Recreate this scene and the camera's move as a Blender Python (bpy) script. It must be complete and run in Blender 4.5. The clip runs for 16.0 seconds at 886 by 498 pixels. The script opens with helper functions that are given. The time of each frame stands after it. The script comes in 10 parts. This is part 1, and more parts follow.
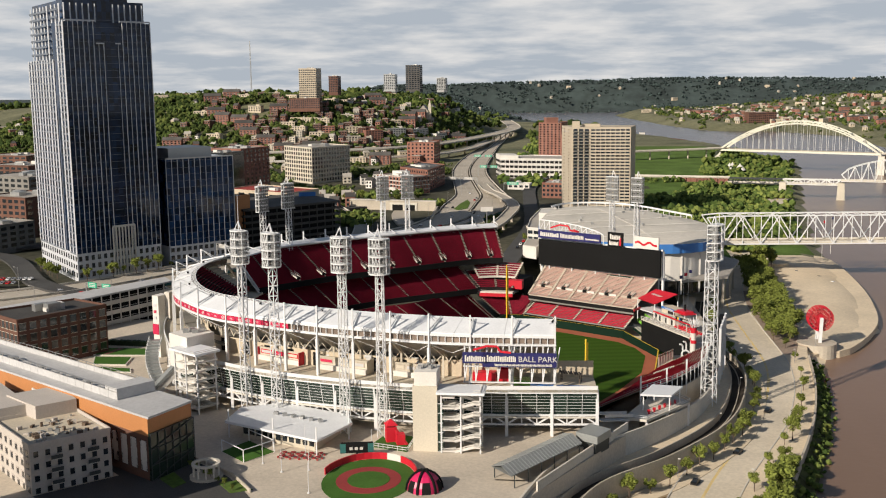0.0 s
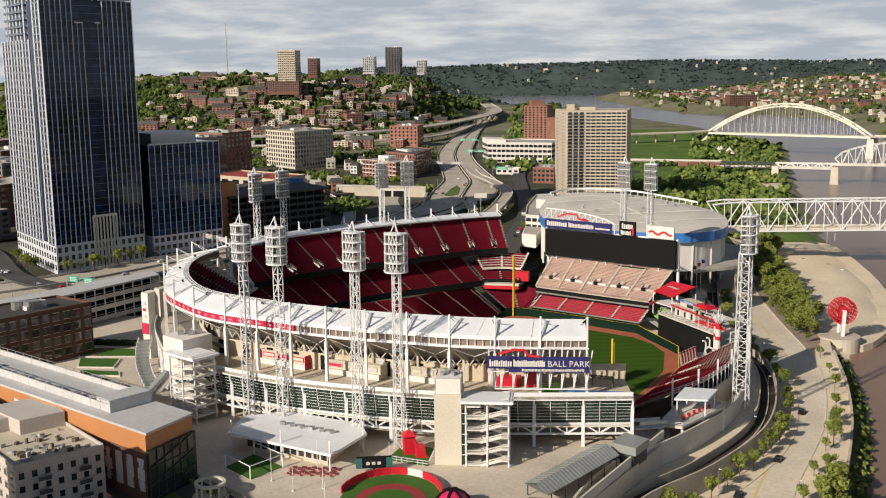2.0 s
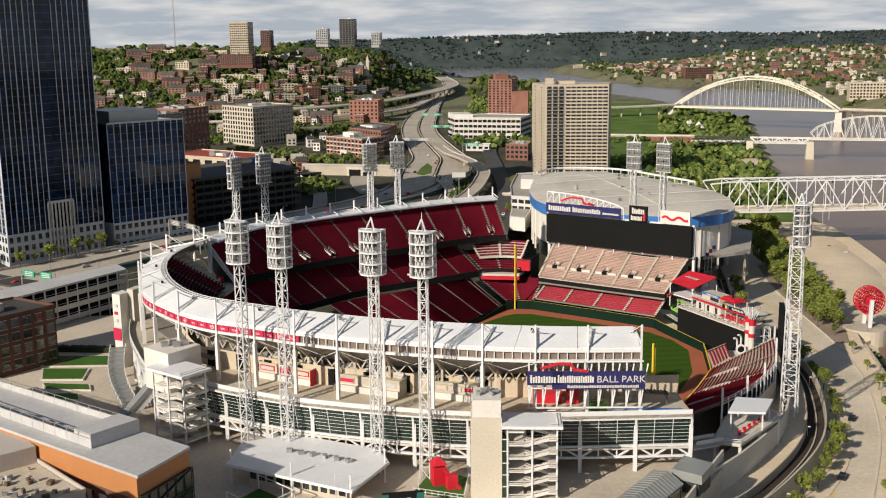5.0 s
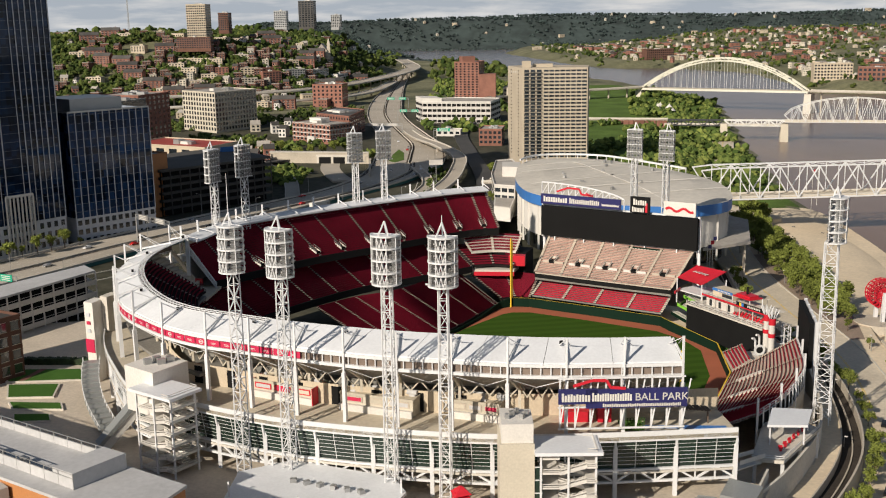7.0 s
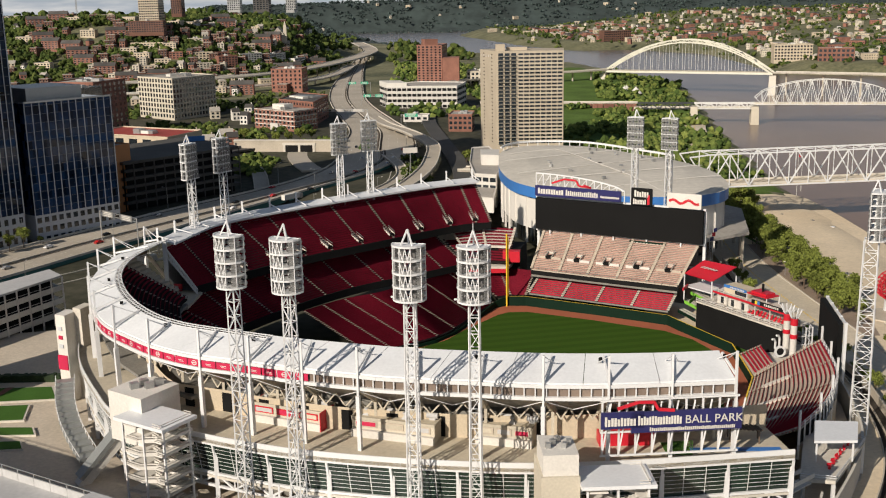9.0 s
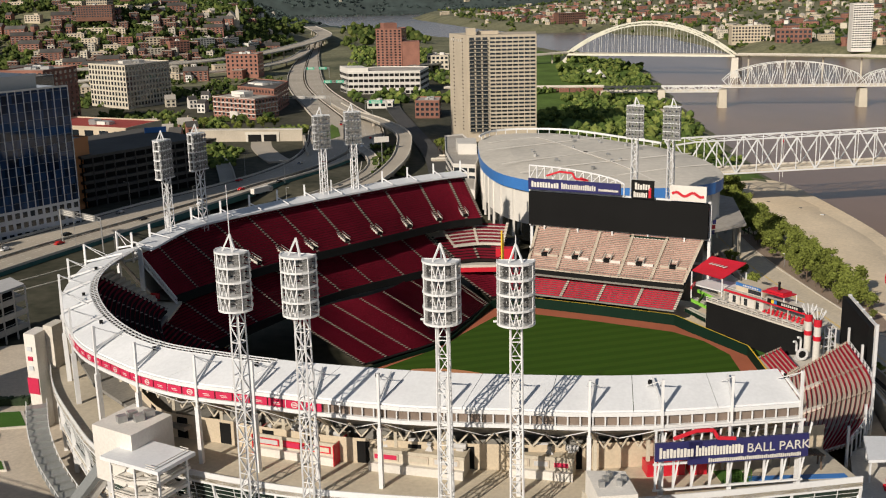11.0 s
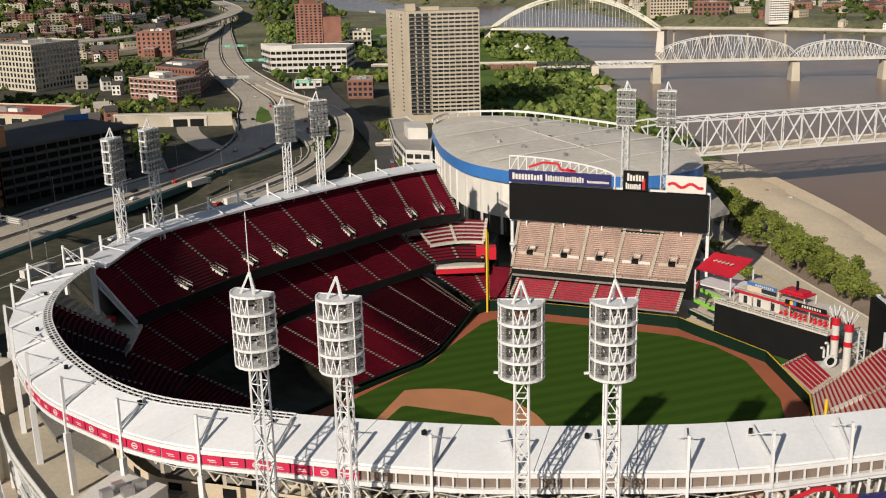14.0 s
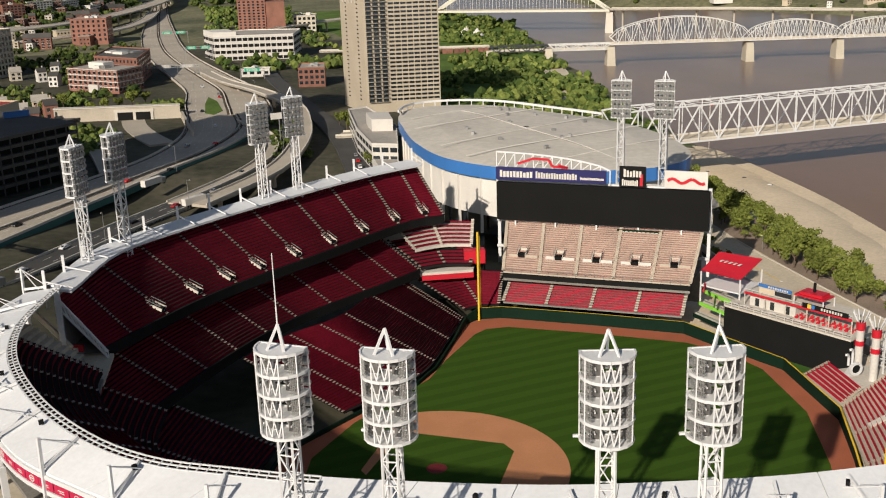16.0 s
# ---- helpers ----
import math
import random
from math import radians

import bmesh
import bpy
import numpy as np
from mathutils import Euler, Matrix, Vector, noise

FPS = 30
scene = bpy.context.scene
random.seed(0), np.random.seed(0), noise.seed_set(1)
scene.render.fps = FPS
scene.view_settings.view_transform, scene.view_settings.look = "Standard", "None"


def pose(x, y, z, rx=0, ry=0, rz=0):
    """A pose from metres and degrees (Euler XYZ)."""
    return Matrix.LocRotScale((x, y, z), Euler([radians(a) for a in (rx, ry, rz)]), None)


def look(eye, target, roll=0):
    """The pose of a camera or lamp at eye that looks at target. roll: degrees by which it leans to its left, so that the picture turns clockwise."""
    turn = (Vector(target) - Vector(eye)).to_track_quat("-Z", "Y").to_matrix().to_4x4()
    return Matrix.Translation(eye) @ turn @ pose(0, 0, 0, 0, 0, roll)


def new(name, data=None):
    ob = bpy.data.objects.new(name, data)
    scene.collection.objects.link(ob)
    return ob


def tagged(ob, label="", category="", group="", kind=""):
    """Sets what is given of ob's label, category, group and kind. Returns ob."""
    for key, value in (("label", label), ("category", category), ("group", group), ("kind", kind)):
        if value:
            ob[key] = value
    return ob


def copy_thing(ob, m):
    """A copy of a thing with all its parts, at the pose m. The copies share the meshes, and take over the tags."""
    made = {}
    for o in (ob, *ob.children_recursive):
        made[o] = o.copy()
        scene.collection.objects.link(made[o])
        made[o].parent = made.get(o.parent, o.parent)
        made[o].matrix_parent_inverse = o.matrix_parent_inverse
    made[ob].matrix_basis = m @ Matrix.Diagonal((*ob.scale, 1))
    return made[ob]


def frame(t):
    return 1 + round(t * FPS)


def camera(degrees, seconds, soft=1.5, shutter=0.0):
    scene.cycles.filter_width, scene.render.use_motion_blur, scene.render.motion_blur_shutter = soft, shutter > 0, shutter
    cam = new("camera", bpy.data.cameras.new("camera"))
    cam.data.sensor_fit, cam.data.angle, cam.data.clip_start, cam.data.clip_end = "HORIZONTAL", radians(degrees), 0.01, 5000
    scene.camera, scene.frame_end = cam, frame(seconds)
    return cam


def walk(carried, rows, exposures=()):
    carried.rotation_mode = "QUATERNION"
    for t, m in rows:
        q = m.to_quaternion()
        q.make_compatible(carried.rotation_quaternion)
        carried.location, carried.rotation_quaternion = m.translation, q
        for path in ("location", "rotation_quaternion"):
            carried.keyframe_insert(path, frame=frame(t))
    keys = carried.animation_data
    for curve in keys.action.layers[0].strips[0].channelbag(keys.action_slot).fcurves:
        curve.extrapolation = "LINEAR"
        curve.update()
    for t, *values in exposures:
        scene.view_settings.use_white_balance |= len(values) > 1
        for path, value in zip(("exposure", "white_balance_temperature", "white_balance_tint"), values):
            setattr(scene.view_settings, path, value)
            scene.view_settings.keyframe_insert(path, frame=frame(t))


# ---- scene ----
# seconds, place in metres, yaw, pitch and roll in degrees
cam = camera(45.14, 16.0, soft=1.12)
PATH = [
    (0, 51.38, -80.70, 110.82, 7.240, -8.802, -0.660),
    (0.5, 47.75, -75.32, 111.07, 6.962, -9.039, -0.669),
    (1, 43.74, -69.55, 110.87, 6.622, -9.268, -0.695),
    (1.5, 39.85, -63.46, 110.47, 6.262, -9.476, -0.684),
    (2, 35.55, -56.66, 110.25, 5.861, -9.716, -0.683),
    (2.5, 31.88, -50.97, 110.10, 5.463, -9.941, -0.675),
    (3, 27.85, -44.30, 110.05, 5.027, -10.198, -0.647),
    (3.5, 24.05, -38.20, 109.93, 4.590, -10.418, -0.647),
    (4, 19.85, -31.66, 109.94, 4.086, -10.679, -0.677),
    (6.5, 1.05, -0.44, 109.98, 1.250, -11.887, -0.816),
    (7, -2.63, 6.32, 110.00, 0.644, -12.138, -0.896),
    (7.5, -6.12, 12.31, 110.00, 0.061, -12.369, -0.943),
    (8, -9.89, 18.41, 110.11, -0.610, -12.624, -0.991),
    (8.5, -13.15, 24.72, 110.10, -1.220, -12.851, -1.070),
    (9, -16.84, 30.89, 110.20, -1.919, -13.099, -1.103),
    (11.5, -33.14, 61.33, 110.50, -5.403, -14.287, -1.364),
    (12, -36.71, 67.43, 110.65, -6.278, -14.539, -1.368),
    (12.5, -39.56, 73.44, 110.67, -7.058, -14.775, -1.400),
    (13, -42.78, 79.72, 110.89, -7.927, -15.043, -1.406),
    (13.5, -45.32, 86.06, 110.86, -8.724, -15.275, -1.434),
    (14, -48.76, 92.03, 111.04, -9.662, -15.532, -1.385),
    (14.5, -51.58, 97.81, 111.23, -10.502, -15.773, -1.405),
    (15, -54.15, 104.71, 111.60, -11.377, -16.072, -1.503),
    (15.5, -56.29, 111.08, 111.81, -12.164, -16.310, -1.667),
    (16, -58.43, 118.42, 111.91, -13.018, -16.585, -1.802),
]
walk(cam, [(t, Matrix.Translation((x, y, z)) @ pose(0, 0, 0, 0, 0, yaw) @ pose(0, 0, 0, 90 + pitch, 0, 0) @ pose(0, 0, 0, 0, 0, roll))
           for t, x, y, z, yaw, pitch, roll in PATH], [(0, 0.22), (6.5, 0.13), (14, 0.0), (16, 0.05)])

# ---- light ----
SUN_AZ = math.atan2(-0.64, -0.77)
SUN_EL = radians(26.5)
world = bpy.data.worlds.new("sky")
scene.world = world
world.use_nodes = True
wn, wl = world.node_tree.nodes, world.node_tree.links
sky = wn.new("ShaderNodeTexSky")
sky.sky_type = "NISHITA"
sky.sun_disc = False
sky.sun_elevation = SUN_EL
sky.sun_rotation = SUN_AZ
sky.air_density, sky.dust_density, sky.ozone_density = 1.0, 1.0, 1.5
bg = wn["Background"]
# soft broken cloud over the whole sky, closing into bright haze all round the horizon
tc, sep, mz, dv, cmb, nz, ramp, mix, low = (wn.new("ShaderNode" + k) for k in ("TexCoord", "SeparateXYZ", "Math", "VectorMath", "CombineXYZ", "TexNoise", "ValToRGB", "Mix", "MapRange"))
wl.new(tc.outputs["Generated"], sep.inputs[0])
mz.operation = "ADD"
mz.inputs[1].default_value = 0.13
wl.new(sep.outputs["Z"], mz.inputs[0])
for k in "XYZ":
    wl.new(mz.outputs[0], cmb.inputs[k])
dv.operation = "DIVIDE"
wl.new(tc.outputs["Generated"], dv.inputs[0])
wl.new(cmb.outputs[0], dv.inputs[1])
nz.inputs["Scale"].default_value, nz.inputs["Detail"].default_value, nz.inputs["Roughness"].default_value = 2.1, 8, 0.55
wl.new(dv.outputs[0], nz.inputs["Vector"])
ramp.color_ramp.elements[0].position, ramp.color_ramp.elements[1].position = 0.42, 0.68
ramp.color_ramp.elements[0].color, ramp.color_ramp.elements[1].color = (7.4, 8.2, 9.2, 1), (12.4, 12.3, 12.2, 1)
wl.new(nz.outputs["Fac"], ramp.inputs["Fac"])
low.inputs["From Min"].default_value, low.inputs["From Max"].default_value = 0.10, 0.26
low.inputs["To Min"].default_value, low.inputs["To Max"].default_value = 1.0, 0.05
wl.new(sep.outputs["Z"], low.inputs["Value"])
mix.data_type = "RGBA"
wl.new(low.outputs[0], mix.inputs[0])
wl.new(sky.outputs[0], mix.inputs[6])
wl.new(ramp.outputs[0], mix.inputs[7])
wl.new(mix.outputs[2], bg.inputs["Color"])
bg.inputs["Strength"].default_value = 0.05
sun_data = bpy.data.lights.new("sun", "SUN")
sun_data.energy, sun_data.angle, sun_data.color = 4.8, radians(0.6), (1.0, 0.90, 0.772)
sun = new("sun", sun_data)
sun.matrix_world = look((0, 0, 500), (0.64 * 100, 0.77 * 100, 500 - 100 * math.tan(SUN_EL)))
scene.view_settings.exposure = 0.0

# ---- materials ----
def mat(name, col, rough=0.75, metal=0.0, var=0.18, big=0.08, fine=2.5, bump=0.15, tint=0.0, col2=None, spec=0.4, jitter=0.0):
    """A surface with broad stains, fine grain and a little relief; jitter varies it from piece to piece."""
    m = bpy.data.materials.new(name)
    m.use_nodes = True
    n, l = m.node_tree.nodes, m.node_tree.links
    b = n["Principled BSDF"]
    b.inputs["Roughness"].default_value = rough
    b.inputs["Metallic"].default_value = metal
    b.inputs["Specular IOR Level"].default_value = spec
    tc = n.new("ShaderNodeTexCoord")
    n1, n2 = n.new("ShaderNodeTexNoise"), n.new("ShaderNodeTexNoise")
    for nd, s, d in ((n1, big, 5.0), (n2, fine, 4.0)):
        nd.inputs["Scale"].default_value = s
        nd.inputs["Detail"].default_value = d
        l.new(tc.outputs["Object"], nd.inputs["Vector"])
    add = n.new("ShaderNodeMath")
    add.operation = "MULTIPLY_ADD"
    add.inputs[1].default_value = 0.45
    l.new(n2.outputs["Fac"], add.inputs[0])
    half = n.new("ShaderNodeMath")
    half.operation = "MULTIPLY"
    half.inputs[1].default_value = 0.55
    l.new(n1.outputs["Fac"], half.inputs[0])
    l.new(half.outputs[0], add.inputs[2])
    ramp = n.new("ShaderNodeValToRGB")
    lo = [max(0, c * (1 - 1.6 * var)) for c in col]
    hi = [min(1, c * (1 + 1.6 * var)) for c in (col2 or col)]
    ramp.color_ramp.elements[0].position, ramp.color_ramp.elements[1].position = 0.3, 0.7
    ramp.color_ramp.elements[0].color = (*lo, 1)
    ramp.color_ramp.elements[1].color = (*hi, 1)
    l.new(add.outputs[0], ramp.inputs["Fac"])
    out = ramp.outputs["Color"]
    if jitter:
        info, hs, mr = n.new("ShaderNodeObjectInfo"), n.new("ShaderNodeHueSaturation"), n.new("ShaderNodeMapRange")
        mr.inputs["To Min"].default_value, mr.inputs["To Max"].default_value = 1 - jitter, 1 + jitter
        l.new(info.outputs["Random"], mr.inputs["Value"])
        l.new(mr.outputs[0], hs.inputs["Value"])
        l.new(out, hs.inputs["Color"])
        out = hs.outputs["Color"]
    l.new(out, b.inputs["Base Color"])
    if bump:
        bp = n.new("ShaderNodeBump")
        bp.inputs["Strength"].default_value = bump
        bp.inputs["Distance"].default_value = 0.2
        l.new(n2.outputs["Fac"], bp.inputs["Height"])
        l.new(bp.outputs[0], b.inputs["Normal"])
    return m


WHITE = mat("white_painted_steel", (0.67, 0.67, 0.665), 0.45, var=0.05, bump=0.03)
ROOFW = mat("white_roof_membrane", (0.69, 0.70, 0.71), 0.5, var=0.06, big=0.12, fine=1.5, bump=0.04)
CONC = mat("concrete", (0.46, 0.405, 0.325), 0.85, var=0.14, big=0.06, fine=1.5)
CONCL = mat("pale_concrete", (0.56, 0.52, 0.45), 0.85, var=0.12, big=0.06, fine=1.5)
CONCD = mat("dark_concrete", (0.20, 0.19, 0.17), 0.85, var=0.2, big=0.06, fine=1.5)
TAN = mat("tan_deck", (0.50, 0.44, 0.34), 0.85, var=0.12, big=0.07, fine=1.2)
PLAZA = mat("plaza_paving", (0.52, 0.45, 0.36), 0.85, var=0.14, big=0.05, fine=1.2)
# seat red darkened for the shade and grazing sun of the main stands
REDSEAT = mat("shade_toned_red_seat", (0.155, 0.008, 0.020), 0.7, var=0.2, big=0.1, fine=1.5, bump=0.02, spec=0.08)
# treads near black, to paint the shade between the seat rows
SEATTREAD = mat("shade_dark_tread", (0.020, 0.016, 0.016), 0.9, var=0.2, big=0.1, fine=2.0, spec=0.05)
PINKSEAT = mat("faded_seat", (0.42, 0.23, 0.19), 0.6, var=0.2, big=0.1, fine=1.5, bump=0.2)
REDPAINT = mat("red_paint", (0.52, 0.015, 0.03), 0.45, var=0.1, bump=0.02)
BLUEPAINT = mat("blue_paint", (0.045, 0.17, 0.46), 0.4, var=0.08, bump=0.02)
NAVY = mat("navy_panel", (0.022, 0.022, 0.10), 0.4, var=0.1, bump=0.02)
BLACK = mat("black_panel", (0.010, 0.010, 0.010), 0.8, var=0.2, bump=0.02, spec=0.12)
SCREEN = mat("dark_led_screen", (0.008, 0.008, 0.008), 0.75, var=0.15, fine=6.0, bump=0.02, spec=0.12)
GREENWALL = mat("dark_green_padding", (0.006, 0.021, 0.012), 0.7, var=0.15, spec=0.08)
YELLOW = mat("yellow_paint", (0.75, 0.50, 0.04), 0.45, var=0.06, bump=0.02)
DIRT = mat("red_infield_clay", (0.50, 0.22, 0.10), 0.9, var=0.10, big=0.1, fine=3.0)
TRACK = mat("warning_track_clay", (0.36, 0.105, 0.05), 0.9, var=0.12, big=0.1, fine=3.0)
ASPH = mat("asphalt", (0.060, 0.058, 0.055), 0.85, var=0.25, big=0.05, fine=2.0)
ROADC = mat("worn_concrete_road", (0.60, 0.52, 0.40), 0.85, var=0.14, big=0.04, fine=1.0)
HWY = mat("highway_concrete", (0.42, 0.37, 0.30), 0.85, var=0.16, big=0.03, fine=1.0)
BRICK = mat("brown_brick", (0.13, 0.062, 0.042), 0.85, var=0.2, big=0.1, fine=4.0, bump=0.3, jitter=0.15)
BRICKR = mat("red_brick", (0.23, 0.105, 0.075), 0.85, var=0.2, big=0.1, fine=4.0, bump=0.3, jitter=0.2)
ORANGE = mat("orange_panel", (0.44, 0.19, 0.07), 0.6, var=0.08, bump=0.05)
BEIGE = mat("beige_masonry", (0.50, 0.42, 0.31), 0.8, var=0.1, big=0.05, fine=2.0, jitter=0.12)
CREAM = mat("cream_stone", (0.50, 0.45, 0.36), 0.8, var=0.1, big=0.05, fine=2.0, jitter=0.12)
WALLW = mat("off_white_wall", (0.62, 0.59, 0.54), 0.75, var=0.08, big=0.1, fine=2.0, jitter=0.1)
GREYROOF = mat("grey_flat_roof", (0.36, 0.33, 0.29), 0.85, var=0.15, big=0.04, fine=0.6)
ARENAROOF = mat("arena_roof_membrane", (0.57, 0.53, 0.46), 0.85, var=0.12, big=0.03, fine=0.4)
DARKROOF = mat("dark_roof", (0.07, 0.065, 0.06), 0.85, var=0.25, jitter=0.3)
REDROOF = mat("red_tile_roof", (0.33, 0.05, 0.035), 0.7, var=0.15)
METALROOF = mat("grey_seam_roof", (0.30, 0.31, 0.30), 0.45, metal=0.3, var=0.1)
STEEL = mat("grey_steel", (0.42, 0.42, 0.41), 0.4, metal=0.7, var=0.1, bump=0.03)
DARKSTEEL = mat("dark_steel", (0.05, 0.055, 0.055), 0.5, metal=0.3, var=0.15, bump=0.03)
TEALSTEEL = mat("teal_girder", (0.03, 0.13, 0.12), 0.55, var=0.15)
ARCHY = mat("pale_yellow_steel", (0.62, 0.60, 0.50), 0.5, var=0.08, bump=0.03)
PALESTEEL = mat("weathered_white_steel", (0.62, 0.61, 0.58), 0.5, var=0.12, bump=0.03)
GRASS = mat("lawn", (0.095, 0.15, 0.034), 0.9, var=0.3, big=0.03, fine=0.6, spec=0.08)
TURF = mat("bright_turf", (0.055, 0.125, 0.024), 0.85, var=0.15, big=0.1, fine=2.0, spec=0.08)
LEAF = mat("leaves", (0.150, 0.175, 0.038), 0.8, var=0.4, big=0.25, fine=1.5, bump=0.4, jitter=0.25, spec=0.1)
BARK = mat("bark", (0.12, 0.085, 0.06), 0.9, var=0.2)
SAND = mat("stone_landing", (0.66, 0.545, 0.39), 0.85, var=0.12, big=0.04, fine=0.8)
SOIL = mat("river_bank_soil", (0.10, 0.085, 0.05), 0.95, var=0.35, big=0.1, fine=0.8, col2=(0.09, 0.10, 0.035), spec=0.1)
LGREY = mat("pale_grey_roof", (0.46, 0.455, 0.45), 0.7, var=0.1, big=0.1, fine=1.0, bump=0.05)
WATER_COL = (0.205, 0.132, 0.090)


def glass_mat(name, col, rough=0.08, spec=0.9):
    m = mat(name, col, rough, var=0.25, big=0.05, fine=0.4, bump=0.0, spec=spec, jitter=0.3)
    return m


GLASS = glass_mat("dark_window_glass", (0.020, 0.026, 0.032))
GLASSG = glass_mat("green_tinted_glass", (0.020, 0.034, 0.025), 0.12, 0.5)


def curtain_mat(name, col, ior=2.0):
    """Tinted mirror glass whose panes differ a little in tint and lie."""
    m = glass_mat(name, col, 0.05, 0.5)
    n, l = m.node_tree.nodes, m.node_tree.links
    b = n["Principled BSDF"]
    b.inputs["IOR"].default_value = ior
    src = b.inputs["Base Color"].links[0].from_socket
    tc, sn, wn_, hs, mr, bp = (n.new("ShaderNode" + k) for k in ("TexCoord", "VectorMath", "TexWhiteNoise", "HueSaturation", "MapRange", "Bump"))
    sn.operation = "SNAP"
    sn.inputs[1].default_value = (1.6, 50.0, 3.85)
    l.new(tc.outputs["Object"], sn.inputs[0])
    l.new(sn.outputs[0], wn_.inputs["Vector"])
    l.new(wn_.outputs["Value"], mr.inputs["Value"])
    mr.inputs["To Min"].default_value, mr.inputs["To Max"].default_value = 0.4, 2.2
    l.new(mr.outputs[0], hs.inputs["Value"])
    l.new(src, hs.inputs["Color"])
    l.new(hs.outputs[0], b.inputs["Base Color"])
    wv = n.new("ShaderNodeTexNoise")
    wv.inputs["Scale"].default_value = 0.12
    l.new(tc.outputs["Object"], wv.inputs["Vector"])
    bp.inputs["Strength"].default_value, bp.inputs["Distance"].default_value = 0.12, 0.5
    l.new(wv.outputs["Fac"], bp.inputs["Height"])
    l.new(bp.outputs[0], b.inputs["Normal"])
    return m


GLASSB = curtain_mat("blue_curtain_glass", (0.006, 0.016, 0.040), 1.38)
FINW = mat("grey_white_fin", (0.52, 0.53, 0.55), 0.5, var=0.06, bump=0.02)
LOTS = mat("town_ground", (0.040, 0.047, 0.027), 0.9, var=0.3, big=0.02, fine=0.2, col2=(0.075, 0.069, 0.049), spec=0.15)
BENCH = mat("weathered_stand_concrete", (0.48, 0.41, 0.33), 0.85, var=0.12, big=0.1, fine=2.0)
CONDO = mat("tan_precast", (0.44, 0.375, 0.285), 0.85, var=0.1, big=0.05, fine=2.0)
# blue of the distant air is mixed into this woodland colour
FARWOOD = mat("hazed_far_woodland", (0.038, 0.053, 0.050), 0.95, var=0.35, big=0.006, fine=0.03, bump=0.0)
AISLE = mat("aisle_step", (0.34, 0.285, 0.235), 0.9, var=0.15, big=0.1, fine=2.0, spec=0.1)
# sunlit copy of the same red seat, for the outfield stands facing the sun
REDSEAT_LIT = mat("sunlit_red_seat", (0.40, 0.014, 0.036), 0.6, var=0.2, big=0.1, fine=1.5, bump=0.05, spec=0.15)
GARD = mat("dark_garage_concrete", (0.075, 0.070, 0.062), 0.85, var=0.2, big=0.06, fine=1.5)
HEDGE = mat("clipped_hedge", (0.022, 0.040, 0.014), 0.9, var=0.4, big=0.5, fine=4.0, bump=0.5)
SPAND = mat("blue_grey_spandrel", (0.13, 0.145, 0.17), 0.4, var=0.1, bump=0.02)


def foliage_mat(name, col, var=0.35, hue=0.03):
    """Leaf mass whose clumps each have a green of their own."""
    m = mat(name, col, 0.9, var=var, big=0.02, fine=0.6, bump=0.3, spec=0.08)
    n, l = m.node_tree.nodes, m.node_tree.links
    b = n["Principled BSDF"]
    src = b.inputs["Base Color"].links[0].from_socket
    geo, hs, mr, mh = (n.new("ShaderNode" + k) for k in ("NewGeometry", "HueSaturation", "MapRange", "MapRange"))
    mr.inputs["To Min"].default_value, mr.inputs["To Max"].default_value = 0.45, 1.6
    mh.inputs["To Min"].default_value, mh.inputs["To Max"].default_value = 0.5 + hue, 0.5 - hue
    l.new(geo.outputs["Random Per Island"], mr.inputs["Value"])
    l.new(geo.outputs["Random Per Island"], mh.inputs["Value"])
    l.new(src, hs.inputs["Color"])
    l.new(mr.outputs[0], hs.inputs["Value"])
    l.new(mh.outputs[0], hs.inputs["Hue"])
    l.new(hs.outputs[0], b.inputs["Base Color"])
    return m


LEAFM = foliage_mat("park_leaves", (0.100, 0.135, 0.034))
PALER = mat("pale_render", (0.47, 0.425, 0.38), 0.8, var=0.1, big=0.1, fine=2.0)
REDCLAY = mat("dark_red_rubber", (0.26, 0.030, 0.030), 0.8, var=0.12)
PINK = mat("magenta_inflatable", (0.55, 0.02, 0.10), 0.4, var=0.06, bump=0.02)
WINB = mat("bronze_glazing", (0.20, 0.155, 0.125), 0.25, var=0.2, big=0.1, fine=0.5, bump=0.0)

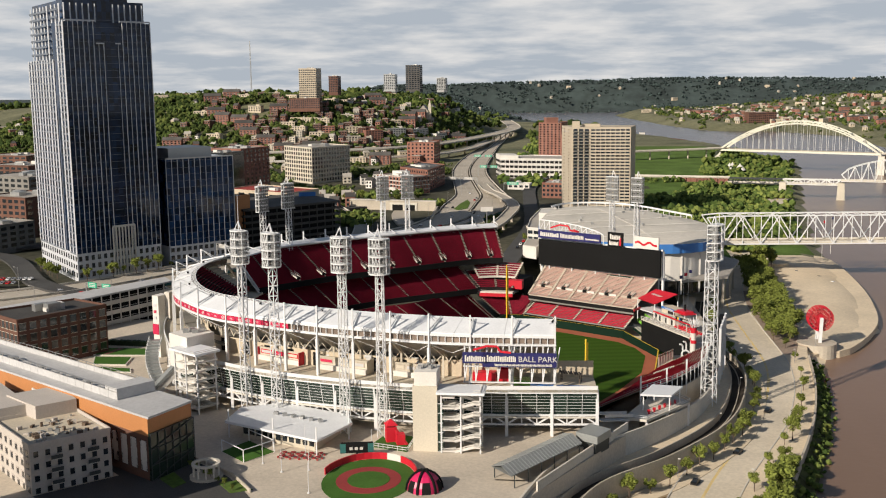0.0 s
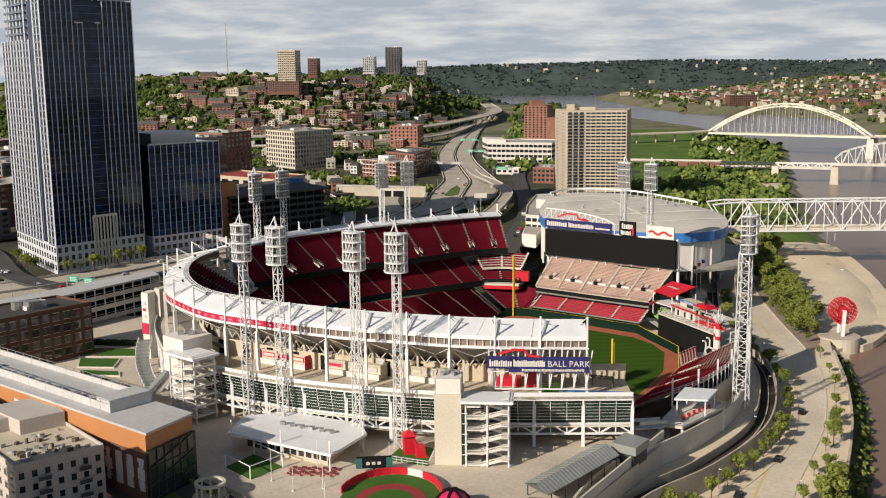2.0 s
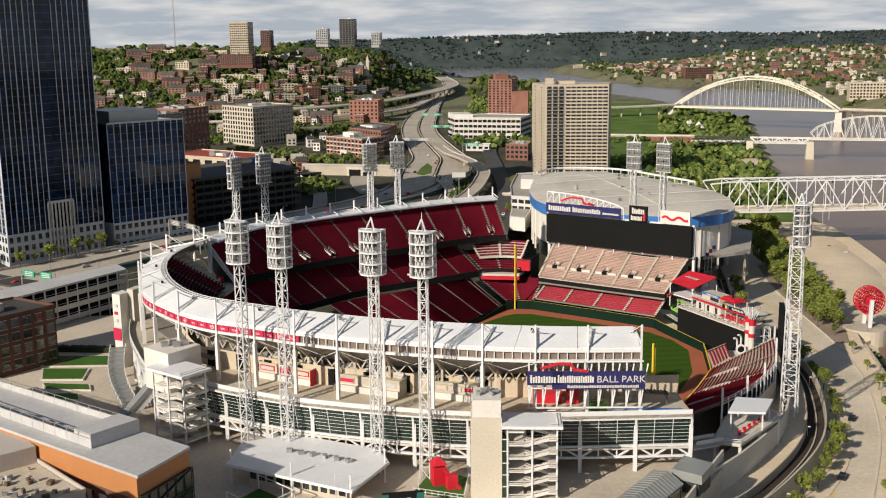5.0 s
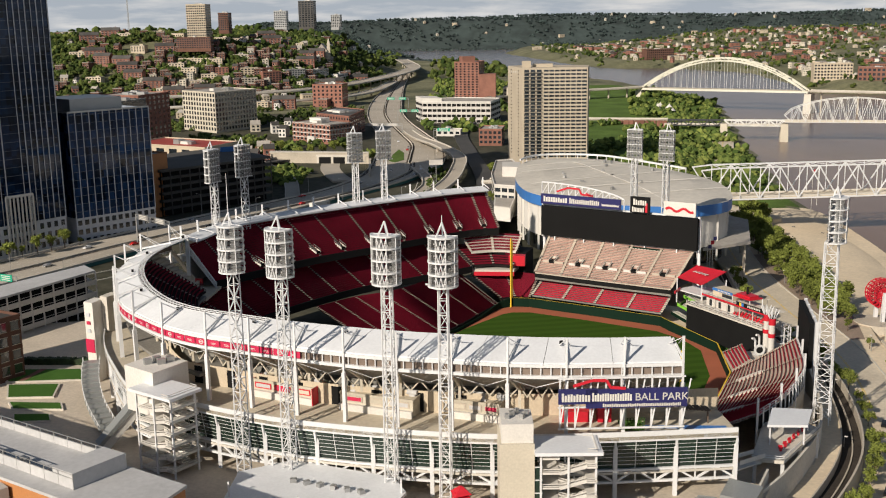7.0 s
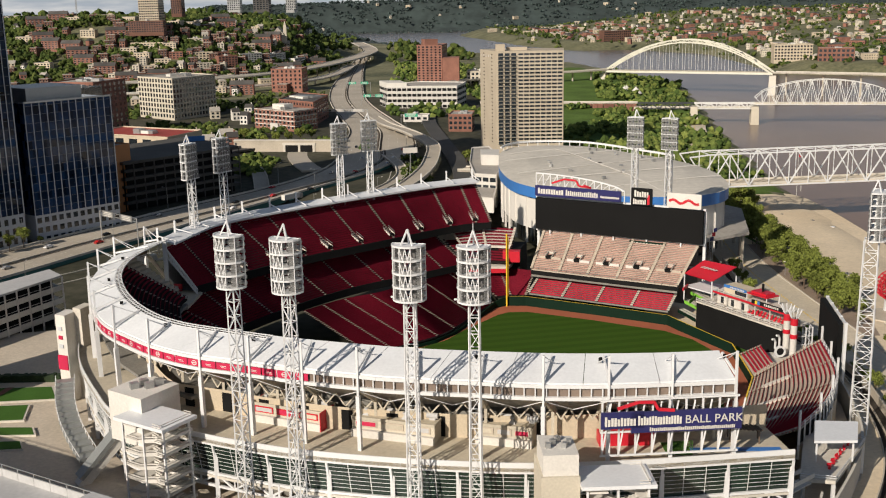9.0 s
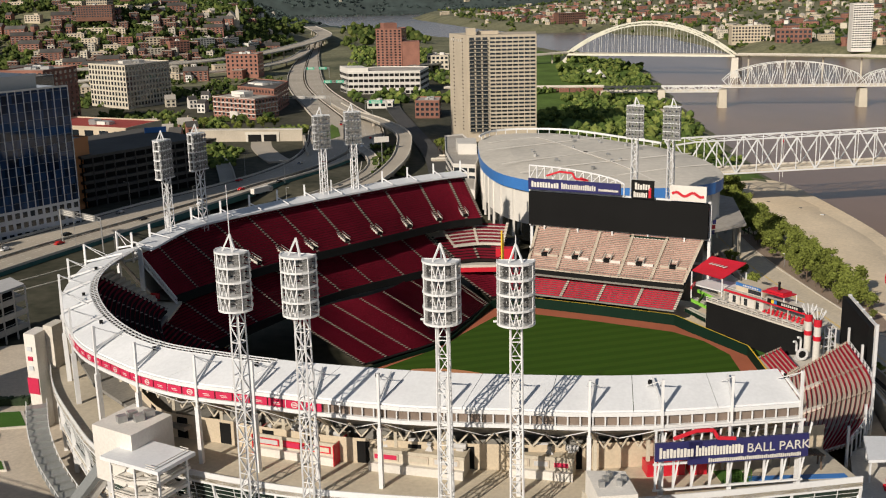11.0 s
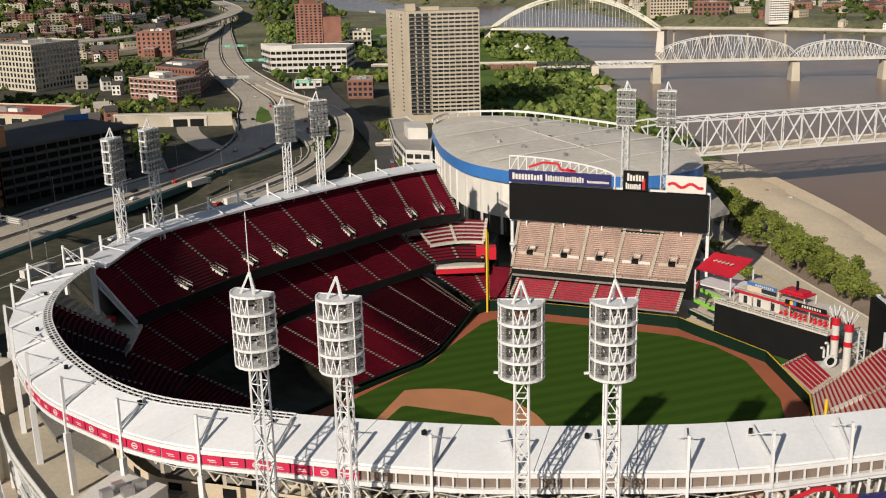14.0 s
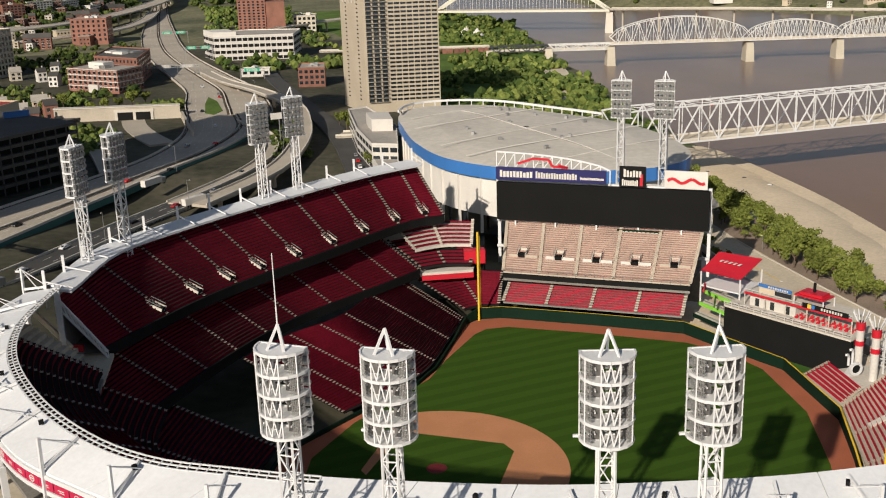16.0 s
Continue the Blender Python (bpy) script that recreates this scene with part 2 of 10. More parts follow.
# ---- building tools ----
class Shape:
    """Gathers boxes, beams, plates and tubes into one mesh, with a material for each face."""

    def __init__(self, *mats):
        self.v, self.f, self.k, self.mats = [], [], [], list(mats)

    def face(self, pts, k=0):
        n = len(self.v)
        self.v += [tuple(p) for p in pts]
        self.f.append(tuple(range(n, n + len(pts))))
        self.k.append(k)

    def box(self, c, s, yaw=0.0, k=0, taper=1.0):
        """A box by the middle of its foot c, size s and turn in degrees."""
        ca, sa = math.cos(radians(yaw)), math.sin(radians(yaw))
        n = len(self.v)
        for z, q in ((0, 1.0), (s[2], taper)):
            for x, y in ((-1, -1), (1, -1), (1, 1), (-1, 1)):
                x, y = x * s[0] / 2 * q, y * s[1] / 2 * q
                self.v.append((c[0] + ca * x - sa * y, c[1] + sa * x + ca * y, c[2] + z))
        for q in ((3, 2, 1, 0), (4, 5, 6, 7), (0, 1, 5, 4), (1, 2, 6, 5), (2, 3, 7, 6), (3, 0, 4, 7)):
            self.f.append(tuple(n + i for i in q))
            self.k.append(k)

    def beam(self, p, q, w, h=None, k=0):
        """A square bar from p to q."""
        h = h or w
        p, q = Vector(p), Vector(q)
        d = (q - p).normalized()
        side = d.cross(Vector((0, 0, 1)))
        side = Vector((1, 0, 0)) if side.length < 1e-4 else side.normalized()
        up = side.cross(d)
        n = len(self.v)
        for e in (p, q):
            for a, b in ((-1, -1), (1, -1), (1, 1), (-1, 1)):
                self.v.append(tuple(e + side * a * w / 2 + up * b * h / 2))
        for q4 in ((3, 2, 1, 0), (4, 5, 6, 7), (0, 1, 5, 4), (1, 2, 6, 5), (2, 3, 7, 6), (3, 0, 4, 7)):
            self.f.append(tuple(n + i for i in q4))
            self.k.append(k)

    def tube(self, p, q, r, r2=None, n=8, k=0, caps=True):
        p, q = Vector(p), Vector(q)
        r2 = r if r2 is None else r2
        d = (q - p).normalized()
        a = d.orthogonal().normalized()
        b = d.cross(a)
        o = len(self.v)
        for e, rr in ((p, r), (q, r2)):
            for i in range(n):
                t = 2 * math.pi * i / n
                self.v.append(tuple(e + a * rr * math.cos(t) + b * rr * math.sin(t)))
        for i in range(n):
            j = (i + 1) % n
            self.f.append((o + i, o + j, o + n + j, o + n + i))
            self.k.append(k)
        if caps:
            self.f += [tuple(o + i for i in reversed(range(n))), tuple(o + n + i for i in range(n))]
            self.k += [k, k]

    def slab(self, pts, z0, z1, k=0):
        """A plate over a plan outline (counter-clockwise), from z0 up to z1."""
        m, n = len(pts), len(self.v)
        self.v += [(p[0], p[1], z0) for p in pts] + [(p[0], p[1], z1) for p in pts]
        self.f += [tuple(n + i for i in reversed(range(m))), tuple(n + m + i for i in range(m))]
        self.k += [k, k]
        for i in range(m):
            j = (i + 1) % m
            self.f.append((n + i, n + j, n + m + j, n + m + i))
            self.k.append(k)

    def strip(self, a, b, k=0, thick=0.0):
        """A ribbon between two lines of points, with a thickness downwards."""
        for i in range(len(a) - 1):
            self.face((a[i], b[i], b[i + 1], a[i + 1]), k)
        if thick:
            lo = lambda p: (p[0], p[1], p[2] - thick)
            for i in range(len(a) - 1):
                self.face((lo(a[i + 1]), lo(b[i + 1]), lo(b[i]), lo(a[i])), k)
                self.face((a[i + 1], lo(a[i + 1]), lo(a[i]), a[i]), k)
                self.face((b[i], lo(b[i]), lo(b[i + 1]), b[i + 1]), k)
            for i in (0, -1):
                q = (a[i], lo(a[i]), lo(b[i]), b[i])
                self.face(q if i == 0 else q[::-1], k)

    def mesh(self, name, base=(0, 0, 0), smooth=False):
        me = bpy.data.meshes.new(name)
        bx, by, bz = base
        me.from_pydata([(x - bx, y - by, z - bz) for x, y, z in self.v], [], self.f)
        for m in self.mats:
            me.materials.append(m)
        if len(self.mats) > 1:
            me.polygons.foreach_set("material_index", self.k)
        if smooth:
            me.polygons.foreach_set("use_smooth", [True] * len(me.polygons))
        me.update()
        return me


def thing(name, at, label, category, group="", yaw=0.0, kind=""):
    ob = new(name)
    ob.matrix_world = pose(*at, 0, 0, yaw)
    ob.empty_display_size = 0.5
    return tagged(ob, label, category, group, kind)


def part(name, shape, parent, label="", smooth=False):
    """Links a Shape, drawn in the parent thing's own metres, as one mesh under it."""
    ob = new(name, shape.mesh(name, smooth=smooth))
    ob.parent = parent
    return tagged(ob, label)


def wpart(name, shape, parent, label="", smooth=False):
    """The same for a Shape drawn in the world's metres, under a thing that is not turned."""
    top = parent
    base = Vector((0, 0, 0))
    while top:
        base += top.matrix_basis.translation
        top = top.parent
    ob = new(name, shape.mesh(name, base, smooth))
    ob.parent = parent
    return tagged(ob, label)


def solid(name, shape, label="", category="", kind="", smooth=False, group=""):
    return tagged(new(name, shape.mesh(name, smooth=smooth)), label, category, group, kind)


def lerp(a, b, t):
    return tuple(x + (y - x) * t for x, y in zip(a, b))


def along(pts, n):
    """n + 1 points at even steps along a line of points."""
    d = [0.0]
    for p, q in zip(pts, pts[1:]):
        d.append(d[-1] + math.dist(p, q))
    out = []
    for i in range(n + 1):
        s = d[-1] * i / n
        j = min(max(k for k in range(len(d)) if d[k] <= s + 1e-9), len(pts) - 2)
        out.append(lerp(pts[j], pts[j + 1], (s - d[j]) / (d[j + 1] - d[j])))
    return out


def curve(pts, n):
    """n + 1 even points along a smooth line through pts."""
    fine = []
    for i in range(len(pts) - 1):
        p0, p1, p2, p3 = pts[max(i - 1, 0)], pts[i], pts[i + 1], pts[min(i + 2, len(pts) - 1)]
        for s in range(8):
            t = s / 8
            fine.append(tuple(0.5 * (2 * b + (c - a) * t + (2 * a - 5 * b + 4 * c - d) * t * t + (3 * b - a - 3 * c + d) * t ** 3)
                              for a, b, c, d in zip(p0, p1, p2, p3)))
    fine.append(tuple(pts[-1]))
    return along(fine, n)


def up(p, z):
    return (p[0], p[1], z)


def side_of(pts, off):
    """A line moved off metres to its left."""
    out = []
    for i in range(len(pts)):
        a, b = pts[max(i - 1, 0)], pts[min(i + 1, len(pts) - 1)]
        dx, dy = b[0] - a[0], b[1] - a[1]
        d = math.hypot(dx, dy)
        out.append((pts[i][0] - dy / d * off, pts[i][1] + dx / d * off, *pts[i][2:]))
    return out

# ---- ground, river and field ----
NORTH_BANK = [(60, 40), (88, 130), (112, 214), (131, 276), (142, 324), (149, 374), (168, 400), (193, 445), (206, 500), (212, 560), (214, 638), (229, 755), (263, 962),
              (326, 1292), (356, 1445), (368, 1540), (305, 2042), (240, 2215), (150, 2450), (30, 2750), (-30, 2960), (-120, 3300), (-200, 3900), (-420, 4300), (-1000, 4700), (-1000, 9000)]
SOUTH_BANK = [(700, 40), (800, 500), (830, 1000), (790, 1400), (690, 1600), (560, 1680), (590, 1850), (630, 2300), (520, 2560), (414, 2480), (357, 2664), (297, 2961), (265, 3212), (200, 3700),
              (190, 3900), (240, 4200), (330, 4450), (320, 4540), (-100, 4600), (-900, 4720), (-960, 9000)]


def bank_x(bank, y):
    for p, q in zip(bank, bank[1:]):
        if p[1] <= y <= q[1]:
            return p[0] + (q[0] - p[0]) * (y - p[1]) / max(q[1] - p[1], 1e-6)
    return bank[0][0] if y < bank[0][1] else bank[-1][0]


def step(a, b, t):
    t = min(max((t - a) / (b - a), 0.0), 1.0)
    return t * t * (3 - 2 * t)


FOOT = [(-1500, 1250), (-900, 1270), (-520, 1310), (-360, 1400), (-262, 1460), (-180, 1560), (-128, 1740), (-100, 1960), (-98, 2250), (-140, 2600), (-300, 3400), (-900, 4400)]


def beyond(x, y):
    """How far a place lies behind the foot of the hill; negative in front."""
    best, sign = 1e9, -1.0
    for (ax, ay), (bx, by) in zip(FOOT, FOOT[1:]):
        dx, dy = bx - ax, by - ay
        t = min(max(((x - ax) * dx + (y - ay) * dy) / (dx * dx + dy * dy), 0.0), 1.0)
        d = math.hypot(x - ax - t * dx, y - ay - t * dy)
        if d < best:
            best, sign = d, 1.0 if dx * (y - ay) - dy * (x - ax) > 0 else -1.0
    return best * sign


def height(x, y):
    """The lie of the land."""
    nb, sb = bank_x(NORTH_BANK, y), bank_x(SOUTH_BANK, y)
    rough = noise.noise(Vector((x * 0.004, y * 0.004, 0))) * 0.6 + noise.noise(Vector((x * 0.0013, y * 0.0013, 5)))
    if nb < x < sb:
        return -10.5 - 4 * step(0, 25, min(x - nb, sb - x))
    if x <= nb:
        inland = nb - x
        if y < 372 and inland < 10:
            return -14.0
        z = -8.0 + 2.4 * step(0, 12, inland)
        z += 11.2 * step(45, 95, inland) * step(560, 640, y) + 11.2 * step(75, 150, inland) * (1 - step(560, 640, y)) * (1 - step(60, 260, y) * step(-130, -60, x)) * (1 - step(5, 30, x))
        d = beyond(x, y)
        hill = 87 * step(4, 165 + 0.75 * max(0.0, -215 - x), d) * (1 - 0.8 * step(1900, 2900, y)) if d > 0 else 0.0
        ridge = 62 * step(2500, 3700, y) * step(0, 250, inland)
        low = 60 * step(1250, 1700, y) * step(-700, -1400, x)
        z += hill * (1 + 0.10 * rough) + ridge * (1 + 0.2 * rough) - low * 0.4
        return z
    inland = x - sb
    z = -8 + 14 * step(0, 60, inland)
    z += 100 * step(4520, 4820, y) * (1 + 0.10 * rough) + 55 * step(2300, 4000, y + 0.8 * (x - 1250)) * step(250, 900, inland) * (1 - step(4000, 5200, y)) * (1 + 0.12 * rough)
    return z


def spread(a, b, n, mid, tight):
    """n + 1 numbers from a to b that crowd round mid."""
    lo, hi = math.asinh((a - mid) / tight), math.asinh((b - mid) / tight)
    return [mid + tight * math.sinh(lo + (hi - lo) * i / n) for i in range(n + 1)]


GRD = mat("ground_cover", (0.070, 0.095, 0.035), 0.95, var=0.35, big=0.012, fine=0.15, bump=0.3, col2=(0.16, 0.15, 0.085))
xs, ys = spread(-3200, 3600, 170, 60, 220), spread(-400, 5400, 220, 420, 340)
s = Shape(GRD, LOTS, GRASS, SAND, FARWOOD)
nx = len(xs)
s.v = [(x, y, height(x, y) if not (-75 < x < 100 - max(0.0, 275 - y) * 0.6 and 230 < y < 470) else -1.5) for y in ys for x in xs]
s.f = [(j * nx + i, j * nx + i + 1, (j + 1) * nx + i + 1, (j + 1) * nx + i) for j in range(len(ys) - 1) for i in range(nx - 1)]


def cover(x, y):
    """Town ground, riverside park or rough green."""
    inland = bank_x(NORTH_BANK, y) - x
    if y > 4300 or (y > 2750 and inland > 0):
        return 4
    if (340 < y < 650 and -12 < inland < 60) or (y <= 520 and -12 < inland < 100 and x > 40):
        return 3
    if inland < 10 or x < -700:
        return 0
    if 520 < y < 1700 and inland < 150 + max(0, y - 1000) * 0.25:
        return 2
    return 1 if y < 1250 else 0


s.k = [cover((s.v[f[0]][0] + s.v[f[2]][0]) / 2, (s.v[f[0]][1] + s.v[f[2]][1]) / 2) for f in s.f]
solid("ground", s, kind="structure", smooth=True)

WATER = bpy.data.materials.new("muddy_river_water")
WATER.use_nodes = True
n, l = WATER.node_tree.nodes, WATER.node_tree.links
b = n["Principled BSDF"]
b.inputs["Roughness"].default_value = 0.4
b.inputs["Specular IOR Level"].default_value = 0.1
tc, mp, nz, nw, bp, rp = (n.new("ShaderNode" + k) for k in ("TexCoord", "Mapping", "TexNoise", "TexNoise", "Bump", "ValToRGB"))
mp.inputs["Scale"].default_value = (1.0, 0.35, 1.0)
nw.inputs["Scale"].default_value, nw.inputs["Detail"].default_value = 0.012, 5
nz.inputs["Scale"].default_value, nz.inputs["Detail"].default_value = 0.35, 5
rp.color_ramp.elements[0].position, rp.color_ramp.elements[1].position = 0.35, 0.65
rp.color_ramp.elements[0].color, rp.color_ramp.elements[1].color = [(*(c * k for c in WATER_COL), 1) for k in (0.86, 1.1)]
l.new(tc.outputs["Object"], mp.inputs["Vector"])
l.new(mp.outputs[0], nw.inputs["Vector"])
l.new(nw.outputs["Fac"], rp.inputs["Fac"])
l.new(rp.outputs[0], b.inputs["Base Color"])
l.new(tc.outputs["Object"], nz.inputs["Vector"])
bp.inputs["Strength"].default_value, bp.inputs["Distance"].default_value = 0.2, 0.3
l.new(nz.outputs["Fac"], bp.inputs["Height"])
l.new(bp.outputs[0], b.inputs["Normal"])
# sheen of the sky, stronger at a glancing view
lw, pw_, gl, mxs = (n.new("ShaderNode" + k) for k in ("LayerWeight", "Math", "BsdfGlossy", "MixShader"))
pw_.operation = "POWER"
pw_.inputs[1].default_value = 9.0
l.new(lw.outputs["Facing"], pw_.inputs[0])
gl.inputs["Roughness"].default_value = 0.22
l.new(pw_.outputs[0], mxs.inputs[0])
l.new(b.outputs[0], mxs.inputs[1])
l.new(gl.outputs[0], mxs.inputs[2])
l.new(mxs.outputs[0], n["Material Output"].inputs["Surface"])
s = Shape(WATER)
s.face([(-2000, -400, -10), (1500, -400, -10), (1500, 5300, -10), (-2000, 5300, -10)])
solid("water", s, kind="structure")

# field frame: home plate, the way to centre field and to its left
HOME = Vector((-32.0, 317.5))
CF = Vector((math.cos(radians(15.2)), math.sin(radians(15.2))))
LF = Vector((-CF.y, CF.x))


def fld(a, b, z=0.0):
    """A place on the field: a metres towards centre field, b to the left of it."""
    p = HOME + CF * a + LF * b
    return (p.x, p.y, z)


WALL_LINE = [(-28.5, 352.0), (-17.5, 360.5), (-8.5, 367.0), (-2.0, 375.0), (7.0, 392.0), (14.5, 406.0), (19.0, 409.0), (26.0, 408.0), (50.0, 393.5), (71.5, 379.5), (74.0, 372.5),
             (84.3, 348.0), (81.0, 318.0), (73.0, 300.0), (69.5, 293.0), (62.0, 277.0), (56.0, 265.0), (30.0, 268.0), (0.0, 276.0), (-25.0, 283.0), (-46.0, 298.0), (-54.0, 318.0), (-46.0, 338.0)]
MOW = bpy.data.materials.new("mown_outfield_grass")
MOW.use_nodes = True
n, l = MOW.node_tree.nodes, MOW.node_tree.links
b = n["Principled BSDF"]
b.inputs["Roughness"].default_value = 0.9
b.inputs["Specular IOR Level"].default_value = 0.04
tc, mp, wv, nz, rp, mx = (n.new("ShaderNode" + k) for k in ("TexCoord", "Mapping", "TexWave", "TexNoise", "ValToRGB", "Mix"))
mp.inputs["Rotation"].default_value = (0, 0, radians(-10))
wv.bands_direction = "Y"
wv.inputs["Scale"].default_value = 0.055
wv.inputs["Distortion"].default_value = 0.4
nz.inputs["Scale"].default_value, nz.inputs["Detail"].default_value = 0.8, 6
l.new(tc.outputs["Object"], mp.inputs["Vector"])
l.new(mp.outputs[0], wv.inputs["Vector"])
l.new(tc.outputs["Object"], nz.inputs["Vector"])
rp.color_ramp.elements[0].color, rp.color_ramp.elements[1].color = (0.037, 0.077, 0.010, 1), (0.046, 0.091, 0.012, 1)
rp.color_ramp.elements[0].position, rp.color_ramp.elements[1].position = 0.4, 0.6
mx.data_type = "RGBA"
mx.inputs[0].default_value = 0.12
l.new(wv.outputs["Fac"], rp.inputs["Fac"])
l.new(rp.outputs[0], mx.inputs[6])
l.new(nz.outputs["Color"], mx.inputs[7])
mx.blend_type = "OVERLAY"
l.new(mx.outputs[2], b.inputs["Base Color"])
s = Shape(TRACK)
s.slab(WALL_LINE[::-1], -0.6, 0.0)
solid("warning_track", s, kind="structure")
inner = [(-14.0, 362.5), (-5.0, 370.0), (2.0, 381.0), (14.7, 397.4), (19.0, 400.5), (25.6, 400.2), (46.0, 388.5), (69.2, 373.0), (76.0, 363.0), (79.6, 350.0), (76.5, 324.0), (67.2, 299.8), (58.0, 281.0), (50.0, 274.0),
         (30.0, 274.0), (0.0, 281.0), (-20.0, 288.0), (-38.0, 301.0), (-45.0, 318.0), (-40.0, 335.0), (-28.0, 350.0)]
s = Shape(MOW)
s.slab(inner[::-1], -0.5, 0.03)
solid("outfield_grass", s, kind="structure")
arc = []
for i in range(0, 61):
    t = radians(-78 + 156 * i / 60)
    arc.append(fld(18.4 + 28.96 * math.cos(t), 28.96 * math.sin(t)))
s = Shape(DIRT)
s.slab([p[:2] for p in [fld(4, -8)] + arc + [fld(4, 8)]], -0.3, 0.05)
solid("infield_dirt", s, kind="structure")
s = Shape(MOW)
c = 20.5
s.slab([p[:2] for p in (fld(19.4 - c + 1.5, -2.2), fld(19.4, -c + 1.5), fld(19.4 + 1.5, -c + 1.5), fld(19.4 + c - 3, -2.2), fld(19.4 + c - 3, 2.2), fld(19.4 + 1.5, c - 1.5), fld(19.4, c - 1.5), fld(19.4 - c + 1.5, 2.2))], -0.2, 0.08)
solid("infield_grass", s, kind="structure")
s = Shape(REDCLAY)
s.tube(fld(18.44, 0, 0.0), fld(18.44, 0, 0.28), 2.74, 1.2, n=24)
solid("pitchers_mound", s, kind="structure")
s = Shape(DIRT)
s.tube(fld(0, 0, 0.0), fld(0, 0, 0.10), 3.9, n=32)
solid("home_plate_circle", s, kind="structure")
s = Shape(GREENWALL, YELLOW)
hts = [1.1] * 5 + [2.5] + [3.6] * 5 + [3.2] * 2 + [2.4] * 4 + [1.1] * 6
for i, p in enumerate(WALL_LINE):
    j = (i + 1) % len(WALL_LINE)
    q = WALL_LINE[j]
    a, b2 = Vector(p), Vector(q)
    d = (b2 - a).normalized()
    o = Vector((-d.y, d.x)) * 0.45
    h0, h1 = hts[i], hts[j]
    s.face([(*a, 0), (*b2, 0), (*b2, h1), (*a, h0)][::-1])
    s.face([(*(a + o), h0), (*(b2 + o), h1), (*b2, h1), (*a, h0)], 1 if 6 <= i <= 15 else 0)
    s.face([(*(a + o), 0), (*(b2 + o), 0), (*(b2 + o), h1), (*(a + o), h0)])
solid("outfield_wall", s, kind="structure")

# ---- ballpark: grandstands ----
def deck(parent, front, back, z0, z1, rows, sections, seats=None, tread_gap=0.0, seat_h=0.85, treads=None, aisle_w=1.0, cuts=8, marks=None):
    """Stepped rows of seats between a front and a back line, cut into sections by aisles."""
    per = 4
    f, b = curve(front, sections * per), curve(back, sections * per)
    if marks:
        sections = len(marks) - 1
        at = [marks[k] + (marks[k + 1] - marks[k]) * i / per for k in range(sections) for i in range(per)] + [marks[-1]]
        fine_f, fine_b = curve(front, 500), curve(back, 500)
        f, b = [fine_f[round(500 * a)] for a in at], [fine_b[round(500 * a)] for a in at]
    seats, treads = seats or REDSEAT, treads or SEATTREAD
    for k in range(sections):
        s = Shape(treads, seats)
        ff, bb = f[k * per:(k + 1) * per + 1], b[k * per:(k + 1) * per + 1]
        for r in range(rows):
            t0, t1 = r / rows, (r + 1) / rows
            za, zb = z0 + (z1 - z0) * t0, z0 + (z1 - z0) * t1
            p = [up(lerp(u, v, t0), zb) for u, v in zip(ff, bb)]
            q = [up(lerp(u, v, t1), zb) for u, v in zip(ff, bb)]
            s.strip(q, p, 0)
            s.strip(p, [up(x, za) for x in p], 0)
            # a line of seats: backs and pans, left open at both ends for the aisles
            for i in range(per):
                for c in range(cuts):
                    a0 = lerp(p[i], p[i + 1], (c + 0.07) / cuts)
                    a1 = lerp(p[i], p[i + 1], (c + 0.93) / cuts)
                    c0 = lerp(q[i], q[i + 1], (c + 0.07) / cuts)
                    c1 = lerp(q[i], q[i + 1], (c + 0.93) / cuts)
                    m0, m1 = lerp(a0, c0, 0.62), lerp(a1, c1, 0.62)
                    e0, e1 = lerp(a0, c0, 0.635), lerp(a1, c1, 0.635)
                    h0, h1 = zb + 0.12, zb + seat_h
                    s.face([up(m0, h0), up(m1, h0), up(e1, h1), up(e0, h1)], 1)
                    g0, g1 = lerp(a0, c0, 0.68), lerp(a1, c1, 0.68)
                    s.face([up(e0, h1), up(e1, h1), up(g1, h1), up(g0, h1)], 1)
                    s.face([up(g0, h1), up(g1, h1), up(g1, h0), up(g0, h0)], 1)
                    for w0, w1, w2 in ((m0, e0, g0), (m1, e1, g1)):
                        s.face([up(w0, h0), up(w1, h1), up(w2, h1), up(w2, h0)], 1)
        wpart("seat_section", s, parent)
    for k in range(sections + 1):
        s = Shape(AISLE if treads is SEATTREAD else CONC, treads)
        a, b2 = Vector(f[k * per][:2]), Vector(b[k * per][:2])
        d = (b2 - a).normalized()
        o = Vector((-d.y, d.x)) * aisle_w / 2
        for r in range(rows * 2 + 1):
            u = a.lerp(b2, r / (rows * 2))
            zz = z0 + (z1 - z0) * (r + 1) / (rows * 2) + 0.5
            for z in (zz, zz + (z1 - z0) / (rows * 2)):
                s.v += [(*(u - o), z), (*(u + o), z)]
        for r in range(rows * 4 + 1):
            s.f.append((2 * r, 2 * r + 1, 2 * r + 3, 2 * r + 2))
            s.k.append(0 if r % 4 == 1 or r % 4 == 2 else 1)
        wpart("aisle", s, parent)


def fascia(parent, line, z0, z1, out, m, name="fascia"):
    s = Shape(m)
    o = side_of(line, out)
    s.strip([up(p, z1) for p in line], [up(p, z1) for p in o])
    s.strip([up(p, z1) for p in o], [up(p, z0) for p in o])
    s.strip([up(p, z0) for p in o], [up(p, z0) for p in line])
    return wpart(name, s, parent)


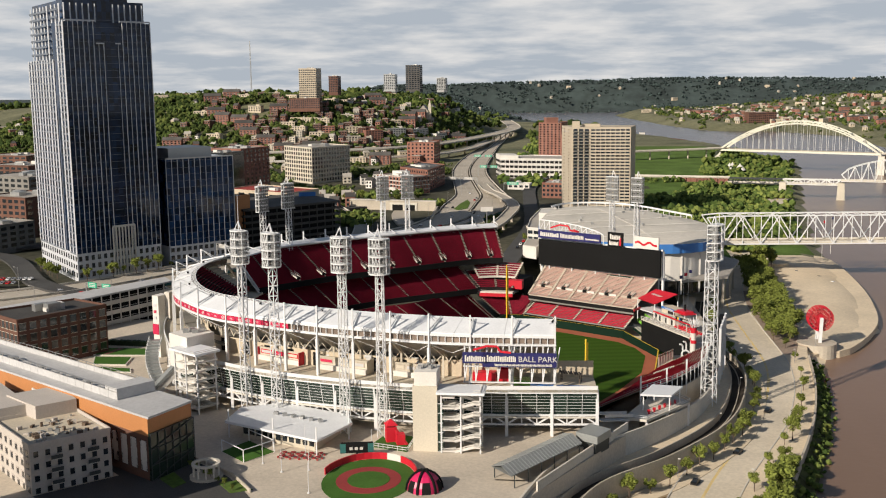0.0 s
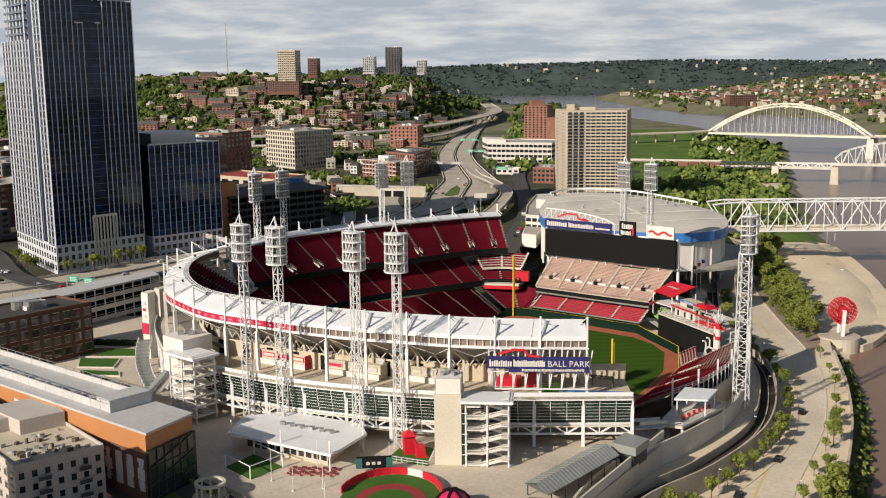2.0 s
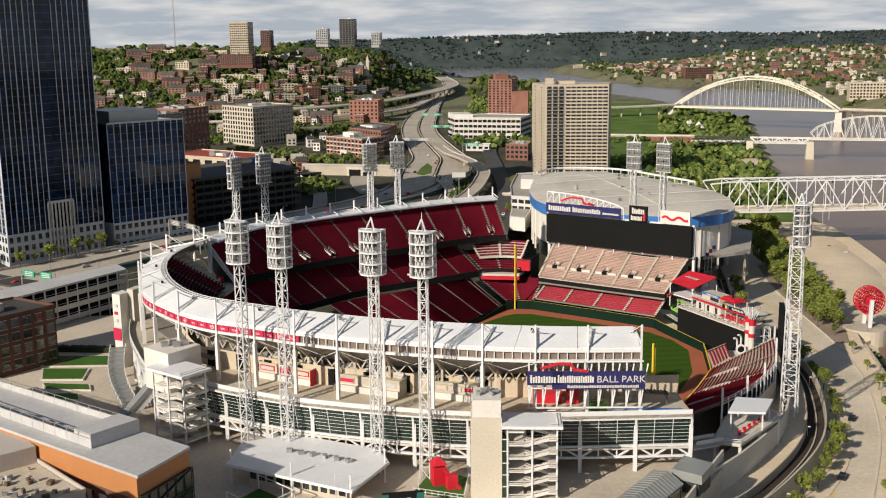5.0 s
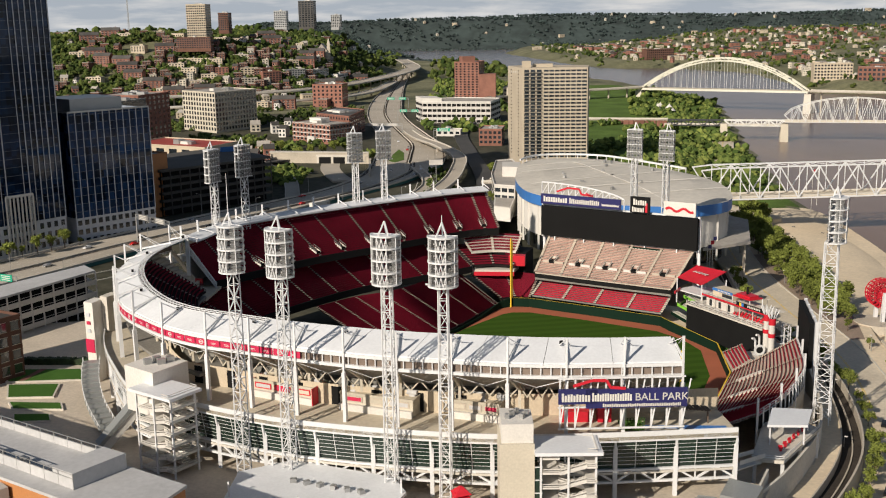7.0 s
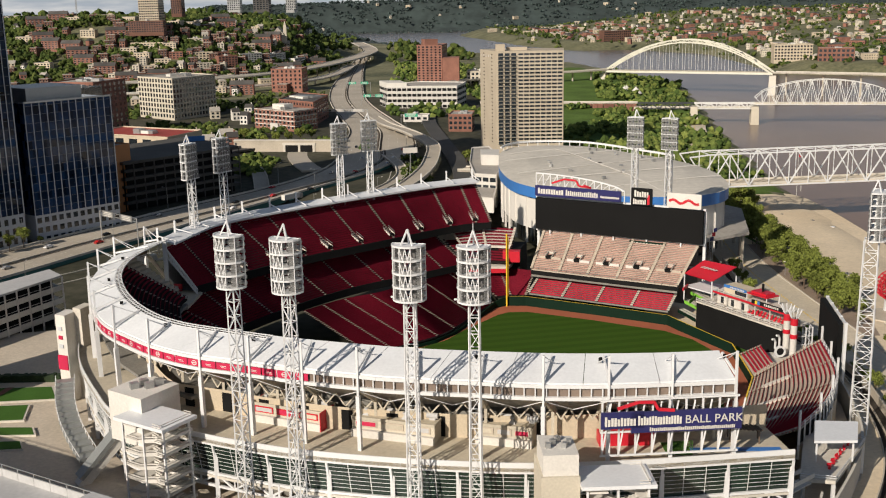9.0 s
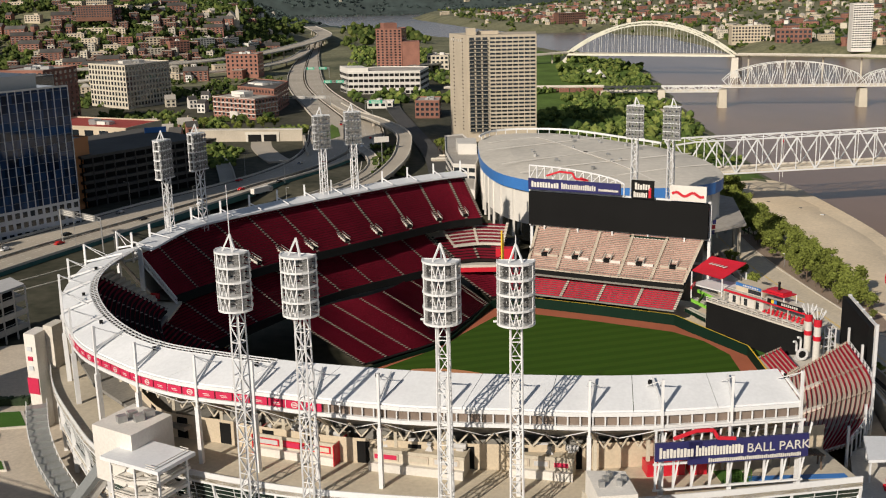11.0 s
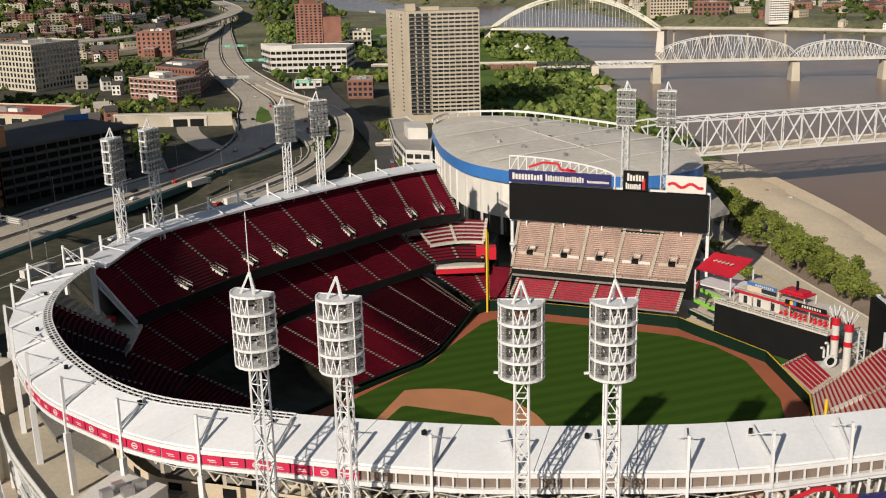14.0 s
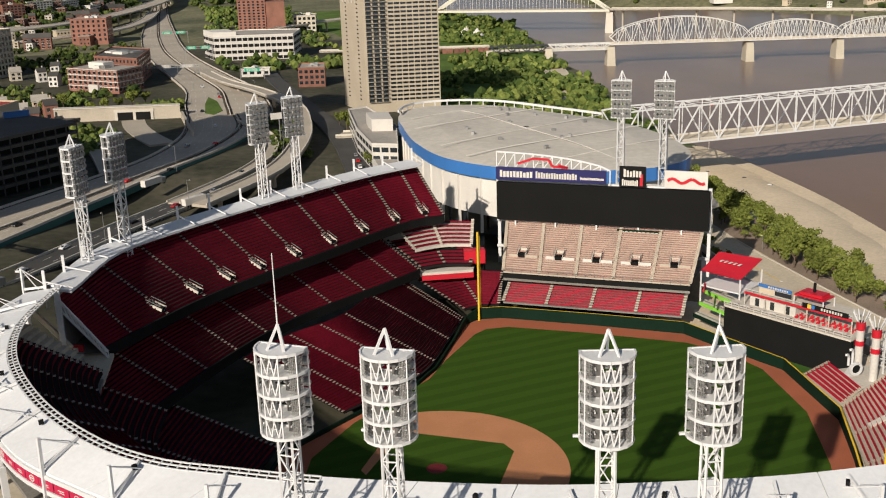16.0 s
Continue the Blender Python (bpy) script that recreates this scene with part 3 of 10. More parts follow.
stand = thing("third_base_grandstand", (-40, 400, 0), "three-deck grandstand with red seats and pale aisle steps", "grandstand")
UF = [(-82.5, 349.5), (-80.6, 352.2), (-68.1, 368.4), (-52.7, 385.3), (-29.8, 404.3), (1.6, 430.6), (15.5, 435.5)]
UB = [(-91.0, 351.0), (-90.0, 354.0), (-82.0, 379.0), (-65.0, 397.5), (-42.0, 417.5), (-9.5, 442.0), (10.5, 452.0)]
MF = [(-76.0, 338.0), (-66.2, 354.0), (-56.1, 368.8), (-45.3, 382.3), (-34.1, 393.7), (-19.9, 404.1), (-5.8, 414.4), (4.0, 422.0)]
MB = [(-90.0, 345.0), (-80.0, 364.0), (-69.0, 379.0), (-57.5, 393.5), (-45.5, 405.5), (-31.0, 416.5), (-16.5, 427.0), (-7.0, 434.0)]
LFR = [(-30.0, 353.0), (-18.5, 361.5), (-9.5, 368.0), (-2.8, 376.0), (6.2, 393.0), (13.6, 407.0)]
LBK = [(-52.0, 372.0), (-40.0, 384.5), (-28.0, 392.0), (-20.0, 400.0), (-12.0, 412.0), (-2.0, 424.0)]
# shares of each deck's length at which the aisles lie
UMARKS = [0.0, 0.072, 0.172, 0.276, 0.365, 0.449, 0.548, 0.655, 0.762, 0.87, 0.955, 1.0]
MMARKS = [0.0, 0.13, 0.24, 0.35, 0.46, 0.568, 0.682, 0.795, 0.91, 1.0]
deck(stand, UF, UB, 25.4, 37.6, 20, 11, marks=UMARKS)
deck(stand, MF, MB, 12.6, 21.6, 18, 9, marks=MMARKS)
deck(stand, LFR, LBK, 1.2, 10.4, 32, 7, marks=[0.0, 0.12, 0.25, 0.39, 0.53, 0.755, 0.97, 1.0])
fascia(stand, curve(UF, 20), 23.6, 26.2, -0.4, BLACK)
fascia(stand, curve(MF, 20), 10.8, 13.4, -0.4, BLACK)
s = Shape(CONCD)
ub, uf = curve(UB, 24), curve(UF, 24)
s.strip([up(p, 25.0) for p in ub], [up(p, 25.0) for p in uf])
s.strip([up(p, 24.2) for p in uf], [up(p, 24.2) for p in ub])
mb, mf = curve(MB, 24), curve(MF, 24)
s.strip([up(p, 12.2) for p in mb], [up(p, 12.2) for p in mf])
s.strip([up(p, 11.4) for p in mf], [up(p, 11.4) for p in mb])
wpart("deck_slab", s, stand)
s = Shape(CONCL)
s.strip([up(p, 39.4) for p in side_of(ub, 0.6)], [up(p, 8.0) for p in side_of(ub, 0.6)])
s.strip([up(p, 8.0) for p in ub], [up(p, 39.4) for p in ub])
s.strip([up(p, 39.4) for p in ub], [up(p, 39.4) for p in side_of(ub, 0.6)])
wpart("back_wall", s, stand)
# white rim roof with upright fins
s = Shape(ROOFW)
s.strip([up(p, 40.8) for p in side_of(ub, 2.5)], [up(p, 40.0) for p in side_of(ub, -3.5)], thick=0.6)
wpart("rim_roof", s, stand, "white rim roof")
fin = curve(UB, 13)
for i, p in enumerate(fin):
    q = fin[min(i + 1, 13)] if i < 13 else p
    a = fin[max(i - 1, 0)]
    d = Vector((q[0] - a[0], q[1] - a[1])).normalized()
    o = Vector((-d.y, d.x))
    s = Shape(WHITE)
    s.beam((p[0] + o.x * 2.2, p[1] + o.y * 2.2, 36.0), (p[0] + o.x * 2.2, p[1] + o.y * 2.2, 44.6), 0.6)
    s.beam((p[0] + o.x * 2.2, p[1] + o.y * 2.2, 42.0), (p[0] - o.x * 4, p[1] - o.y * 4, 40.6), 0.3)
    wpart("fin", s, stand)

# ---- first base side: shell, canopy and concourse ----
shell = thing("first_base_grandstand", (-20, 250, 8), "curved white steel grandstand with canopy roof and open concourse", "grandstand")
IN = [(-88.5, 348.8), (-93.3, 327.8), (-92.5, 309.0), (-86.0, 288.5), (-77.0, 272.0), (-68.0, 262.0), (-58.0, 256.0), (-47.0, 250.2), (-36.0, 245.5), (-20.5, 239.8), (-8.5, 236.5), (9.5, 232.9),
      (20.5, 231.6), (32.5, 231.0), (44.4, 231.3)]
OUT = [(-98.0, 356.0), (-103.5, 341.0), (-103.0, 316.0), (-98.0, 296.0), (-89.5, 275.0), (-80.0, 262.5), (-72.0, 254.0), (-62.9, 247.4), (-51.2, 242.0), (-38.8, 236.2), (-28.0, 232.0), (-21.0, 229.5),
       (-4.0, 225.8), (8.0, 223.2), (20.0, 222.0), (32.0, 222.0), (45.3, 222.4)]
NB = 16
ci, co = side_of(curve(IN, NB * 4), -2.4), curve(OUT, NB * 4)
c1_, c2_, c3_ = side_of(ci, 0.15), side_of(ci, 0.95), side_of(ci, 1.75)
BEND = 9    # bays with an open ladder edge; the straight ones are roofed to the edge
for k in range(NB):
    s = Shape(ROOFW)
    a, b2 = (ci if k < BEND else c3_)[k * 4:k * 4 + 5], co[k * 4:k * 4 + 5]
    g = 0.004
    a = [lerp(a[0], a[4], g)] + a[1:4] + [lerp(a[0], a[4], 1 - g)]
    b2 = [lerp(b2[0], b2[4], g)] + b2[1:4] + [lerp(b2[0], b2[4], 1 - g)]
    s.strip([up(p, 41.2 if k < BEND else 41.5) for p in a], [up(p, 38.6) for p in b2], thick=0.5)
    wpart("roof_panel", s, shell)
# open ladder of steel along the inner edge
for k in range(BEND):
    s = Shape(WHITE)
    for ln, z in ((c1_, 41.2), (c2_, 41.35), (c3_, 41.5)):
        for p, q in zip(ln[k * 4:k * 4 + 4], ln[k * 4 + 1:k * 4 + 5]):
            s.beam(up(p, z), up(q, z), 0.2)
    a_, b_ = along(c1_[k * 4:k * 4 + 5], 9), along(c3_[k * 4:k * 4 + 5], 9)
    for p, q in zip(a_, b_):
        s.beam(up(p, 41.2), up(q, 41.5), 0.18)
    wpart("edge_ladder", s, shell, "white open steel ladder edge")
for k, p in enumerate(along(side_of(ci, -1.4), 9)):
    s = Shape(BLACK, STEEL)
    s.box((p[0], p[1], 41.0), (0.7, 0.5, 0.7), k * 7, 0)
    wpart("vent", s, shell, "small black roof vent")
# beam and window band below the eave
for z in (37.9, 35.4):
    for k in range(0, len(co) - 1, 2):
        s = Shape(WHITE)
        for p, q in zip(co[k:k + 2], co[k + 1:k + 3]):
            s.beam(up(p, z), up(q, z), 0.7, 0.7)
        wpart("eave_beam", s, shell)
for p in along(co, 110):
    s = Shape(WHITE)
    s.beam(up(p, 35.4), up(p, 37.9), 0.24)
    wpart("eave_post", s, shell)
s = Shape(WINB)
back = side_of(co, 0.35)
s.strip([up(p, 37.9) for p in back], [up(p, 35.2) for p in back])
wpart("eave_wall", s, shell)
# underside of the upper seating, sloping inwards
s = Shape(CONC)
for n in range(10):
    f0, f1 = n / 10, (n + 1) / 10
    z0, z1 = 36.0 - 9.5 * f0, 36.0 - 9.5 * f1
    a_, b_ = side_of(co[2:], 0.6 + 15.4 * f0), side_of(co[2:], 0.6 + 15.4 * f1)
    s.strip([up(p, z0) for p in a_], [up(p, z0) for p in b_])
    s.strip([up(p, z0) for p in b_], [up(p, z1) for p in b_])
wpart("raker_slab", s, shell, "stepped pale concrete underside of the seating")
# concourse deck
DK = [(-112.0, 340.0), (-109.5, 324.0), (-102.4, 295.1), (-92.0, 271.0), (-80.3, 251.0), (-63.2, 241.5), (-55.5, 237.2), (-42.4, 231.2), (-30.1, 227.2), (-18.2, 224.1), (-6.6, 221.8), (6.5, 220.0), (26.8, 220.0), (57.8, 222.4)]
dk = curve(DK, 64)
din = side_of(dk, 17.0)
s = Shape(TAN)
s.strip([up(p, 22.4) for p in din], [up(p, 22.4) for p in dk], thick=0.8)
wpart("concourse_floor", s, shell)
s = Shape(BEIGE)
w = side_of(dk, 14.0)
s.strip([up(p, 27.5) for p in w], [up(p, 22.4) for p in w])
wpart("concourse_back_wall", s, shell)
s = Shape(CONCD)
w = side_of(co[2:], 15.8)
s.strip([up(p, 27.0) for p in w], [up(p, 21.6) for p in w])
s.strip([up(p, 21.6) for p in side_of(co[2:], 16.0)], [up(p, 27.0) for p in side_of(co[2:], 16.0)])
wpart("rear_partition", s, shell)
s = Shape(WHITE)
s.strip([up(p, 23.5) for p in side_of(dk, 0.25)], [up(p, 23.5) for p in dk])
s.strip([up(p, 23.5) for p in dk], [up(p, 21.2) for p in dk])
s.strip([up(p, 22.4) for p in side_of(dk, 0.25)], [up(p, 23.5) for p in side_of(dk, 0.25)])
wpart("parapet", s, shell)
# glazing storey, leaning in, and truss below
g0, g1 = side_of(dk, 0.5), side_of(dk, 1.6)
cells = 54
ga, gb = along(g0, cells), along(g1, cells)
for i in range(cells):
    s = Shape(GLASSG)
    s.face([up(gb[i], 14.6), up(gb[i + 1], 14.6), up(ga[i + 1], 21.2), up(ga[i], 21.2)])
    wpart("glass_pane", s, shell)
s = Shape(WHITE)
for i in range(cells + 1):
    s.beam(up(gb[i], 14.6), up(ga[i], 21.2), 0.13 if i % 3 else 0.5)
for t in (0.14, 0.28, 0.42, 0.56, 0.7, 0.84):
    for i in range(cells):
        s.beam(lerp(up(gb[i], 14.6), up(ga[i], 21.2), t), lerp(up(gb[i + 1], 14.6), up(ga[i + 1], 21.2), t), 0.08)
wpart("mullion_frame", s, shell)
s = Shape(WHITE)
tn = 54
ta = along(side_of(dk, 1.2), tn)
for i in range(tn):
    for z in (14.4, 11.6):
        s.beam(up(ta[i], z), up(ta[i + 1], z), 0.55, 0.5)
    s.beam(up(ta[i], 14.4 if i % 2 else 11.6), up(ta[i + 1], 11.6 if i % 2 else 14.4), 0.42)
    s.beam(up(ta[i], 11.6), up(ta[i], 14.4), 0.32)
wpart("lower_truss", s, shell)
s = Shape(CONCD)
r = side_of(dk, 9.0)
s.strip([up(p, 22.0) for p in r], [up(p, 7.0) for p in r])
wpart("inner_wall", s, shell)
s = Shape(CONCL)
s.strip([up(p, 14.0) for p in r], [up(p, 14.0) for p in side_of(dk, 0.8)], thick=0.5)
wpart("lower_floor", s, shell)
# big eave columns, with a stay from each tip to the roof
fine = along(co, 400)
k0 = min(range(401), key=lambda i: math.dist(fine[i], (-62.2, 244.8)))
cols = along(fine[:k0 + 1], 8)[:-1] + along(fine[k0:], 9)
for i, p in enumerate(cols):
    q = min(ci, key=lambda c: math.dist(c, p))
    d = Vector((q[0] - p[0], q[1] - p[1])).normalized()
    s = Shape(WHITE)
    foot = (p[0] - d.x * 0.4, p[1] - d.y * 0.4, 22.4)
    s.beam(foot, (p[0] - d.x * 0.5, p[1] - d.y * 0.5, 34.0), 0.75, 1.0)
    s.beam((p[0] - d.x * 0.5, p[1] - d.y * 0.5, 33.0), (p[0] - d.x * 0.3, p[1] - d.y * 0.3, 44.2), 0.42, 0.5)
    wpart("column", s, shell)
    s = Shape(WHITE)
    tip = (p[0] - d.x * 0.3, p[1] - d.y * 0.3, 44.0)
    for e in (-1, 1):
        s.beam(tip, (p[0] + d.x * 6 - d.y * e * 1.2, p[1] + d.y * 6 + d.x * e * 1.2, 40.6), 0.15)
    s.beam((p[0], p[1], 39.4), (q[0], q[1], 41.6), 0.35, 0.5)
    wpart("stay", s, shell)
    # sloping raker below the eave
    s = Shape(CREAM)
    s.beam((p[0] + d.x * 0.6, p[1] + d.y * 0.6, 35.2), (p[0] + d.x * 12.5, p[1] + d.y * 12.5, 27.6), 0.55, 1.3)
    wpart("raker", s, shell, "cream sloping raker beam")
    s = Shape(CREAM)
    s.beam((p[0] + d.x * 9, p[1] + d.y * 9, 22.4), (p[0] + d.x * 9, p[1] + d.y * 9, 30.2), 0.6)
    wpart("rear_post", s, shell)
    if i:
        # thin rods that meet below the middle of the bay, and zigzag bracing behind
        p0, d0 = cols[i - 1], d_last
        mid = Vector(((p0[0] + p[0]) / 2 + d.x * 4.5, (p0[1] + p[1]) / 2 + d.y * 4.5, 31.4))
        for e in ((p0[0], p0[1], 34.8), (p[0], p[1], 34.8)):
            s = Shape(WHITE)
            s.beam(e, mid, 0.14)
            wpart("rod", s, shell)
        u0, u1 = Vector((p0[0] + d0.x * 9.4, p0[1] + d0.y * 9.4)), Vector((p[0] + d.x * 9.4, p[1] + d.y * 9.4))
        for n in range(6):
            s = Shape(CREAM)
            s.beam((*u0.lerp(u1, n / 6), 27.4 if n % 2 else 30.0), (*u0.lerp(u1, (n + 1) / 6), 30.0 if n % 2 else 27.4), 0.28)
            wpart("brace", s, shell)
    d_last = d
for i, p in enumerate(along(side_of(dk, 1.2), 18)):
    s = Shape(WHITE)
    s.beam(up(p, 7.0), up(p, 22.0), 0.9)
    wpart("pillar", s, shell)

SIGNRED = mat("crimson_sign_panel", (0.50, 0.02, 0.07), 0.5, var=0.1, bump=0.02)
# sign strip below the eave
strip_pts = side_of(co, -0.2)
for k in range(20, 41):
    s = Shape(SIGNRED, WALLW)
    a, b2 = strip_pts[k], strip_pts[k + 1]
    s.beam(up(lerp(a, b2, 0.035), 36.65), up(lerp(a, b2, 0.965), 36.65), 0.14, 1.5)
    o = side_of([a, b2], -0.1)
    ax, mid = (Vector(o[1]) - Vector(o[0])).normalized(), Vector(lerp(o[0], o[1], 0.5))
    if k % 3 == 0:
        # white ring with a bar through it
        ring = [up(mid + ax * 0.62 * math.cos(math.pi * n / 7), 36.65 + 0.46 * math.sin(math.pi * n / 7)) for n in range(14)]
        for u, v in zip(ring, ring[1:] + ring[:1]):
            s.beam(u, v, 0.06, 0.15, 1)
        s.beam(up(mid - ax * 0.5, 36.65), up(mid + ax * 0.5, 36.65), 0.06, 0.18, 1)
    else:
        s.beam(up(mid - ax * 0.75, 36.72), up(mid + ax * 0.6, 36.72), 0.06, 0.13, 1)
        s.beam(up(mid - ax * 0.5, 36.42), up(mid + ax * 0.75, 36.42), 0.06, 0.09, 1)
    wpart("sign_strip", s, shell, "crimson advertising panel with white marks")
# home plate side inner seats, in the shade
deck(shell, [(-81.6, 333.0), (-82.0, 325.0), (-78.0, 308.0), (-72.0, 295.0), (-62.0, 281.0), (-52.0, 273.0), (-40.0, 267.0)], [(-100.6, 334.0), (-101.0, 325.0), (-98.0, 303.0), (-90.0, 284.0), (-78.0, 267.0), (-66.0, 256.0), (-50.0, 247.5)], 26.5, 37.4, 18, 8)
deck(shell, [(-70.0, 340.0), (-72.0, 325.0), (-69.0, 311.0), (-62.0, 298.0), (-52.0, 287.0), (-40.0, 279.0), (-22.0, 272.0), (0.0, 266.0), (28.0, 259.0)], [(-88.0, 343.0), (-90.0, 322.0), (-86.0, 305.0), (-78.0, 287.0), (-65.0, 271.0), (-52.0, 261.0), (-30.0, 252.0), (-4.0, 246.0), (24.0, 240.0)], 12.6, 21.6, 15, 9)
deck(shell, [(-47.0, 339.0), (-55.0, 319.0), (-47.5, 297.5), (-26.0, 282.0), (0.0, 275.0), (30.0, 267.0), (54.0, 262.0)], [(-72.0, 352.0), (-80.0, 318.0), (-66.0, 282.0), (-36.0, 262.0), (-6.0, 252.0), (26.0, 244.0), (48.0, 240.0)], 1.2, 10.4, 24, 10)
s = Shape(CONCD)
s.strip([(-100.6, 334, 25.6), (-101, 325, 25.6), (-98, 303, 25.6), (-90, 284, 25.6), (-78, 267, 25.6), (-66, 256, 25.6)], [(-81.6, 333, 25.6), (-82, 325, 25.6), (-78, 308, 25.6), (-72, 295, 25.6), (-62, 281, 25.6), (-52, 273, 25.6)], thick=0.8)
wpart("deck_slab", s, shell)

# open gap between the decks at the bend: tan floor, sloping end truss, post and red roundel board
s = Shape(TAN)
s.slab([(-101, 334.5), (-81.8, 333.5), (-80.5, 350), (-92, 356), (-101, 350)], 23.6, 24.4)
wpart("gap_floor", s, shell)
s = Shape(WHITE)
e0, e1 = Vector((-91.2, 350.2, 39.0)), Vector((-81.5, 347.8, 25.8))
for o in (0.0, -2.2):
    s.beam(e0 + Vector((0, 0, o)), e1 + Vector((0, 0, o * 0.6)), 0.45)
for i in range(9):
    p, q = e0.lerp(e1, i / 9), e0.lerp(e1, (i + 1) / 9)
    s.beam(p, q + Vector((0, 0, -1.7)), 0.22)
    s.beam(q, q + Vector((0, 0, -1.7)), 0.22)
wpart("end_truss", s, stand, "white sloping end truss")
s = Shape(WHITE)
s.beam((-90.5, 348.4, 24), (-90.5, 348.4, 41.5), 1.2)
wpart("end_post", s, stand)
s = Shape(REDPAINT, WALLW)
s.box((-88.5, 352.2, 24.4), (3.4, 0.5, 2.2), -20, 0)
s.box((-88.6, 351.8, 25.0), (1.0, 0.3, 1.0), -20, 1)
wpart("board", s, stand, "red board with white roundel")


def vomitory(parent, p, yaw, z, w=2.6, d=3.8, rise=2.4):
    """A stair opening in the seats: black block for its shaded mouth, pale side walls and rails."""
    c, q = math.cos(radians(yaw)), math.sin(radians(yaw))
    at = lambda x, y: (p[0] + c * x - q * y, p[1] + q * x + c * y)
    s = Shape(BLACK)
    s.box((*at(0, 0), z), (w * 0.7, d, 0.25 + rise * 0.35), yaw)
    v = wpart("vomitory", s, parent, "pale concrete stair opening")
    for e in (-1, 1):
        s = Shape(CONCL)
        s.beam((*at(e * w * 0.43, -d / 2), z + 0.7), (*at(e * w * 0.43, d / 2), z + rise * 0.55 + 1.0), 0.22, 0.7)
        wpart("side_wall", s, v)
        s = Shape(STEEL)
        s.beam((*at(e * w * 0.5, -d / 2), z + 1.7), (*at(e * w * 0.5, d / 2), z + rise * 0.55 + 2.0), 0.12)
        wpart("rail", s, v)
    s = Shape(CONCL)
    s.box((*at(0, d / 2), z), (w, 0.3, rise * 0.55 + 1.0), yaw)
    wpart("end_wall", s, v)


for a in UMARKS[2:-1]:
    f, b = curve(UF, 500)[round(500 * a)], curve(UB, 500)[round(500 * a)]
    d = Vector((b[0] - f[0], b[1] - f[1]))
    vomitory(stand, lerp(f, b, 0.17), math.degrees(math.atan2(d.y, d.x)) - 90, 25.4 + 12.2 * 0.11)

# ---- light towers ----
LENS = mat("lamp_lens", (0.20, 0.20, 0.19), 0.2, var=0.2, fine=3.0, bump=0)
MESHP = mat("perforated_screen", (0.13, 0.125, 0.12), 0.6, metal=0.2, var=0.2, big=0.5, fine=6.0)
s = Shape(STEEL, LENS)
s.tube((0, -0.45, 0), (0, 0.25, 0), 0.25, 0.58, n=10, k=0)
s.tube((0, 0.25, 0), (0, 0.30, 0), 0.52, 0.50, n=10, k=1)
FLOOD = s.mesh("floodlight")

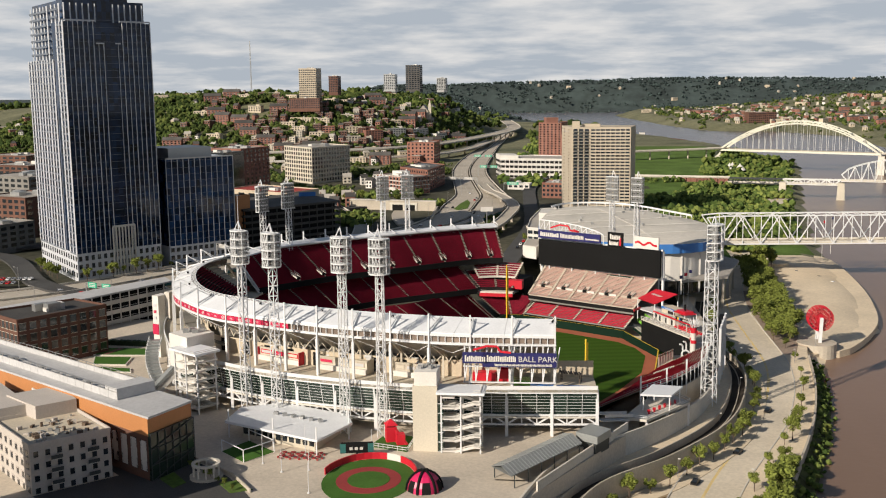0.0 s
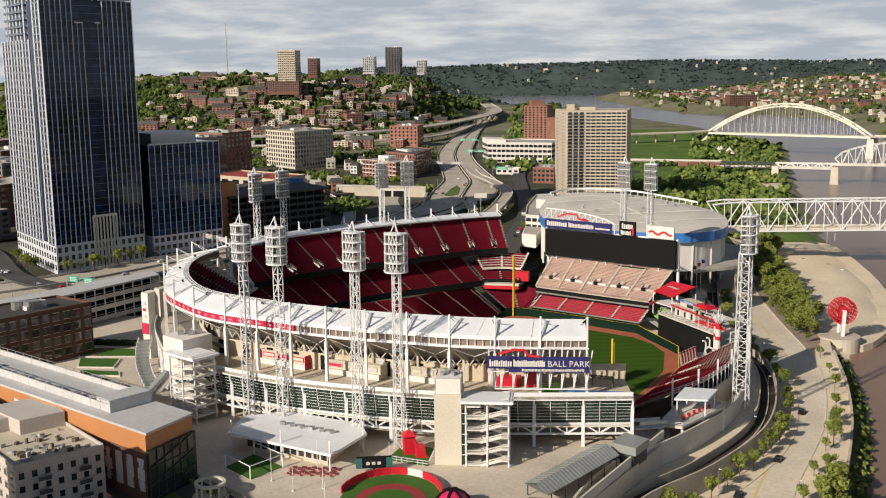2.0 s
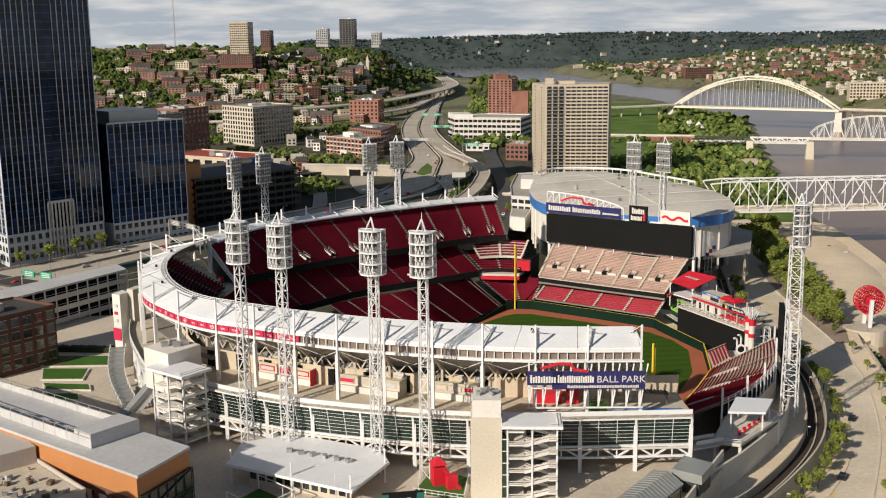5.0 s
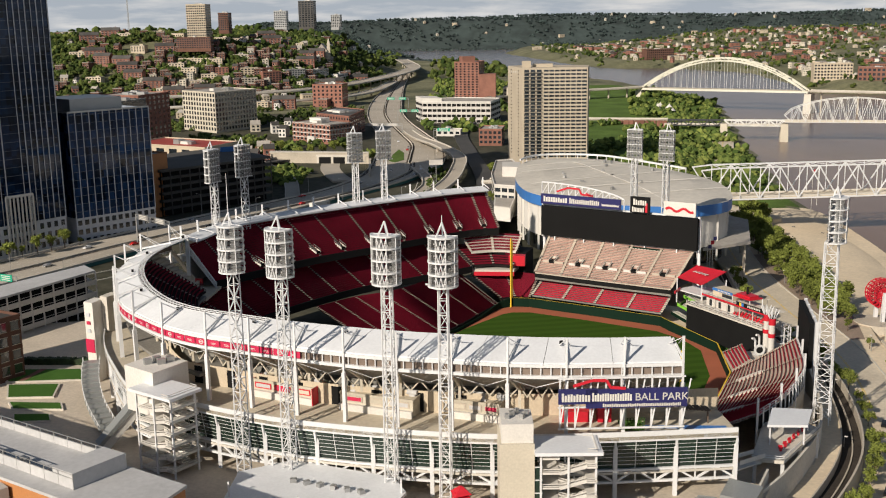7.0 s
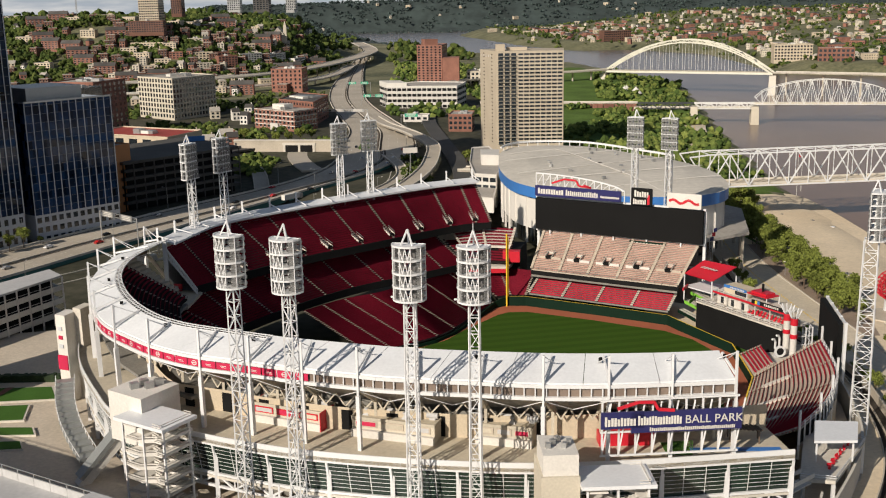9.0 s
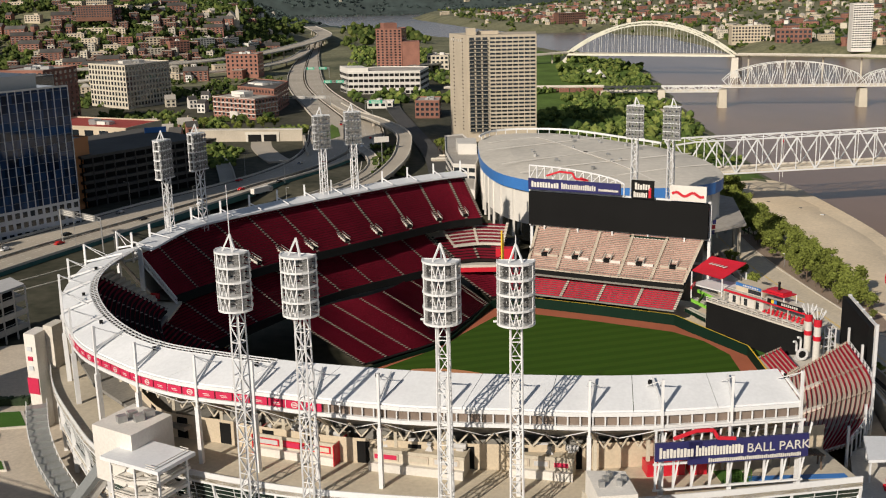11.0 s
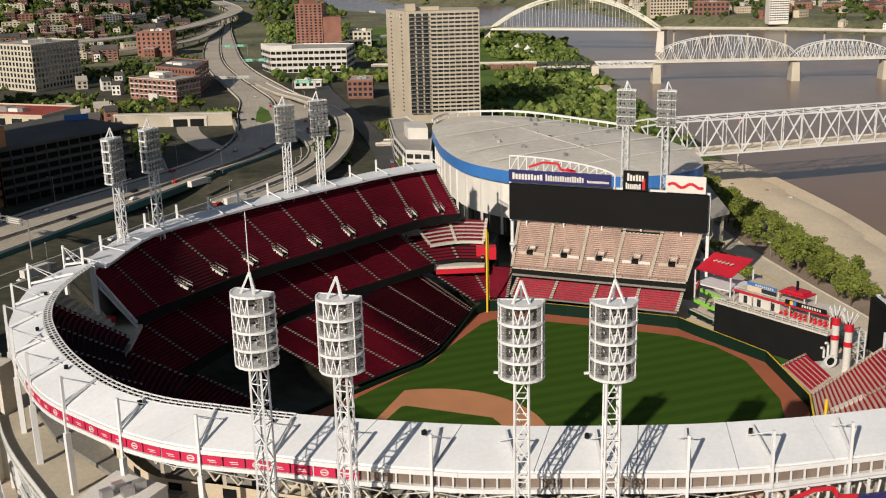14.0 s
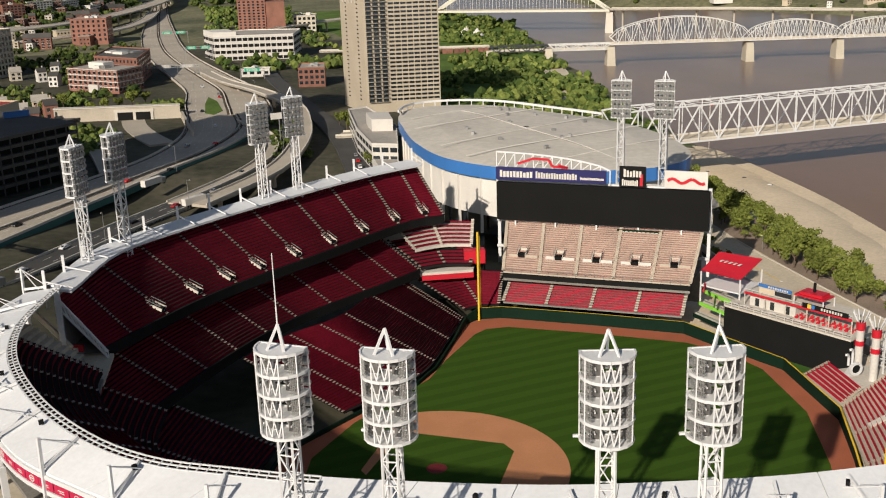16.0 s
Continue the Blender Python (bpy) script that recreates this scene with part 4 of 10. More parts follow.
def light_tower(at, foot, face, top=57.0, r=3.05, cage_h=10.2, mast_w=2.3, rows=4, label="", antenna=0.0):
    """A lattice mast with a caged drum of floodlights, its open side turned to face."""
    t = thing("light_tower", (*at, foot), label or "tall white lattice light tower with drum-shaped lamp cage", "light tower", "stadium light towers", yaw=face)
    h = top - foot
    s = Shape(WHITE)
    n = max(int(h / 3.0), 4)
    w = mast_w / 2
    cs = [(-w, -w), (w, -w), (w, w), (-w, w)]
    for x, y in cs:
        s.beam((x, y, 0), (x * 0.78, y * 0.78, h), 0.26)
    for i in range(n):
        z0, z1 = h * i / n, h * (i + 1) / n
        for k in range(4):
            f0, f1 = 1 - 0.22 * z0 / h, 1 - 0.22 * z1 / h
            a, b = cs[k], cs[(k + 1) % 4]
            p0, p1 = (a[0] * f0, a[1] * f0, z0), (b[0] * f1, b[1] * f1, z1)
            s.beam(p0, p1, 0.14) if (i + k) % 2 else s.beam((b[0] * f0, b[1] * f0, z0), (a[0] * f1, a[1] * f1, z1), 0.14)
            s.beam((a[0] * f1, a[1] * f1, z1), (b[0] * f1, b[1] * f1, z1), 0.14)
    part("mast", s, t)
    s = Shape(WHITE)
    span = radians(100)
    step_z = cage_h / rows
    segs = 10
    ring = [(r * math.sin(-span + 2 * span * i / segs), -r * math.cos(-span + 2 * span * i / segs)) for i in range(segs + 1)]
    for k in range(rows + 1):
        z = h + k * step_z
        for a, b in zip(ring, ring[1:]):
            s.beam((*a, z), (*b, z), 0.22, 0.36)
        s.beam((*ring[0], z), (*ring[-1], z), 0.2, 0.3)
        s.slab([(x * 0.97, y * 0.97) for x, y in ring], z - 0.06, z + 0.06)
        s.beam((ring[0][0] - 0.7, ring[0][1], z), (ring[0][0], ring[0][1], z), 0.3) if k == 0 else None
    for i in range(0, segs + 1, 2):
        s.beam((*ring[i], h), (*ring[i], h + cage_h), 0.15)
    for k in range(rows):
        z = h + k * step_z
        for x0, x1 in ((-1.0, -0.45), (-0.45, 0.0), (0.0, 0.45), (0.45, 1.0)):
            lo_ = abs(x0) in (1.0, 0.0)
            s.beam((x0, -r * 0.93, z + (step_z - 0.3 if lo_ else 0.2)), (x1, -r * 0.93, z + (0.2 if lo_ else step_z - 0.3)), 0.14)
        for x0 in (-0.75, -0.5, 0.5, 0.75):
            s.beam((x0 * r, -r * 0.6, z + step_z * 0.5), (x0 * r, 0.4, z + step_z * 0.5), 0.14)
    for sx in (-1, 1):
        s.beam((sx * 1.1, -0.6, h), (sx * 1.1, -0.6, h + cage_h), 0.4)
    cage = part("cage", s, t)
    s = Shape(WHITE)
    for a in ((-1.1, -1.4), (1.1, -1.4), (0, 0.5)):
        s.beam((*a, h + cage_h), (0, -0.5, h + cage_h + 2.9), 0.26)
    if antenna:
        s.tube((0, -0.5, h + cage_h + 2.8), (0, -0.5, h + cage_h + 2.8 + antenna), 0.09, 0.05, n=6)
    part("peak", s, t)
    for k in range(rows):
        z = h + k * step_z
        for i0 in (1, 7):
            s = Shape(STEEL, MESHP)
            for i in (i0, i0 + 1):
                p, q = ring[i], ring[i + 1]
                for f in (0.2, 0.4, 0.6, 0.8):
                    u = (p[0] + (q[0] - p[0]) * f, p[1] + (q[1] - p[1]) * f)
                    s.beam((u[0] * 0.98, u[1] * 0.98, z + 0.3), (u[0] * 0.98, u[1] * 0.98, z + step_z - 0.3), 0.07)
                for f in (0.2, 0.4, 0.6, 0.8):
                    s.beam((p[0] * 0.98, p[1] * 0.98, z + step_z * f), (q[0] * 0.98, q[1] * 0.98, z + step_z * f), 0.09)
            s.box((0.52 * r * (1 if i0 > 5 else -1), -0.35 * r, z + 0.3), (0.5 * r, 0.12, step_z * 0.72), 0, 1)
            part("mesh_panel", s, cage, "grey perforated screen")
        for i in range(5):
            for j in range(2):
                o = new("floodlight", FLOOD)
                o.parent = cage
                o.matrix_basis = pose((-0.8 + 0.4 * i) * r, 0.75, z + step_z * (0.28 + 0.46 * j))
        for i in range(2):
            s = Shape(STEEL)
            s.box(((-0.5 + i) * r, -0.9, z + 0.4), (0.6, 0.4, 2.1))
            part("ballast_box", s, cage)
    return t


def to_field(p):
    return math.degrees(math.atan2(325 - p[1], 10 - p[0]))  - 90


for p, foot in (((-51.2, 232.9), 8), ((-39.9, 227.9), 8), ((-16.8, 220.1), 8), ((-5.1, 217.5), 8)):
    light_tower(p, foot, to_field(p), antenna=8.5 if p[0] < -45 else (1.6 if p[0] > -10 else 0))
for p in ((-85.7, 371.0), (-77.7, 384.1), (-41.0, 419.5), (-30.4, 427.6), (67.6, 418.3), (78.6, 411.6)):
    light_tower(p, 8, to_field(p), r=3.0, top=56.2, cage_h=11.2)
light_tower((96.6, 281.3), 1.2, to_field((97.3, 281.3)), top=51.5, mast_w=4.2, r=3.6, cage_h=11.8)

# ---- scoreboard and outfield stands ----
B0, B1 = Vector((33.0, 435.6)), Vector((88.6, 400.1))
bd = (B1 - B0).normalized()
bn = Vector((bd.y, -bd.x))
byaw = math.degrees(math.atan2(bd.y, bd.x))
board = thing("scoreboard", (B0.x, B0.y, 8), "wide black video scoreboard with advertising boards on top", "scoreboard", yaw=byaw)
s = Shape(SCREEN)
s.box((33, 0.6, 15.2), (66, 1.6, 12.2))
part("screen", s, board, "switched-off black video screen")
s = Shape(WHITE)
for x in (0, 16, 33, 50, 66):
    s.beam((x, 3.0, 0), (x, 3.0, 27), 1.0)
for z in (6, 14.8, 27.6):
    s.beam((-0.5, 1.8, z), (66.5, 1.8, z), 0.8)
part("frame", s, board)
s = Shape(NAVY)
s.box((17.5, -0.2, 28.4), (35.0, 0.8, 4.0))
part("sign_panel", s, board, "navy sign panel with white lettering")
s = Shape(WHITE)
arch = [(x, 0.6, 32.4 + 4.6 * (1 - (x / 36.0) ** 2) ** 0.7) for x in [36 * i / 12 for i in range(13)]]
for a, b in zip(arch, arch[1:]):
    s.beam(a, b, 0.5)
for i, a in enumerate(arch):
    s.beam((a[0], 0.6, 28), a, 0.35)
    if i:
        s.beam((arch[i - 1][0], 0.6, 32.0), a, 0.25)
part("truss", s, board)
s = Shape(BLACK)
s.box((43.0, -0.2, 27.8), (8.0, 0.8, 6.4))
part("square_sign", s, board, "black square sign board")
s = Shape(WALLW)
s.box((59.0, -0.2, 28.0), (12.6, 0.8, 5.4))
part("white_sign", s, board, "white sign board with red script")

lf = thing("left_field_bleachers", (50, 400, 0), "outfield stand with faded upper benches and red lower seats", "grandstand")
deck(lf, [(27.5, 411.5), (50.5, 397.0), (72.5, 383.0)], [(34.0, 421.5), (57.0, 407.0), (79.0, 392.5)], 3.4, 9.4, 13, 4, seats=REDSEAT_LIT, treads=CONCD, seat_h=0.62, cuts=11)
deck(lf, [(29.0, 416.0), (52.0, 401.5), (76.5, 386.5)], [(36.5, 436.0), (60.0, 420.0), (88.0, 402.5)], 11.6, 22.0, 24, 5, seats=PINKSEAT, treads=BENCH, seat_h=0.42, cuts=3)
s = Shape(CONCD)
s.strip([(29, 416, 11.2), (76.5, 386.5, 11.2)], [(29, 416, 9.2), (76.5, 386.5, 9.2)])
s.strip([(36.5, 436, 11.2), (88, 402.5, 11.2)], [(29, 416, 11.2), (76.5, 386.5, 11.2)])
s.strip([(36.5, 436, 22), (88, 402.5, 22)], [(36.5, 436, 0), (88, 402.5, 0)])
wpart("deck_slab", s, lf)
uf_, ub_ = curve([(29.0, 416.0), (52.0, 401.5), (76.5, 386.5)], 20), curve([(36.5, 436.0), (60.0, 420.0), (88.0, 402.5)], 20)
for k in (2, 6, 10, 14, 18):
    p = lerp(uf_[k], ub_[k], 0.36)
    vomitory(lf, p, byaw, 15.0, 3.0, 3.6, 2.0)
for k in (0, 4, 8, 12, 16):
    p, q = lerp(uf_[k], ub_[k], 0.29), lerp(uf_[k + 4], ub_[k + 4], 0.29)
    s = Shape(BENCH if k in (0, 16) else WALLW)
    s.beam((*lerp(p, q, 0.14), 15.3), (*lerp(p, q, 0.92), 15.3), 0.3, 1.3)
    wpart("walkway_wall", s, lf)
s = Shape(STEEL)
for k in range(20):
    p, q = uf_[k], uf_[k + 1]
    s.beam((*p, 12.8), (*q, 12.8), 0.1)
    s.beam((*p, 11.4), (*p, 12.8), 0.1)
wpart("front_rail", s, lf)
for k in range(0, 20, 5):
    p, q = uf_[k], uf_[k + 5]
    s = Shape(BLACK)
    s.beam((p[0] + bn.x * 0.3, p[1] + bn.y * 0.3, 10.9), (q[0] + bn.x * 0.3, q[1] + bn.y * 0.3, 10.9), 0.2, 1.5)
    wpart("front_fascia", s, lf, "black deck fascia")
s = Shape(GREENWALL, WALLW)
s.box((45.5, 0.2, 12.6), (14, 0.4, 1.6))
for k in range(9):
    s.box((40.2 + k * 1.3, -0.05, 13.1), (0.8, 0.12, 0.6), 0, 1)
part("air_sign", s, board, "dark green sign strip with pale bars")
for k in range(5):
    s = Shape(WHITE)
    s.beam((6 + k * 13.0, 0.4, 12.0), (6 + k * 13.0, 0.4, 15.4), 0.5)
    part("hanger", s, board)

for nm, p, q in (("left", (19.0, 408.2), 27.4), ("right", (54.6, 265.6), 27.0)):
    s = Shape(YELLOW)
    s.tube((0, 0, 0), (0, 0, q), 0.32)
    s.box((0.5, 0, 3.8), (0.7, 0.1, q - 5))
    f = thing("foul_pole", (*p, 0), "tall yellow foul pole with mesh screen at the wall", "foul pole", "foul poles", yaw=30)
    part("pole", s, f)

# right field stand
rf = thing("right_field_bleachers", (85, 300, 0), "outfield stand with rows of red seats behind the wall", "grandstand")
RFF = [(81.8, 318.0), (74.0, 300.5), (70.0, 291.5), (63.0, 277.0), (58.0, 267.0)]
RFB = [(101.5, 320.5), (96.0, 296.0), (90.0, 283.0), (82.0, 270.0), (72.0, 258.0)]
deck(rf, RFF, RFB, 2.6, 12.0, 20, 4, seats=REDSEAT_LIT, treads=CONC, seat_h=1.02, cuts=10)
deck(rf, [(83.5, 337.0), (82.9, 328.0), (82.2, 319.2)], [(89.6, 336.2), (88.9, 328.5), (88.0, 320.2)], 2.6, 5.6, 6, 1, seats=REDSEAT_LIT, treads=CONC, seat_h=1.02, cuts=10)
s = Shape(CONCD)
s.face([(81.8, 318.0, 2.4), (81.8, 318.0, 3.2), (101.5, 320.5, 12.6), (101.5, 320.5, 2.4)])
wpart("end_wall", s, rf)
for k in (1, 2, 3):
    u, v = curve(RFF, 4)[k], curve(RFB, 4)[k]
    s = Shape(CONCL)
    s.beam(up(lerp(u, v, 0.16), 4.9), up(lerp(u, v, 0.5), 8.1), 1.5, 0.5)
    wpart("stair_slot", s, rf, "pale concrete stair slot")
# concrete platform with the steamboat machinery
s = Shape(CONCL)
s.slab([(89.8, 336.4), (104.0, 336.0), (102.0, 321.0), (88.2, 319.4)], -1.0, 4.0)
wpart("machine_platform", s, rf)
mach = thing("paddle_machine", (93.6, 331.5, 4.0), "white steamboat engine with a paddle wheel and pipes", "machine")
s = Shape(WHITE, BLACK)
for n in range(16):
    g0, g1 = math.pi * n / 8, math.pi * (n + 1) / 8
    for r in (1.25, 1.6):
        s.beam((r * math.cos(g0), -0.7, 2.1 + r * math.sin(g0)), (r * math.cos(g1), -0.7, 2.1 + r * math.sin(g1)), 0.5, 0.25)
s.tube((0, -0.3, 2.1), (0, -0.7, 2.1), 1.2, n=16, k=1)
part("wheel", s, mach)
s = Shape(LGREY)
s.box((0.2, 1.0, 0), (3.0, 2.2, 2.6), 8, 0, 0.25)
part("engine_body", s, mach)
for k, (x, y) in enumerate(((-0.9, 1.2), (0.5, 1.7))):
    s = Shape(WHITE)
    bend = [(x, y, 2.4), (x, y, 4.6 + k), (x - 0.5, y - 0.3, 5.4 + k), (x - 1.3, y - 0.8, 5.6 + k)]
    for u, v in zip(bend, bend[1:]):
        s.tube(u, v, 0.32, n=10)
    part("pipe", s, mach)
frame_t = thing("machine_frame", (101.0, 330.5, 4.0), "white steel frame of trussed posts and beams", "steel frame")
for x, y in ((0, 0), (2.2, 0.6), (0.4, 3.6), (2.6, 4.2)):
    s = Shape(WHITE)
    s.beam((x, y, 0), (x, y, 9.4), 0.3)
    part("post", s, frame_t)
for z in (1.6, 4.2, 6.8, 9.2):
    s = Shape(WHITE)
    ring = [(0, 0, z), (2.2, 0.6, z), (2.6, 4.2, z), (0.4, 3.6, z)]
    for u, v in zip(ring, ring[1:] + ring[:1]):
        s.beam(u, v, 0.2)
    s.beam(ring[0], (2.2, 0.6, z - 2.4 if z > 2 else 0), 0.14)
    s.beam((0, 0, z), (-4.6, -0.8, z), 0.22) if 2 < z < 7 else None
    part("tie", s, frame_t)
s = Shape(CONC)
rb = curve(RFB, 20)
s.strip([up(p, 8.2) for p in rb], [up(p, -5.0) for p in rb])
s.strip([up(p, -5.0) for p in side_of(rb, 0.5)], [up(p, 8.2) for p in side_of(rb, 0.5)])
s.strip([up(p, 8.2) for p in side_of(rb, 0.5)], [up(p, 8.2) for p in rb])
wpart("back_wall", s, rf)
# black sheet paints the shade seen through the open back
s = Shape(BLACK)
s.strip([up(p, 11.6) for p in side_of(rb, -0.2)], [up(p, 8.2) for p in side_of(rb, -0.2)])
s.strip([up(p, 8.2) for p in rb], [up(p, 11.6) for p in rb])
wpart("shade_screen", s, rf, "black sheet for the shaded open back of the stand")
for n, p in enumerate(side_of(rb, 0.3)):
    s = Shape(WHITE)
    s.beam(up(p, 5.0), up(p, 13.6 if n % 4 else 17.0), 0.3 if n % 4 else 0.5)
    wpart("back_post", s, rf)
for z in (12.2, 13.0, 13.6):
    s = Shape(WHITE)
    pts = side_of(rb, 0.3)
    for p, q in zip(pts, pts[1:]):
        s.beam(up(p, z), up(q, z), 0.12)
    wpart("back_rail", s, rf)

# ---- centre field terrace, chimneys and screens ----
boat = thing("riverboat_deck", (92, 362, 0), "white and red riverboat party deck above black wall", "building")
a, b = Vector((79.0, 370.5)), Vector((96.0, 337.0))
dv = (b - a).normalized()
no = Vector((-dv.y, dv.x)) * 1.0
s = Shape(BLACK)
s.slab([tuple(a), tuple(b), tuple(b + no * 1.2), tuple(a + no * 1.2)][::1], 0, 10.6)
wpart("batters_eye", s, boat, "black hitting backdrop wall")
s = Shape(CONCL)
s.slab([tuple(a - no * 0.3), tuple(b - no * 0.3), tuple(b + no * 12), tuple(a + no * 12)], 10.6, 11.1)
wpart("deck", s, boat)
s = Shape(WALLW)
for k in range(17):
    p = a.lerp(b, k / 16) - no * 0.2
    s.beam((p.x, p.y, 11.1), (p.x, p.y, 12.2), 0.14)
for z in (11.6, 12.2):
    s.beam((*(a - no * 0.2), z), (*(b - no * 0.2), z), 0.14)
wpart("railing", s, boat)
q0, q1 = a + dv * 5 + no * 4.5, a + dv * 19 + no * 4.5
s = Shape(WALLW, GLASS)
s.slab([tuple(q0), tuple(q1), tuple(q1 + no * 6), tuple(q0 + no * 6)], 11.1, 14.6)
for k in range(3):
    c = q0.lerp(q1, (k + 0.5) / 3) - no * 0.05
    s.box((c.x, c.y, 11.3), (1.2, 0.2, 2.2), math.degrees(math.atan2(dv.y, dv.x)), 1)
wpart("cabin", s, boat)
s = Shape(REDPAINT, CONCL)
u0, u1 = a + dv * 4 + no * 3.4, b - dv * 2 + no * 3.4
s.slab([tuple(u0), tuple(u1), tuple(u1 + no * 8.2), tuple(u0 + no * 8.2)], 14.6, 14.9, 1)
s.beam((*(u0 - no * 0.1), 14.8), (*(u1 - no * 0.1), 14.8), 0.3, 0.6, 0)
for k in range(6):
    p = u0.lerp(u1, k / 5)
    s.beam((p.x, p.y, 11.1), (p.x, p.y, 14.6), 0.25, k=1)
wpart("upper_deck", s, boat, "upper deck with red edge")
s = Shape(BEIGE, BLUEPAINT, GLASS, REDPAINT)
c0, c1 = a + dv * 7 + no * 5.5, a + dv * 17 + no * 5.5
s.slab([tuple(c0), tuple(c1), tuple(c1 + no * 5), tuple(c0 + no * 5)], 14.9, 17.6)
s.beam((*(c0 - no * 0.1), 17.2), (*(c1 - no * 0.1), 17.2), 0.3, 0.9, 1)
s.beam((*(c0 + dv * 5 - no * 0.1), 15.9), (*(c1 - no * 0.1), 15.9), 0.2, 1.2, 2)
wpart("pilot_house", s, boat)
s = Shape(REDPAINT, WHITE)
d0, d1 = a + dv * 18.6 + no * 4.0, a + dv * 27.0 + no * 4.0
s.slab([tuple(d0), tuple(d1), tuple(d1 + no * 5.5), tuple(d0 + no * 5.5)], 17.4, 17.8)
for p in (d0, d1, d0 + no * 5.5, d1 + no * 5.5):
    s.beam((p.x, p.y, 14.9), (p.x, p.y, 17.4), 0.25, k=1)
m = d0.lerp(d1, 0.5) + no * 2.7
s.slab([tuple(d0.lerp(d1, 0.12) + no * 0.8), tuple(d0.lerp(d1, 0.88) + no * 0.8), tuple(d0.lerp(d1, 0.88) + no * 4.7), tuple(d0.lerp(d1, 0.12) + no * 4.7)], 17.8, 18.5)
s.mats.append(BLACK)
s.tube((m.x, m.y, 18.3), (m.x, m.y, 21.0), 0.4, k=2)
wpart("red_canopy", s, boat, "red flat canopy with small stack")
for k in range(9):
    p = a.lerp(b, 0.06 + 0.86 * k / 8) + no * 1.3
    s = Shape(WALLW, STEEL)
    s.box((p.x, p.y, 11.9), (0.9, 2.4, 0.12), math.degrees(math.atan2(dv.y, dv.x)) - 90, 0)
    s.beam((p.x, p.y, 11.1), (p.x, p.y, 11.9), 0.2, k=1)
    solid("deck_table", s, "white drink table by the deck railing", "table", group="deck tables")
for k in range(22):
    p = a.lerp(b, 0.52 + 0.42 * (k % 11) / 10) + no * (4.2 + 2.2 * (k // 11))
    s = Shape(REDPAINT)
    s.box((p.x, p.y, 11.1), (0.7, 0.7, 0.5), k * 31)
    s.box((p.x + 0.25, p.y, 11.5), (0.15, 0.7, 0.6), k * 31)
    solid("deck_chair", s, "red plastic deck chair under the upper deck", "chair", group="deck chairs")
s = Shape(BLACK, WALLW, YELLOW, BLUEPAINT)
p, q = u0.lerp(u1, 0.56) - no * 0.3, u0.lerp(u1, 0.97) - no * 0.3
s.beam((p.x, p.y, 15.7), (q.x, q.y, 15.7), 0.2, 1.3, 0)
for k, m in ((0.12, 2), (0.2, 3)):
    c = p.lerp(q, k) - no * 0.14
    s.beam((c.x, c.y, 15.7), (*(c + dv * 1.0), 15.7), 0.1, 1.1, m)
for k in range(8):
    c = p.lerp(q, 0.42 + 0.06 * k) - no * 0.14
    s.beam((c.x, c.y, 15.7), (*(c + dv * 0.45), 15.7), 0.1, 0.7, 1)
wpart("advert_board", s, boat, "black advertising board with pale bars")
s = Shape(WALLW)
for k in range(9):
    c = c0.lerp(c1, 0.3 + 0.07 * k) - no * 0.3
    s.beam((c.x, c.y, 17.2), (*(c + dv * 0.4), 17.2), 0.1, 0.5)
wpart("sign_bars", s, boat, "white bars on the blue band")
s = Shape(WALLW)
for k in range(14):
    p = u0.lerp(u1, k / 13)
    s.beam((p.x, p.y, 14.9), (p.x, p.y, 15.9), 0.1)
s.beam((*u0, 15.9), (*u1, 15.9), 0.12)
wpart("upper_railing", s, boat)
# terraces with lime boards between the stand and the black wall
LIME = mat("lime_board", (0.22, 0.55, 0.06), 0.5, var=0.05, bump=0)
for k, (zz, off) in enumerate(((4.2, 0.0), (7.0, 3.0), (9.6, 6.0))):
    s = Shape(CONCL, LIME if k else GREENWALL, STEEL)
    o = Vector((0.85, 0.53)) * off
    p, q = Vector((76.3, 383.5)) + o, Vector((79.2, 372.0)) + o
    s.slab([tuple(p), tuple(q), tuple(q + Vector((2.6, 1.6))), tuple(p + Vector((2.6, 1.6)))][::-1], zz - 0.4, zz)
    s.beam((p.x, p.y, zz - 0.4), (q.x, q.y, zz - 0.4), 0.25, 1.1, 1)
    s.beam((p.x, p.y, zz + 1.0), (q.x, q.y, zz + 1.0), 0.1, k=2)
    solid("party_terrace", s, "stepped terrace with lime advertising board", "terrace", group="party terraces")
rc = thing("red_roof_bar", (85, 388, 8), "terrace bar with sloping red roof and white script", "building")
s = Shape(REDPAINT)
r0, r1 = Vector((78.0, 383.0)), Vector((84.5, 372.5))
rn = Vector((0.85, 0.53))
s.face([(*r0, 17.4), (*r1, 17.0), (*(r1 + rn * 12), 20.2), (*(r0 + rn * 9.5), 20.6)])
s.face([(*(r0 + rn * 9.5), 20.4), (*(r1 + rn * 12), 20.0), (*r1, 16.8), (*r0, 17.2)])
wpart("roof", s, rc)
s = Shape(WALLW)
for k in range(5):
    p = r0.lerp(r1, 0.25 + 0.12 * k) + rn * (5.8 - 0.1 * k)
    s.box((p.x, p.y, 19.25), (0.7, 1.7, 0.12), -58)
wpart("script_bars", s, rc, "white script drawn as bars")
s = Shape(WHITE)
for p in (r0, r1, r0 + rn * 9.5, r1 + rn * 12):
    s.beam((p.x, p.y, 8), (p.x, p.y, 17), 0.35)
s.slab([tuple(r0), tuple(r1), tuple(r1 + rn * 12), tuple(r0 + rn * 9.5)], 12.6, 13.0)
wpart("frame", s, rc)
s = Shape(TURF, REDPAINT)
s.box((79.5, 377.0, 9.2), (0.4, 8, 1.0), -30, 0)
